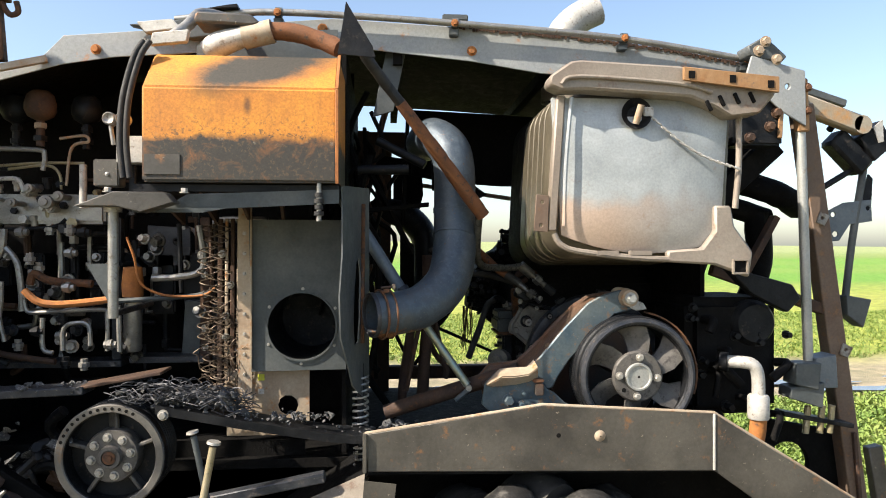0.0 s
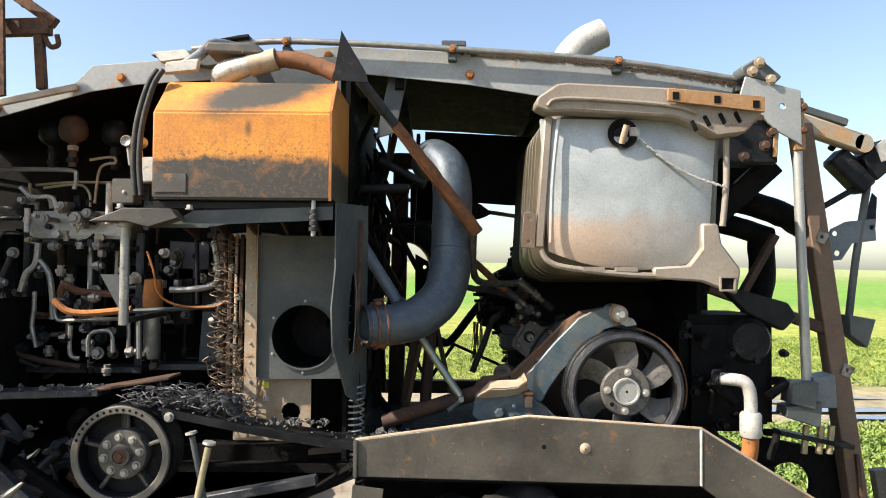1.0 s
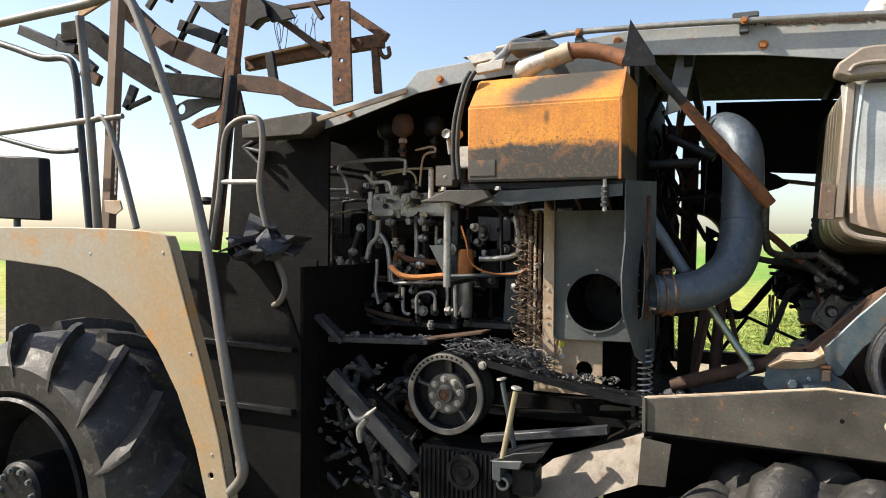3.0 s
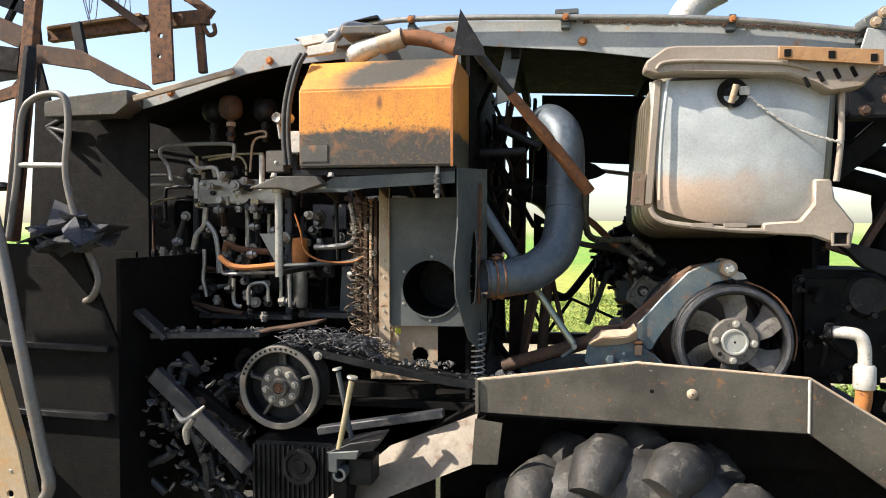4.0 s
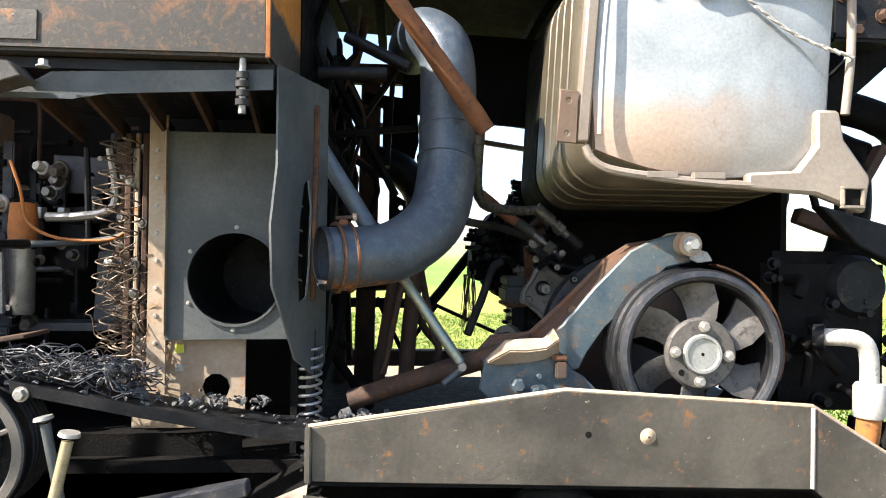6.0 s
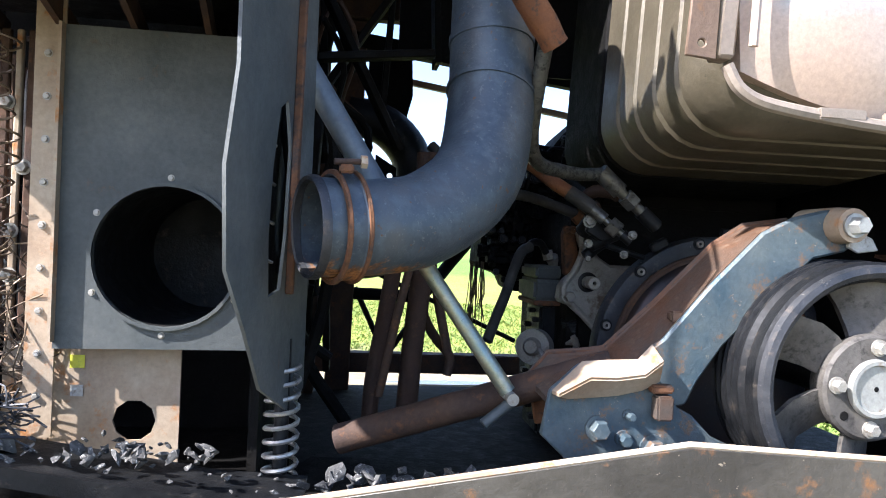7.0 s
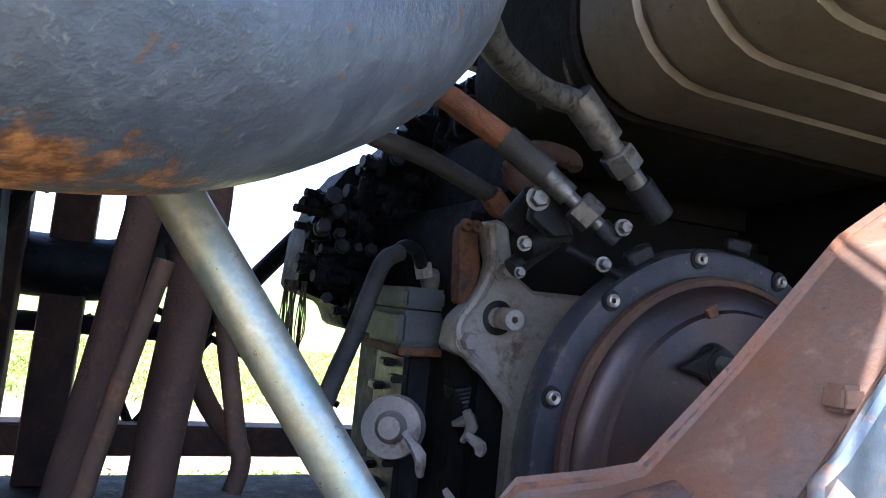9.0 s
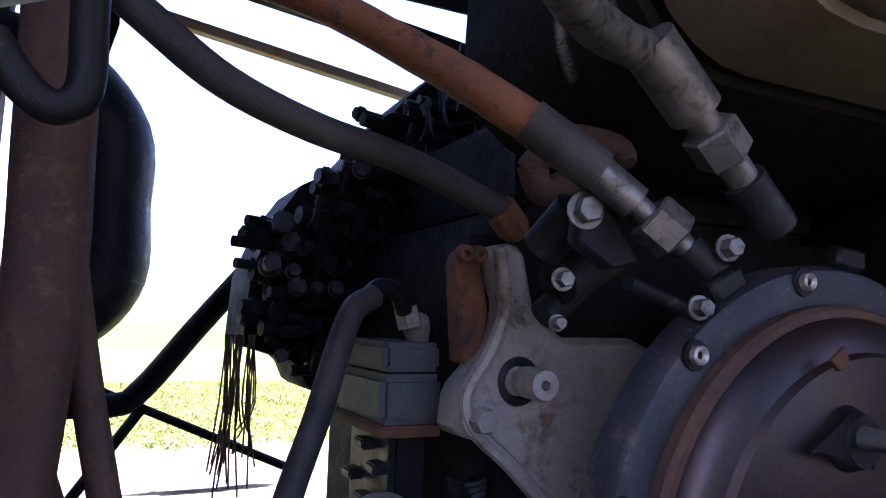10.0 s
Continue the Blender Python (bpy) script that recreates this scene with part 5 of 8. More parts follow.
# ---- engine at the rear of the bay ----
def flywheel_housing():
    c = (0.75, 3.25, 1.215)
    t = thing("engine", "sooty diesel engine with round flywheel housing and broken castings", "engine", (0.65, 3.5, 0.88))
    part("housing_flange", lathe([(0.292, 0.022), (0.318, 0.026), (0.331, 0.022), (0.337, 0.012), (0.337, -0.02), (0.292, -0.02)], c, seg=80), M_SMOKE, t)
    part("cover_ring", lathe([(0.291, 0.015), (0.291, 0.034), (0.286, 0.040), (0.278, 0.040), (0.275, 0.030)], c, seg=80), M_RUSTDARK, t, "rust-brown raised ring")
    part("housing_cover", lathe([(0.0, 0.078), (0.12, 0.077), (0.18, 0.074), (0.235, 0.068), (0.240, 0.060), (0.262, 0.054), (0.274, 0.040), (0.277, 0.030), (0.280, -0.05)], c, seg=80), M_COVER, t)
    for a in (164, 133, 100, 68, 36, 4, 194):
        p = (c[0] + 0.320 * math.cos(radians(a)), c[1] - 0.025, c[2] + 0.320 * math.sin(radians(a)))
        bo = part("bolt", lathe([(0.004, 0.008), (0.008, 0.012), (0.010, 0.010), (0.010, 0.0)], p, seg=14), M_BOLT, t)
        part("washer", lathe([(0.010, 0.003), (0.016, 0.003), (0.017, 0.0)], p, seg=16), M_SOOTMET, bo)
    for a in (118, 84):
        ca, sa = math.cos(radians(a)), math.sin(radians(a))
        part("flange_ear", bar((c[0] + 0.335 * ca, c[1] - 0.012, c[2] + 0.335 * sa), (c[0] + 0.362 * ca, c[1] - 0.012, c[2] + 0.362 * sa), 0.05, 0.022, 0.005, None, (0, 1, 0)), M_SOOTMET, t)
    part("cover_boss", lathe([(0, 0.02), (0.026, 0.02), (0.034, 0.0)], (0.690, 3.175, 1.368)), M_SOOTMET, t)
    part("cover_stud", lathe([(0, 0.035), (0.010, 0.035), (0.012, 0.0)], (0.686, 3.158, 1.372)), M_GREY, t)
    part("cover_vane", plate([(0.615, 1.360), (0.66, 1.385), (0.678, 1.398), (0.705, 1.380), (0.712, 1.338)], 3.158, 3.172, 0.003), M_SOOTMET, t)
    part("cover_scab", plate([(0.662, 1.448), (0.682, 1.462), (0.690, 1.442), (0.672, 1.436)], 3.168, 3.174, 0.001), M_RUST, t)
    cast = [(0.439, 1.577), (0.468, 1.568), (0.487, 1.485), (0.530, 1.458), (0.640, 1.459), (0.828, 1.380), (0.823, 1.069), (0.535, 1.114), (0.499, 1.264), (0.426, 1.329), (0.376, 1.344), (0.382, 1.395), (0.427, 1.442), (0.450, 1.497), (0.424, 1.559)]
    part("cast_bracket", plate(cast, 3.44, 3.50, 0.008), M_ALU, t, "grey cast aluminium bracket")
    part("cast_ridge", tube([(0.428, 3.435, 1.565), (0.438, 3.435, 1.497), (0.416, 3.435, 1.436), (0.387, 3.435, 1.390), (0.399, 3.435, 1.350), (0.447, 3.435, 1.308), (0.495, 3.435, 1.259)], 0.010, 8, 5), M_ALU, t)
    for x, z, r in ((0.402, 1.362, 0.02), (0.458, 1.485, 0.016)):
        part("bolt", hexbolt((x, 3.435, z), (0, -1, 0), r * 0.8, 0.02), M_ALU, t)
    plug = part("plug", lathe([(0.004, 0.03), (0.006, 0.05), (0.017, 0.05), (0.019, 0.045), (0.019, 0.0)], (0.466, 3.43, 1.405), (-0.1, -1, 0), 20), M_BOLT, t)
    part("plug_recess", lathe([(0.03, 0.002), (0.022, 0.004), (0.018, 0.0)], (0.46, 3.439, 1.405)), M_SOOTMET, plug)
    # broken lower castings
    rnd = random.Random(8)
    for i in range(9):
        p = Vector((rnd.uniform(0.36, 0.50), rnd.uniform(3.40, 3.5), rnd.uniform(0.98, 1.27)))
        q = p + Vector((rnd.uniform(-0.05, 0.05), 0.02, rnd.uniform(-0.08, 0.08)))
        part("casting_shard", tube([p, (p + q) / 2 + Vector((0.01, -0.01, 0)), q], [0.006, 0.012, 0.005], 8, 4, None, True, 0.005), M_ALU, t)
    part("gear", lathe([(0.03, 0.0)] + [(0.03 + 0.003 * (i % 2), 0.002 + 0.004 * i) for i in range(12)] + [(0, 0.05)], (0.455, 3.53, 1.245), (-0.3, -0.2, 0.9), 16), M_SOOTMET, t)
    part("roller", lathe([(0, 0.06), (0.013, 0.06), (0.013, 0.04), (0.017, 0.04), (0.017, 0)], (0.515, 3.50, 1.19), (0, -0.3, 1), 14), M_BRASS, t)
    part("rust_bracket", moved(plate([(0.370, 1.540), (0.374, 1.560), (0.402, 1.569), (0.418, 1.483), (0.410, 1.423), (0.380, 1.417)], 3.42, 3.46, 0.005), 0.024, 0.06, 0.004), M_RUST, t, "rust-orange bracket")
    for x in (0.399, 0.418):
        part("bracket_eye", lathe([(0.004, 0.012), (0.01, 0.012), (0.012, 0)], (x, 3.475, 1.560)), M_RUST, t)
    # valve block
    part("upper_block", box(0.34, 0.47, 3.58, 3.78, 1.405, 1.445, 0.008), M_GREY, t, "grey machined pump block")
    part("lower_block", box(0.335, 0.475, 3.575, 3.79, 1.335, 1.402, 0.01), M_GREY, t)
    part("gasket", box(0.335, 0.48, 3.57, 3.79, 1.32, 1.335, 0.003), M_RUST, t)
    b = box(0.37, 0.46, 3.62, 3.80, 0.9, 1.32, 0.01)
    for i in range(14):
        box(0.345, 0.37, 3.62 + (i % 3) * 0.05, 3.66 + (i % 3) * 0.05, 0.95 + i * 0.026, 0.965 + i * 0.026, 0.003, b)
    part("pump_body", b, M_SOOTMET, t)
    part("pulley", lathe([(0, 0.02), (0.02, 0.02), (0.03, 0.0), (0.055, 0.0), (0.058, -0.02), (0.05, -0.03), (0.058, -0.04), (0.05, -0.05), (0.05, -0.08)], (0.335, 3.57, 1.19), (-0.5, -0.85, 0.1)), M_ALU, t)
    part("block", box(0.42, 1.15, 3.47, 4.1, 0.88, 1.62, 0.03), M_SOOT, t)
    part("cylinder_head", box(0.5, 1.1, 3.5, 4.0, 1.62, 1.78, 0.02), M_SOOT, t)
    part("bell_housing", box(0.475, 0.95, 3.445, 3.52, 1.05, 1.45, 0.03), M_ALU, t, "grey cast bell housing")
    # starter-like cylinders by the fittings
    for p0, p1, r in (((0.404, 3.280, 1.517), (0.483, 3.300, 1.552), 0.024), ((0.397, 3.240, 1.585), (0.386, 3.280, 1.550), 0.022), ((0.425, 3.200, 1.515), (0.536, 3.220, 1.487), 0.008), ((0.401, 3.300, 1.483), (0.472, 3.300, 1.539), 0.016)):
        part("pump_cylinder", rod(p0, p1, r, 16), M_SOOTMET, t)
    for p, r in (((0.396, 3.260, 1.519), 0.012), ((0.377, 3.200, 1.577), 0.018), ((0.462, 3.120, 1.543), 0.012), ((0.450, 3.140, 1.493), 0.011), ((0.404, 3.280, 1.477), 0.009)):
        part("bolt", hexbolt(p, (-0.25, -1, 0), r * 0.72, 0.012), M_OILSTEEL, t)
    part("bracket_plate", plate([(0.376, 1.591), (0.408, 1.578), (0.442, 1.533), (0.409, 1.526), (0.370, 1.549)], 3.2, 3.22, 0.003), M_SOOTMET, t)
    part("rust_elbow", tube([(0.377, 3.300, 1.632), (0.412, 3.280, 1.662), (0.461, 3.260, 1.656), (0.467, 3.250, 1.640)], [0.012, 0.018, 0.016, 0.010], 12, 4), M_SLEEVE, t, "rust-red manifold elbow")
    part("rust_lug", tube([(0.384, 3.300, 1.639), (0.399, 3.300, 1.611), (0.434, 3.300, 1.627)], 0.016, 10, 4), M_SLEEVE, t)


flywheel_housing()


def fitting(t, p0, p1, r, nut_at, nut_r):
    p0, p1 = Vector(p0), Vector(p1)
    d = (p1 - p0).normalized()
    part("ferrule", tube([p0, p0.lerp(p1, 0.35)], r, 18, 0), M_OILSTEEL, t, "dark crimped ferrule")
    part("stem", tube([p0.lerp(p1, 0.3), p1], r * 0.62, 16, 0), M_OILSTEEL, t)
    part("nut", lathe([(0, -nut_r * 0.7), (nut_r * 0.9, -nut_r * 0.7), (nut_r, -nut_r * 0.6), (nut_r, nut_r * 0.6), (nut_r * 0.9, nut_r * 0.7), (0, nut_r * 0.7)], p0.lerp(p1, nut_at), d, 6), M_OILSTEEL, t)
    part("collar", tube([p0.lerp(p1, nut_at + 0.2), p0.lerp(p1, 1.0)], r * 0.85, 16, 0), M_SOOTMET, t)


def hoses():
    # main hose in its rusty heat sleeve
    t = thing("sleeved_hose", "black hydraulic hose in a rust-orange woven heat sleeve", "hose", (0.1, 2.8, 1.6))
    sl = [(-0.371, 2.500, 2.564), (-0.327, 2.550, 2.489), (-0.196, 2.640, 2.336), (-0.052, 2.710, 2.162), (0.076, 2.770, 2.003), (0.151, 2.800, 1.909)]
    part("charred_upper", tube(sl[:4], [0.020, 0.021, 0.021, 0.020], 14, 6, None, True, 0.004), M_RUBBER, t, "charred black upper run")
    part("sleeve", tube(sl[2:], [0.0225, 0.027, 0.030, 0.027], 16, 8, None, True, 0.003), M_HOSERUST, t, "rust-orange woven heat sleeve")
    part("hose", tube([(0.134, 2.800, 1.933), (0.149, 2.950, 1.719), (0.262, 3.060, 1.686), (0.373, 3.114, 1.691)], 0.0165, 14, 5, None, True, 0.001), M_BRAID, t)
    fitting(t, (0.365, 3.108, 1.698), (0.525, 3.123, 1.567), 0.0225, 0.52, 0.024)
    t = thing("rusty_hose", "rust-brown hydraulic hose with steel end fitting", "hose", (0.3, 3.2, 1.6))
    part("hose", tube([(0.079, 3.450, 1.844), (0.167, 3.360, 1.789), (0.233, 3.280, 1.726), (0.279, 3.220, 1.676), (0.325, 3.200, 1.645)], 0.0185, 14, 6, None, True, 0.001), M_HOSERUST, t)
    part("charred_end", tube([(0.316, 3.200, 1.650), (0.376, 3.180, 1.608)], 0.0205, 14, 0), M_RUBBER, t)
    fitting(t, (0.370, 3.180, 1.611), (0.468, 3.140, 1.526), 0.0165, 0.58, 0.0235)
    t = thing("thin_hose", "charred black rubber hose with rusty end fitting", "hose", (0.2, 3.3, 1.6))
    part("hose", tube([(-0.033, 3.350, 1.769), (0.014, 3.320, 1.722), (0.080, 3.320, 1.678), (0.168, 3.340, 1.654), (0.271, 3.360, 1.639), (0.399, 3.380, 1.601)], 0.0155, 12, 6), M_RUBBER, t)
    part("end_fitting", lathe([(0, -0.01), (0.018, -0.01), (0.021, 0.0), (0.021, 0.02), (0.015, 0.035), (0, 0.035)], (0.399, 3.380, 1.599), (0.75, 0.3, -0.55), 8), M_RUST, t)
    t = thing("loop_hose", "black rubber hose looping down from an elbow fitting", "hose", (0.2, 3.5, 1.0))
    part("hose", tube([(0.313, 3.560, 1.504), (0.280, 3.540, 1.485), (0.256, 3.520, 1.437), (0.228, 3.500, 1.360), (0.200, 3.480, 1.297), (0.167, 3.450, 1.221)], 0.0165, 12, 5), M_RUBBER, t)
    part("elbow", tube([(0.374, 3.600, 1.488), (0.352, 3.580, 1.514), (0.324, 3.570, 1.517), (0.298, 3.560, 1.496)], 0.012, 12, 5), M_SOOTMET, t)
    part("nut", lathe([(0, -0.014), (0.018, -0.014), (0.018, 0.014), (0, 0.014)], (0.384, 3.610, 1.479), (0.3, 0, -1), 6), M_ALU, t)
    part("base", rod((0.400, 3.620, 1.473), (0.419, 3.640, 1.444), 0.02, 14), M_ALU, t)
    # brown sleeved hoses and rods at the side of the bay
    for name, label, pts, r, m in (
            ("brown_sleeved_hose", "brown mesh-sleeved hose hanging beside the duct", [(-0.047, 3.300, 1.742), (-0.045, 3.300, 1.602), (-0.044, 3.300, 1.495), (-0.055, 3.300, 1.341), (-0.066, 3.300, 1.217), (-0.075, 3.300, 1.05)], 0.029, M_SLEEVE),
            ("rusty_tube", "rust-brown steel tube sloping through the bay", [(-0.041, 3.350, 1.591), (-0.018, 3.350, 1.452), (0.009, 3.350, 1.324), (0.037, 3.350, 1.201)], 0.013, M_RUSTDARK),
            ("rusty_tube", "rust-brown steel tube sloping through the bay", [(-0.113, 3.300, 1.520), (-0.139, 3.300, 1.324), (-0.167, 3.300, 1.140), (-0.174, 3.300, 1.014)], 0.022, M_SLEEVE),
            ("thin_rod", "thin rust-stained steel rod", [(-0.088, 3.220, 1.438), (-0.117, 3.220, 1.303), (-0.142, 3.220, 1.169), (-0.155, 3.220, 1.105)], 0.011, M_RUSTDARK),
            ("curved_bar", "rusty curved flat bar", [(-0.072, 3.400, 1.466), (-0.041, 3.400, 1.329), (-0.001, 3.400, 1.245), (0.049, 3.400, 1.183), (0.044, 3.400, 1.128)], 0.014, M_RUSTDARK),
            ("hook_pipe", "sooty hooked pipe end", [(-0.079, 3.200, 1.644), (-0.058, 3.200, 1.615), (-0.039, 3.200, 1.604), (-0.024, 3.200, 1.618), (-0.024, 3.200, 1.663), (-0.025, 3.200, 1.702)], 0.012, M_SOOTMET)):
        single(name, tube(pts, r, 12, 5), m, label, "hose" if "hose" in name else "tube")


hoses()


def valve_stack():
    """The charred stack of control valves at the far side."""
    t = thing("valve_stack", "charred black stack of hydraulic control valves and stubs", "valve", (0.4, 4.1, 1.3))
    body = [(0.243, 1.553), (0.280, 1.653), (0.331, 1.730), (0.410, 1.773), (0.468, 1.840), (0.540, 1.936), (0.657, 2.045), (0.801, 2.140), (0.900, 1.833), (0.786, 1.489), (0.489, 1.322), (0.362, 1.335), (0.337, 1.389), (0.235, 1.420)]
    part("core", plate(body, 4.02, 4.25, 0.01), M_SOOT, t)
    rnd = random.Random(21)
    for (x0, x1, y0, y1, n) in ((455, 560, 400, 620, 44), (520, 700, 300, 660, 74), (640, 800, 190, 500, 56), (740, 900, 100, 350, 36)):
        for i in range(n):
            px, py = rnd.uniform(x0, x1), rnd.uniform(y0, y1)
            u, v = (px - 430) / 500, (py - 60) / 640
            X = 0.235 + (px - 440) * 0.00118
            Z = 1.545 - (py - 485) * 0.00115 + (px - 440) * 0.00004
            r = rnd.uniform(0.007, 0.016)
            L = rnd.uniform(0.03, 0.085)
            k = rnd.random()
            d = Vector((-1, -0.25, 0.05)) if k < 0.5 else Vector((0.05, -0.5, 1)) if k < 0.72 else Vector((-0.1, -1, 0.1))
            d = d.normalized() * L
            p = Vector((X, 4.0 + rnd.uniform(-0.06, 0.02), Z))
            b = rod(p, p + d, r, 10)
            lathe([(0, 0), (r * 1.35, 0), (r * 1.35, r * 0.8), (0, r * 0.8)], p + d * rnd.uniform(0.3, 0.8), d.normalized(), 6 if rnd.random() < 0.5 else 10, b)
            part("valve_stub", b, M_SOOT if rnd.random() < 0.3 else M_SOOTMET, t)
    for pts in ([(0.444, 3.950, 1.825), (0.477, 3.950, 1.870), (0.537, 3.950, 1.868)], [(0.532, 3.900, 1.882), (0.546, 3.900, 1.823), (0.589, 3.900, 1.829), (0.603, 3.900, 1.769)], [(0.561, 3.900, 1.921), (0.575, 3.900, 1.855), (0.631, 3.900, 1.869), (0.632, 3.900, 1.830)]):
        part("small_pipe", tube(pts, 0.006, 8, 4), M_SOOTMET, t)
    for p in ((0.633, 3.900, 1.816), (0.596, 3.900, 1.785)):
        part("union", rod(p, Vector(p) + Vector((0, 0, -0.04)), 0.013, 10), M_BRASS, t)
    b = mesh()
    for i in range(26):
        x = rnd.uniform(430, 475)
        p = Vector((0.21 + (x - 440) * 0.0012, 4.0, 1.44))
        tube([p, p + Vector((rnd.uniform(-0.01, 0.01), 0, -0.12)), p + Vector((rnd.uniform(-0.02, 0.02), 0.02, -rnd.uniform(0.16, 0.3)))], 0.0016, 4, 3, b)
    single("burnt_wires", b, M_WIRE, "hanging burnt wire strands below the valves", "wiring", kind="stuff")


valve_stack()


def far_side():
    t = thing("far_air_duct", "dark curved air duct on the far side of the bay", "duct", (0.0, 4.4, 1.45))
    part("tube", tube([(-0.28, 4.38, 2.02), (-0.12, 4.38, 1.98), (-0.01, 4.38, 1.86), (0.0, 4.38, 1.7), (0.0, 4.38, 1.56), (-0.06, 4.38, 1.47), (-0.18, 4.38, 1.42), (-0.4, 4.38, 1.42)], [0.08, 0.085, 0.085, 0.082, 0.085, 0.08, 0.08, 0.08], 20, 5), M_SOOTMET, t)
    part("collar", tube([(0.0, 4.38, 1.60), (-0.005, 4.38, 1.54)], 0.086, 20, 0), M_SOOTMET, t)
    part("side_plate", plate([(-0.16, 1.42), (-0.07, 1.50), (-0.075, 1.80), (-0.16, 1.85)], 4.28, 4.29, 0, None, [(-0.1, 1.765, 0.012)]), M_SOOT, t)
    h = thing("cranked_tube", "black cranked tube railing on the far side", "tube", (0.1, 4.4, 1.2))
    part("tube", tube([(-0.45, 4.40, 1.275), (-0.15, 4.40, 1.275), (0.03, 4.40, 1.272), (0.09, 4.40, 1.305), (0.20, 4.38, 1.45), (0.33, 4.33, 1.62)], 0.026, 14, 5), M_SOOT, h)
    part("brace", rod((-0.35, 4.42, 1.46), (0.48, 4.42, 1.09), 0.010), M_SOOT, h)
    part("brace", rod((0.10, 4.42, 1.27), (-0.12, 4.42, 0.95), 0.012), M_SOOT, h)
    part("brace", rod((-0.22, 4.42, 1.3), (-0.05, 4.42, 0.95), 0.012), M_SOOT, h)
    r = thing("side_framework", "rusty far-side frame with roof rails and posts", "frame", (-0.1, 4.4, 0.95))
    part("rail", bar((-0.3, 4.42, 2.22), (0.72, 4.42, 2.075), 0.03, 0.025), M_RUSTPLATE, r)
    part("upper_rail", bar((-0.3, 4.36, 2.33), (1.3, 4.36, 2.14), 0.05, 0.06), M_SOOT, r)
    part("post", bar((-0.28, 4.38, 0.88), (-0.26, 4.38, 2.4), 0.10, 0.08, 0.004, None, (0, 1, 0)), M_RUSTDARK, r)
    part("post", bar((-0.42, 4.3, 0.88), (-0.40, 4.3, 2.5), 0.10, 0.08, 0.004, None, (0, 1, 0)), M_RUSTDARK, r)
    part("corner_plate", plate([(-0.05, 1.95), (-0.01, 2.12), (-0.02, 2.3), (-0.2, 2.3), (-0.2, 1.95)], 4.40, 4.41), M_SOOT, r)
    # loose tangle between the end plate and the duct
    t = thing("charred_harness", "charred wiring harness and twisted straps behind the duct", "wiring", (-0.25, 3.1, 1.2))
    rnd = random.Random(5)
    for i in range(34):
        x, z = rnd.uniform(-0.55, -0.24), rnd.uniform(1.75, 2.5)
        y = rnd.uniform(3.05, 3.9)
        pts = [(x, y, z), (x + rnd.uniform(-0.1, 0.1), y + rnd.uniform(-0.05, 0.1), z - rnd.uniform(0.1, 0.25)), (x + rnd.uniform(-0.12, 0.06), y + 0.1, z - rnd.uniform(0.3, 0.55)), (x + rnd.uniform(-0.1, 0.1), y + 0.12, z - rnd.uniform(0.55, 0.85))]
        part("strand", tube(pts, rnd.uniform(0.006, 0.024), 8, 4), M_SOOT if rnd.random() < 0.8 else M_RUSTDARK, t)
    for p0, p1, w in (((-0.36, 3.3, 2.2), (-0.12, 3.35, 1.75), 0.05), ((-0.36, 3.6, 2.4), (-0.30, 3.6, 1.1), 0.08), ((-0.36, 3.5, 1.9), (-0.1, 3.5, 2.3), 0.05), ((-0.13, 3.7, 2.5), (-0.16, 3.7, 1.9), 0.1), ((-0.34, 3.2, 1.95), (-0.05, 3.2, 1.98), 0.04), ((-0.38, 3.2, 0.9), (-0.33, 3.2, 1.8), 0.09), ((0.0, 3.8, 2.5), (0.02, 3.8, 2.1), 0.12)):
        part("strap", bar(p0, p1, w, 0.02, 0.003), M_SOOT, t)
    part("upright_plate", plate([(-0.247, 2.656), (-0.163, 2.644), (-0.218, 2.376), (-0.308, 2.349)], 3.0, 3.012, 0.002), M_GREY, t, "grey upright plate")
    part("fitting", rod((-0.373, 3.000, 2.116), (-0.152, 3.000, 2.120), 0.022), M_SOOTMET, t)
    part("fitting", rod((-0.288, 3.050, 2.252), (-0.079, 3.000, 2.140), 0.02), M_SOOTMET, t)
    fl = thing("charred_flap", "charred torn flap hanging in the gap", "flap", (0.2, 3.5, 2.05))
    part("flap", plate([(0.133, 2.123), (0.206, 2.098), (0.270, 2.052), (0.223, 2.027), (0.166, 2.011), (0.115, 2.065)], 3.5, 3.52, 0.003), M_SOOT, fl)
    part("stem", rod((0.135, 3.500, 2.080), (0.023, 3.500, 2.387), 0.012), M_SOOT, fl)


far_side()


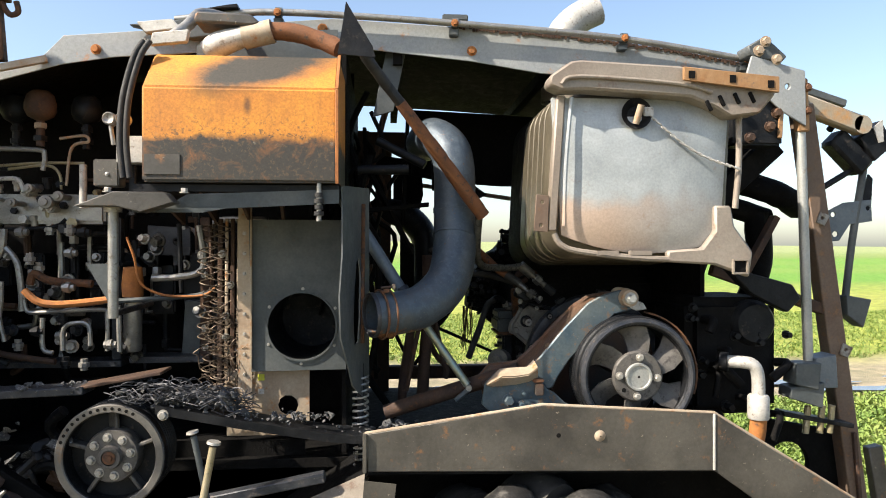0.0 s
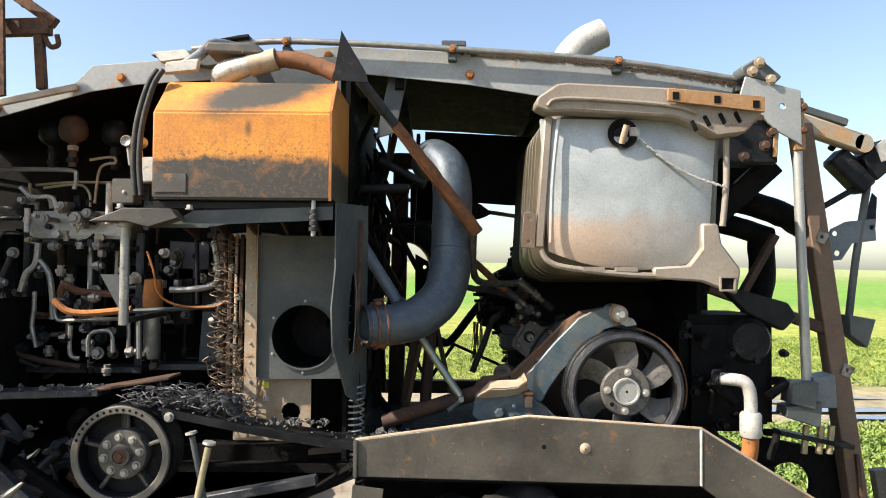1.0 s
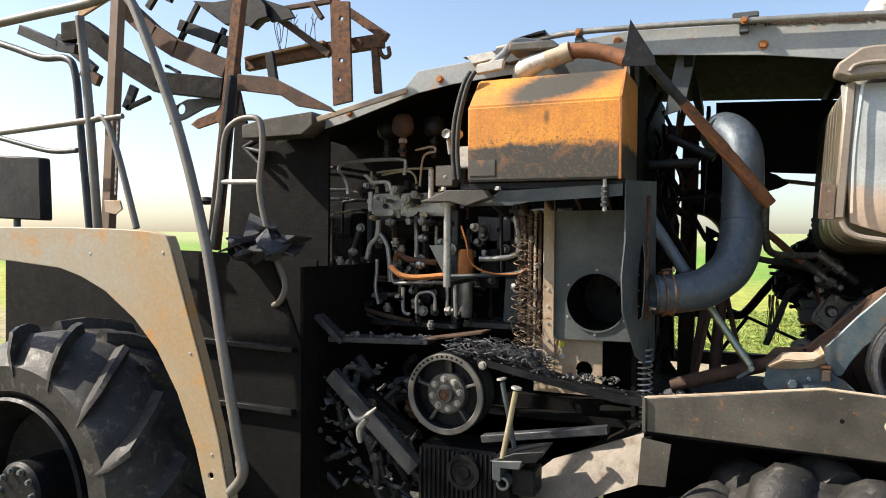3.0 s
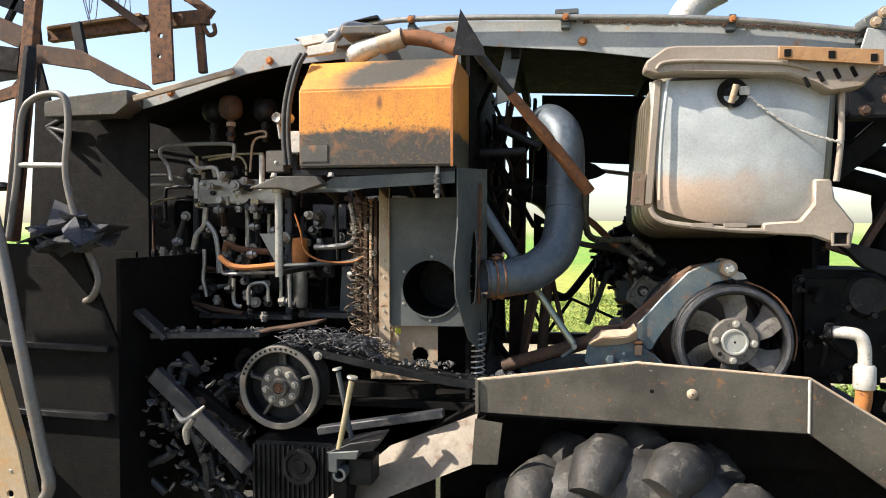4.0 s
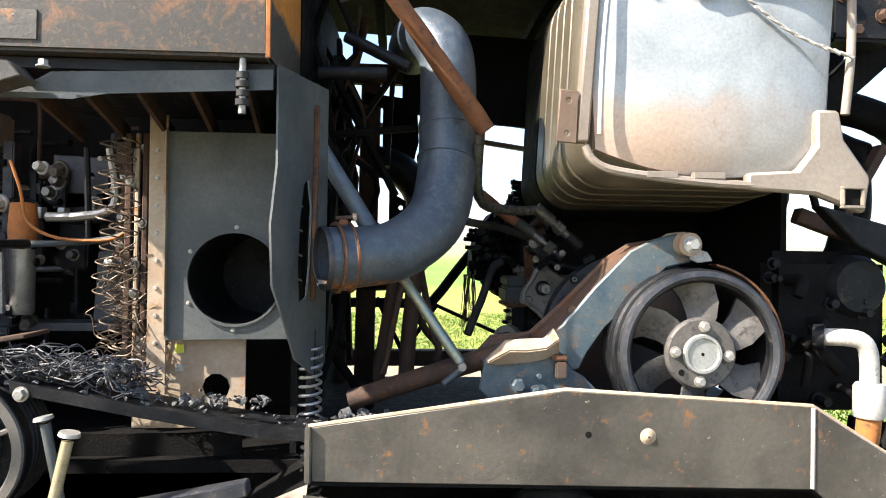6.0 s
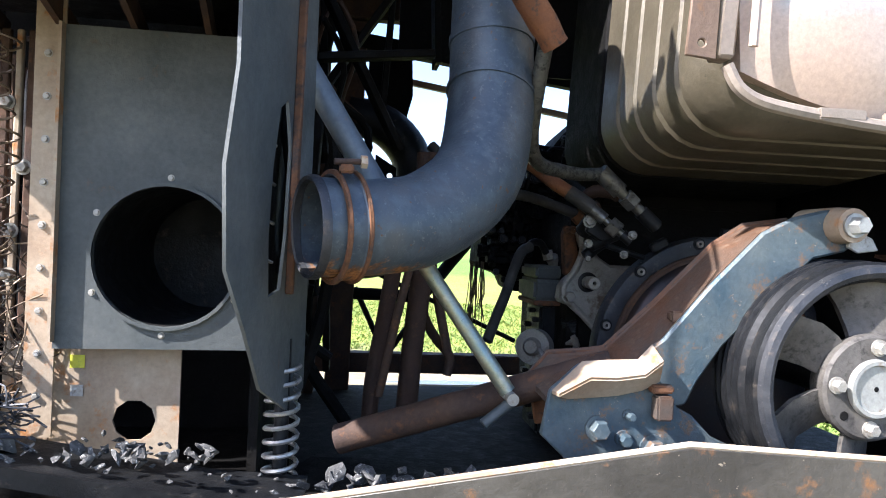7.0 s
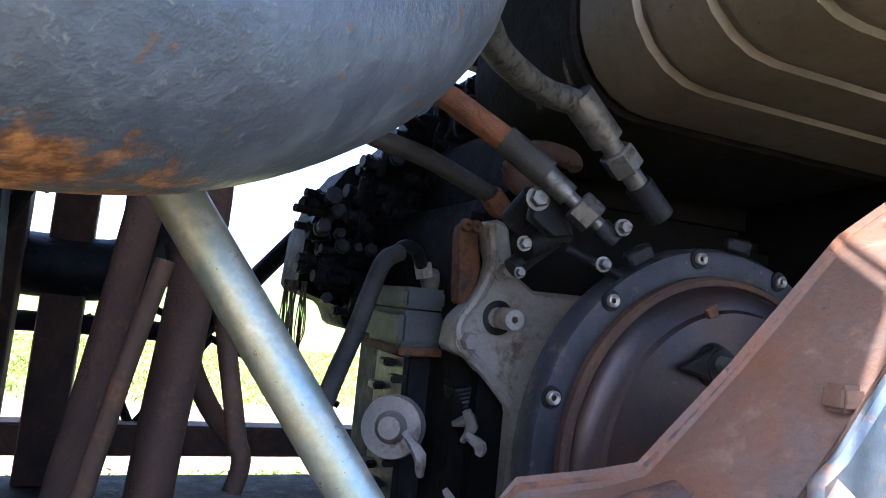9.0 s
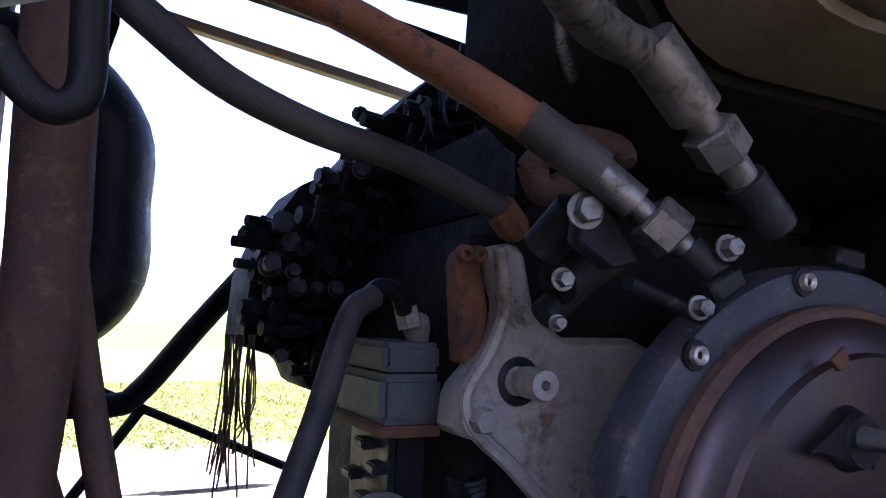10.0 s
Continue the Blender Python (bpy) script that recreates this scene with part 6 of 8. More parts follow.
# ---- rear corner ----
def rear_corner():
    t = thing("rear_post", "galvanised round post with bent tan clamp", "post", (1.58, 2.84, 0.5))
    part("tube", rod((1.545, 2.84, 2.50), (1.59, 2.84, 1.20), 0.021, 16), M_GALV, t)
    part("tan_clamp", bar((1.545, 2.835, 2.51), (1.555, 2.835, 2.28), 0.05, 0.05, 0.006, None, (0, 1, 0)), M_BEAMTAN, t)
    for z in (2.47, 2.37):
        part("bolt", hexbolt((1.565, 2.808, z), (0, -1, 0), 0.014, 0.012), M_RUST, t)
    q = thing("square_post", "rust-brown square steel corner post leaning outward", "post", (1.9, 2.95, GROUND))
    part("tube", bar((1.62, 2.95, 2.42), (1.90, 2.95, 0.45), 0.085, 0.075, 0.005, None, (0, 1, 0)), M_SQUARE, q)
    part("lower_tube", bar((1.90, 2.95, 0.48), (1.93, 2.95, GROUND), 0.07, 0.06, 0.005, None, (0, 1, 0)), M_RUSTDARK, q)
    part("strip", bar((1.84, 2.90, 0.95), (1.885, 2.90, 0.45), 0.016, 0.02, 0.002, None, (0, 1, 0)), M_RUSTDARK, q)
    for z, x in ((1.91, 1.69), (1.32, 1.80)):
        c = part("clip", plate([(x - 0.03, z - 0.02), (x + 0.01, z - 0.035), (x + 0.035, z + 0.01), (x - 0.01, z + 0.03)], 2.895, 2.905, 0.002, None, [(x, z, 0.009)]), M_ALU, q)
    # hood end brackets
    e = thing("hood_end_bracket", "grey steel hood end bracket with rusty bolts", "bracket", (1.5, 2.85, 2.4))
    part("plate", plate([(1.31, 2.60), (1.55, 2.54), (1.555, 2.30), (1.45, 2.36), (1.28, 2.50)], 2.80, 2.812, 0.003, None, [(1.47, 2.47, 0.012)]), M_HOOD, e)
    part("clamp", plate([(1.29, 2.64), (1.36, 2.68), (1.40, 2.66), (1.47, 2.60), (1.44, 2.57), (1.30, 2.60)], 2.80, 2.90, 0.006), M_GREY, e)
    for x, z in ((1.34, 2.62), (1.42, 2.585), (1.37, 2.66)):
        part("bolt", hexbolt((x, 2.80, z), (0, -1, 0), 0.018, 0.016), M_RUSTPLATE, e)
    part("arm_tube", bar((1.56, 2.95, 2.45), (1.90, 2.95, 2.335), 0.06, 0.085, 0.01), M_FRONTF, e)
    part("arm_end", lathe([(0, 0.03), (0.042, 0.03), (0.042, -0.03), (0, -0.03)], (1.90, 2.95, 2.335)), M_FRONTF, e)
    part("upper_arm", bar((1.60, 3.0, 2.52), (1.86, 3.0, 2.44), 0.05, 0.035, 0.005), M_GREY, e)
    m = thing("hinge_block", "charred bracket block with bolts under the hood", "bracket", (1.36, 2.9, 2.2))
    part("block", box(1.24, 1.46, 2.82, 2.95, 2.22, 2.45, 0.01), M_SOOTMET, m)
    for x, z in ((1.27, 2.36), (1.37, 2.42), (1.40, 2.30), (1.31, 2.25), (1.43, 2.36)):
        part("bolt", hexbolt((x, 2.82, z), (0, -1, 0), 0.018, 0.02), M_RUSTDARK, m)
    part("rust_strap", bar((1.45, 2.81, 2.42), (1.44, 2.81, 2.25), 0.02, 0.01, 0.002, None, (0, 1, 0)), M_BEAMTAN, m)
    part("diagonal", bar((1.52, 3.0, 2.25), (1.22, 3.0, 1.98), 0.07, 0.10, 0.004), M_SOOT, m)
    part("side_sheet", plate([(1.16, 2.45), (1.54, 2.40), (1.52, 2.25), (1.24, 2.02), (1.13, 2.02)], 3.2, 3.21), M_SOOT, m)
    # lamps
    l = thing("rear_work_lamp", "burnt work lamps on a bent bracket rod", "lamp", (1.9, 3.0, 1.5))
    part("lamp_housing", bar((1.80, 3.0, 2.29), (1.95, 3.0, 2.14), 0.10, 0.10, 0.015, None, (0, 1, 0)), M_SOOTMET, l)
    part("lamp_hood", plate([(1.90, 2.28), (2.0, 2.36), (2.08, 2.235), (2.03, 2.22), (1.97, 2.17)], 2.94, 3.06, 0.006), M_SOOTMET, l)
    part("lamp_face", plate([(1.955, 2.325), (2.0, 2.36), (2.005, 2.26), (1.985, 2.255)], 2.93, 2.938), M_ASHALU, l)
    part("rod", tube([(1.975, 3.0, 2.26), (1.95, 3.0, 2.10), (1.90, 3.0, 1.8), (1.865, 3.0, 1.52)], 0.017, 10, 3), M_GREY, l)
    part("cross_rod", rod((1.92, 3.0, 2.15), (1.70, 2.97, 2.03), 0.014), M_SOOTMET, l)
    part("hook", tube([(1.79, 3.0, 2.32), (1.84, 3.0, 2.37), (1.90, 3.0, 2.34)], 0.016, 8, 4), M_SOOT, l)
    part("plate", plate([(1.73, 1.80), (1.78, 1.95), (1.85, 1.985), (1.985, 2.0), (1.99, 1.90), (1.88, 1.885), (1.83, 1.81)], 2.985, 2.995, 0.002, None, [(1.80, 1.93, 0.012), (1.97, 1.96, 0.012), (1.81, 1.84, 0.014)]), M_BLUEGREY, l, "blue-grey slotted lamp plate")
    part("side_tab", plate([(1.94, 1.93), (1.99, 2.12), (2.01, 2.10), (2.0, 1.93)], 3.01, 3.02), M_SOOTMET, l)
    part("lower_box", plate([(1.85, 1.47), (1.85, 1.56), (1.97, 1.54), (1.93, 1.41)], 2.96, 3.04, 0.004), M_GREY, l)
    # lower gear
    g = thing("rear_gearbox", "charred hydraulic gearbox behind the drive pulley", "gearbox", (1.3, 2.95, 0.95))
    part("housing", box(1.05, 1.46, 2.85, 3.3, 1.05, 1.56, 0.04), M_SOOT, g)
    part("end_cover", lathe([(0, 0.03), (0.08, 0.03), (0.1, 0.0), (0.1, -0.04)], (1.34, 2.85, 1.45)), M_SOOTMET, g)
    rnd = random.Random(12)
    for i in range(16):
        x, z = rnd.uniform(1.04, 1.5), rnd.uniform(1.08, 1.56)
        part("bolt", hexbolt((x, 2.85, z), (0, -1, 0), rnd.uniform(0.010, 0.02), rnd.uniform(0.02, 0.05)), M_SOOTMET, g)
    for i in range(8):
        x, z = rnd.uniform(1.05, 1.45), rnd.uniform(1.05, 1.5)
        part("stub", tube([(x, 2.86, z), (x + 0.02, 2.80, z), (x + rnd.uniform(-0.06, 0.1), 2.79, z - rnd.uniform(0.03, 0.12))], rnd.uniform(0.012, 0.022), 10, 4), M_SOOT, g)
    part("lower_arm", bar((1.2, 2.95, 1.68), (1.72, 2.95, 1.50), 0.05, 0.05, 0.005), M_RUSTDARK, g)
    part("cross_link", bar((1.53, 3.0, 1.92), (1.36, 3.0, 1.62), 0.05, 0.03, 0.003), M_RUSTDARK, g)
    part("bracket", plate([(1.18, 1.70), (1.48, 1.62), (1.52, 1.56), (1.46, 1.5), (1.3, 1.58)], 2.78, 2.84, 0.005), M_SOOTMET, g)
    for pts, r in (([(1.2, 3.2, 2.12), (1.4, 3.15, 2.10), (1.6, 3.1, 2.03), (1.75, 3.2, 1.98)], 0.06), ([(1.2, 3.25, 2.02), (1.4, 3.2, 1.98), (1.6, 3.2, 1.92)], 0.05), ([(1.16, 2.9, 2.2), (1.19, 2.9, 1.9), (1.24, 2.9, 1.7)], 0.012), ([(1.25, 3.3, 1.95), (1.3, 3.3, 1.8), (1.25, 3.3, 1.65)], 0.07), ([(1.55, 3.2, 1.95), (1.56, 3.2, 1.7), (1.50, 3.2, 1.5)], 0.06)):
        part("charred_hose", tube(pts, r, 12, 5, None, True, r * 0.1), M_SOOT, g)
    w = thing("elbow_pipe", "pale steel elbow pipe on a rust-orange hose", "pipe", (1.27, 2.68, 0.9))
    part("elbow", tube([(1.16, 2.76, 1.30), (1.21, 2.70, 1.305), (1.25, 2.68, 1.295), (1.27, 2.68, 1.25), (1.272, 2.68, 1.17)], 0.026, 14, 5), M_ASHALU, w)
    part("nut", lathe([(0, 0), (0.04, 0), (0.043, 0.01), (0.043, 0.09), (0.036, 0.1), (0, 0.1)], (1.272, 2.68, 1.075), (0, 0, 1), 20), M_ASHALU, w)
    part("flange", lathe([(0, 0.03), (0.04, 0.03), (0.04, 0)], (1.15, 2.76, 1.30), (0.8, -0.6, 0), 14), M_SOOTMET, w)
    part("hose", tube([(1.272, 2.68, 1.08), (1.27, 2.69, 1.0), (1.24, 2.71, 0.85)], 0.033, 14, 4), M_RUSTORANGE, w)
    bx = thing("valve_box", "grey steel valve boxes with protruding bolts", "box", (1.58, 2.85, 1.0))
    part("upper_box", plate([(1.49, 1.285), (1.60, 1.285), (1.585, 1.17), (1.48, 1.195)], 2.76, 2.86, 0.004), M_GREY, bx)
    part("side_box", plate([(1.60, 1.30), (1.69, 1.315), (1.70, 1.17), (1.59, 1.17)], 2.80, 2.9, 0.004), M_BLUEGREY, bx)
    part("lower_box", plate([(1.47, 1.18), (1.62, 1.20), (1.61, 1.09), (1.465, 1.135)], 2.77, 2.87, 0.004), M_GREY, bx)
    part("shelf", bar((1.46, 2.85, 1.06), (1.78, 2.85, 1.0), 0.08, 0.02, 0.003), M_SOOTMET, bx)
    for x in (1.58, 1.645, 1.69):
        part("stud", rod((x, 2.83, 1.09), (x - 0.012, 2.83, 0.97), 0.014), M_BRASS, bx)
    ft = thing("rear_frame_foot", "charred steel rear frame foot and debris", "frame", (1.7, 3.0, GROUND))
    part("plate", plate([(1.45, 1.0), (1.88, 0.92), (1.98, 0.55), (1.9, 0.2), (1.55, 0.5), (1.42, 0.7)], 3.02, 3.05, 0.005, None, [(1.6, 0.78, 0.10)]), M_SOOT, ft)
    part("brace", bar((2.0, 3.0, 0.86), (2.06, 3.0, 0.5), 0.07, 0.05, 0.005, None, (0, 1, 0)), M_FENDER, ft)
    part("leg", bar((1.75, 3.05, 0.5), (1.75, 3.05, GROUND), 0.2, 0.1, 0.01, None, (0, 1, 0)), M_SOOT, ft)
    b = clump(240, (1.5, 2.6, GROUND), (3.1, 4.6, GROUND + 0.16), 0.05, 31)
    clump(90, (1.95, 3.0, GROUND), (2.6, 3.7, GROUND + 0.5), 0.055, 32, b)
    single("ash_heap", b, M_SOOT, "black heap of burnt debris on the ground", "debris", kind="stuff")


rear_corner()


# ---- front wheel, fender and steps ----
def front_end():
    t = thing("front_fender", "grey and tan scorched front wheel fender with rust stains", "fender", (-2.6, 2.2, 0.4))
    outer = [(-4.092, 1.789), (-3.290, 1.792), (-2.931, 1.791), (-2.597, 1.784), (-2.392, 1.774), (-2.285, 1.755), (-2.262, 1.707), (-2.169, 1.435), (-2.092, 1.213), (-1.997, 0.905), (-1.945, 0.669), (-1.905, 0.434)]
    inner = [(-2.004, 0.419), (-2.065, 0.655), (-2.122, 0.853), (-2.220, 1.069), (-2.336, 1.250), (-2.468, 1.380), (-2.646, 1.500), (-2.798, 1.562), (-2.934, 1.598), (-3.293, 1.627), (-4.096, 1.617)]
    part("side_sheet", plate(outer + inner, 1.85, 1.86, 0.003, None, [(*(-2.033, 0.734), 0.013)]), M_FRONTF, t)
    part("top_sheet", folded([(x, z - 0.003) for x, z in outer], 1.862, 1.91, 0.006), M_FRONTF, t)
    for x, z in ((-2.301, 1.678), (-2.736, 1.667), (-2.147, 1.246), (-2.029, 0.822)):
        part("rivet", lathe([(0, 0.004), (0.006, 0.003), (0.008, 0)], (x, 1.85, z), seg=10), M_BOLT, t)
    w = thing("front_wheel", "large burnt front tyre with tall lugs on a grey rim", "wheel", (-3.72, 2.6, GROUND))
    c, R = Vector((-3.72, 2.55, 0.30)), 0.88
    part("tyre", lathe([(0.52, 0.30), (0.58, 0.36), (0.72, 0.37), (0.82, 0.30), (R, 0.15), (R, -0.2), (0.82, -0.3), (0.55, -0.3)], c, (0, -1, 0), 72), M_TYRE, w)
    for i in range(15):
        for s in (-1, 1):
            a = 2 * math.pi * (i + (0.5 if s > 0 else 0)) / 15
            def P(r, da, y):
                return c + Vector((r * math.cos(a - da), y, r * math.sin(a - da)))
            spine = [(R - 0.02, R + 0.055, -0.02, 0.0, 0.050), (R - 0.02, R + 0.065, 0.07, -0.12, 0.046), (R - 0.06, R + 0.050, 0.16, -0.24, 0.042), (0.78, 0.905, 0.24, -0.335, 0.036), (0.70, 0.80, 0.29, -0.385, 0.026), (0.645, 0.665, 0.31, -0.372, 0.010)]
            b = mesh()
            rows = []
            for r0, r1, da, y, hw in spine:
                dv = Vector((-math.sin(a - da), 0, math.cos(a - da))) * hw
                lo, hi = P(r0, da, y * 0.9 * s), P(r1, da + 0.02, y * s)
                rows.append([b.verts.new(q) for q in (lo + dv * 1.5, lo.lerp(hi, 0.5) + dv, hi + dv * 0.55, hi - dv * 0.35, lo.lerp(hi, 0.5) - dv * 0.8, lo - dv * 1.2)])
            for r0, r1 in zip(rows, rows[1:]):
                for k in range(5):
                    b.faces.new((r0[k], r0[k + 1], r1[k + 1], r1[k]))
            b.faces.new(rows[0]), b.faces.new(rows[-1])
            part("lug", b, M_TYRE, w)
    part("rim", lathe([(0.53, 0.30), (0.545, 0.37), (0.53, 0.385), (0.515, 0.37), (0.50, 0.30), (0.44, 0.22), (0.42, 0.1), (0.30, 0.06), (0.0, 0.06)], c, (0, -1, 0), 64), M_SOOTMET, w)
    hub = part("hub", lathe([(0, 0.34), (0.15, 0.34), (0.17, 0.32), (0.17, 0.06)], c), M_SOOTMET, w)
    for i in range(10):
        a = math.pi * 2 * i / 10
        part("bolt", hexbolt((c[0] + 0.13 * math.cos(a), c[1] - 0.34, c[2] + 0.13 * math.sin(a)), (0, -1, 0), 0.015, 0.02), M_GREY, hub)
    w.scale = (0.926, 0.926, 0.926)
    w.location = (-3.43, 2.36, -0.334)
    p = thing("ladder_pole", "tall grey bent steel ladder pole", "rail", (-2.06, 2.0, 0.5))
    part("tube", tube([(-4.10, 1.85, 2.76), (-3.227, 1.85, 2.803), (-2.779, 1.85, 2.821), (-2.583, 1.85, 2.844), (-2.503, 1.85, 2.810), (-2.421, 1.85, 2.669), (-2.225, 1.85, 2.233), (-2.058, 1.83, 1.758), (-1.923, 1.78, 1.326), (-1.837, 1.78, 0.926), (-1.811, 1.78, 0.794), (-1.874, 1.78, 0.707)], 0.022, 14, 7), M_RAIL, p)
    part("foot", rod((-1.819, 1.780, 0.793), (-2.329, 2.400, 0.606), 0.018), M_RAIL, p)
    h = thing("hand_rail", "dark bent tube hand rail with a cross rung", "rail", (-2.0, 2.06, 1.4))
    part("tube", tube([(-2.573, 2.480, 1.698), (-2.523, 2.480, 1.992), (-2.493, 2.480, 2.268), (-2.432, 2.480, 2.352), (-2.327, 2.480, 2.375), (-2.262, 2.480, 2.343), (-2.250, 2.480, 2.214), (-2.265, 2.480, 1.986), (-2.195, 2.480, 1.729), (-2.106, 2.480, 1.531), (-2.130, 2.480, 1.431), (-2.209, 2.520, 1.396)], 0.0165, 12, 6), M_RAIL, h)
    part("rung", rod((-2.512, 2.480, 2.044), (-2.271, 2.480, 2.038), 0.013), M_ASHALU, h)
    g = thing("platform_rail", "bent grey tube railing of the cab platform", "rail", (-3.2, 2.0, 1.7))
    part("post", tube([(-2.984, 2.0, 2.83), (-2.920, 2.0, 2.381), (-2.860, 2.0, 1.787)], 0.022, 12, 4), M_RAIL, g)
    part("hoop", tube([(-3.90, 2.10, 2.86), (-3.577, 2.10, 2.756), (-3.375, 2.10, 2.689), (-3.197, 2.10, 2.668), (-3.132, 2.10, 2.583), (-3.096, 2.10, 2.315), (-3.031, 2.10, 1.788)], 0.019, 12, 6), M_SMOKE, g)
    part("mid_rail", tube([(-3.80, 2.0, 2.28), (-3.416, 2.0, 2.295), (-3.121, 2.0, 2.308), (-2.892, 2.0, 2.318), (-2.814, 2.0, 2.314), (-2.735, 2.0, 2.158), (-2.609, 2.0, 1.789)], 0.016, 12, 6), M_RAIL, g)
    part("mid_stub", rod((-2.83, 2.0, 2.317), (-2.70, 2.0, 2.325), 0.013), M_RAIL, g)
    part("lower_rail", tube([(-3.95, 2.2, 2.33), (-3.697, 2.20, 2.268), (-3.432, 2.20, 2.211), (-3.237, 2.20, 2.208)], 0.014, 10, 4), M_SMOKE, g)
    part("lug", plate([(-2.822, 1.925), (-2.719, 1.923), (-2.703, 1.881), (-2.744, 1.855), (-2.813, 1.866)], 2.0, 2.01, 0.002, None), M_RUSTPLATE, g)
    b = mesh()
    for i in range(22):
        p0 = Vector((-2.731, 2.000, 2.305)).lerp(Vector((-2.746, 2.000, 1.952)), i / 22)
        bar(p0, p0 + Vector((0, 0, -0.018)), 0.010 if i % 2 else 0.004, 0.004 if i % 2 else 0.010, 0.001, b, (0, 1, 0))
    single("safety_chain", b, M_STEEL, "thin steel safety chain hanging from the rail", "chain")
    mm = thing("mirror_box", "dark flat mirror housing on the cab platform", "mirror", (-3.95, 2.4, 1.84))
    part("housing", plate([(-4.3, 2.25), (-3.76, 2.21), (-3.74, 1.84), (-4.3, 1.86)], 2.38, 2.46, 0.01), M_SOOTMET, mm)
    part("arm", rod((-4.0, 2.42, 1.88), (-4.0, 2.42, 1.70), 0.02), M_GREY, mm)
    d = clump(16, (-2.42, 2.36, 1.66), (-2.08, 2.6, 1.74), 0.05, 77)
    b = mesh()
    rnd = random.Random(9)
    for k in range(9):
        x = -2.44 + k * 0.042
        vs = [b.verts.new((x + rnd.uniform(-0.05, 0.05) + u * 0.11, 2.38 + v * 0.13 + rnd.uniform(-0.02, 0.02), 1.66 + rnd.uniform(0.0, 0.13) * (1.0 + (0.9 if 2 < k < 6 else 0)))) for u, v in ((0, 0), (1, 0), (1, 1), (0, 1))]
        b.faces.new(vs)
    r = bmesh.ops.extrude_face_region(b, geom=list(b.faces))
    bmesh.ops.translate(b, vec=(0.0, 0.004, -0.008), verts=[v for v in r["geom"] if isinstance(v, bmesh.types.BMVert)])
    merge(d, b)
    single("crumpled_foil", d, M_SMOKE, "crumpled grey sheet scraps on the step ledge", "debris", kind="stuff", smooth=False)


front_end()


def cab_frame():
    t = thing("cab_frame", "rusted bare frame of the burnt-out cab", "cab frame", (-2.9, 3.2, 1.6))
    def beam(p0, p1, w, h, m=M_RUSTDARK, name="beam"):
        part(name, bar(p0, p1, w, h, 0.003, None, (0, 1, 0)), m, t)
    def chain(pts, w, h, m=M_RUSTDARK, name="beam"):
        for a, c in zip(pts, pts[1:]):
            beam(a, Vector(c) + (Vector(c) - Vector(a)).normalized() * h * 0.25, w, h, m, name)
    beam((-2.455, 2.600, 3.34), (-2.665, 2.600, 1.681), 0.065, 0.05, M_RUST, "corner_post")
    beam((-2.514, 2.570, 2.624), (-2.650, 2.570, 1.697), 0.03, 0.06, M_SOOTMET, "corner_post")
    part("corner_plate", plate([(-2.353, 3.236), (-2.213, 3.220), (-2.188, 2.60), (-2.326, 2.58)], 3.29, 3.31, 0.003, None, [(-2.27, 3.12, 0.014), (-2.27, 2.86, 0.014), (-2.28, 2.74, 0.011)]), M_RUST, t)
    beam((-2.088, 3.400, 2.97), (-2.063, 3.400, 2.66), 0.045, 0.04, M_RUST, "small_post")
    chain([(-3.072, 3.40, 2.926), (-2.427, 3.40, 2.970), (-2.040, 3.40, 2.985)], 0.085, 0.05, M_RUST)
    beam((-3.05, 3.36, 2.955), (-2.43, 3.36, 3.005), 0.02, 0.04, M_BEAMTAN)
    beam((-2.726, 3.40, 3.507), (-2.003, 3.40, 3.002), 0.055, 0.045, M_RUST)
    for u in (0.12, 0.3, 0.48, 0.66, 0.84):
        p = Vector((-2.726, 3.40, 3.507)).lerp(Vector((-2.003, 3.40, 3.002)), u)
        beam(p, p + Vector((-0.06, 0, 0.012)), 0.018, 0.02, M_SOOTMET, "rail_tab")
    beam((-2.821, 3.30, 3.233), (-2.355, 3.30, 2.903), 0.045, 0.03)
    chain([(-2.80, 3.30, 3.232), (-2.479, 3.30, 3.236), (-2.355, 3.30, 3.240)], 0.03, 0.03, M_RUSTDARK)
    beam((-2.479, 3.28, 3.24), (-2.40, 3.28, 3.13), 0.03, 0.03, M_RUSTDARK)
    beam((-3.049, 2.300, 3.12), (-3.123, 2.300, 1.78), 0.06, 0.05, M_SQUARE, "corner_post")
    chain([(-4.169, 3.00, 3.427), (-3.964, 3.00, 3.483), (-3.505, 3.00, 3.50)], 0.06, 0.06, M_RUST)
    part("roof_corner", plate([(-4.053, 3.367), (-3.847, 3.433), (-3.683, 3.408), (-3.802, 3.289), (-3.989, 3.225), (-4.057, 3.202)], 2.89, 2.91, 0.003), M_BEAMTAN, t, "pale rusted roof corner plate")
    chain([(-4.301, 3.00, 3.159), (-4.125, 3.00, 3.16), (-3.810, 3.00, 2.951), (-3.449, 3.00, 2.752), (-2.937, 3.00, 2.670)], 0.13, 0.08, M_SOOT)
    chain([(-3.93, 3.10, 3.38), (-3.594, 3.10, 3.106), (-3.399, 3.10, 2.99), (-2.999, 3.10, 2.825)], 0.12, 0.06, M_RUSTDARK)
    chain([(-4.749, 3.00, 3.230), (-4.370, 3.00, 3.076), (-4.2, 3.00, 3.04)], 0.07, 0.05, M_SOOTMET)
    beam((-4.629, 3.20, 3.220), (-4.246, 3.20, 2.945), 0.06, 0.04, M_SOOTMET)
    beam((-4.375, 3.20, 2.955), (-4.207, 3.20, 2.862), 0.08, 0.04)
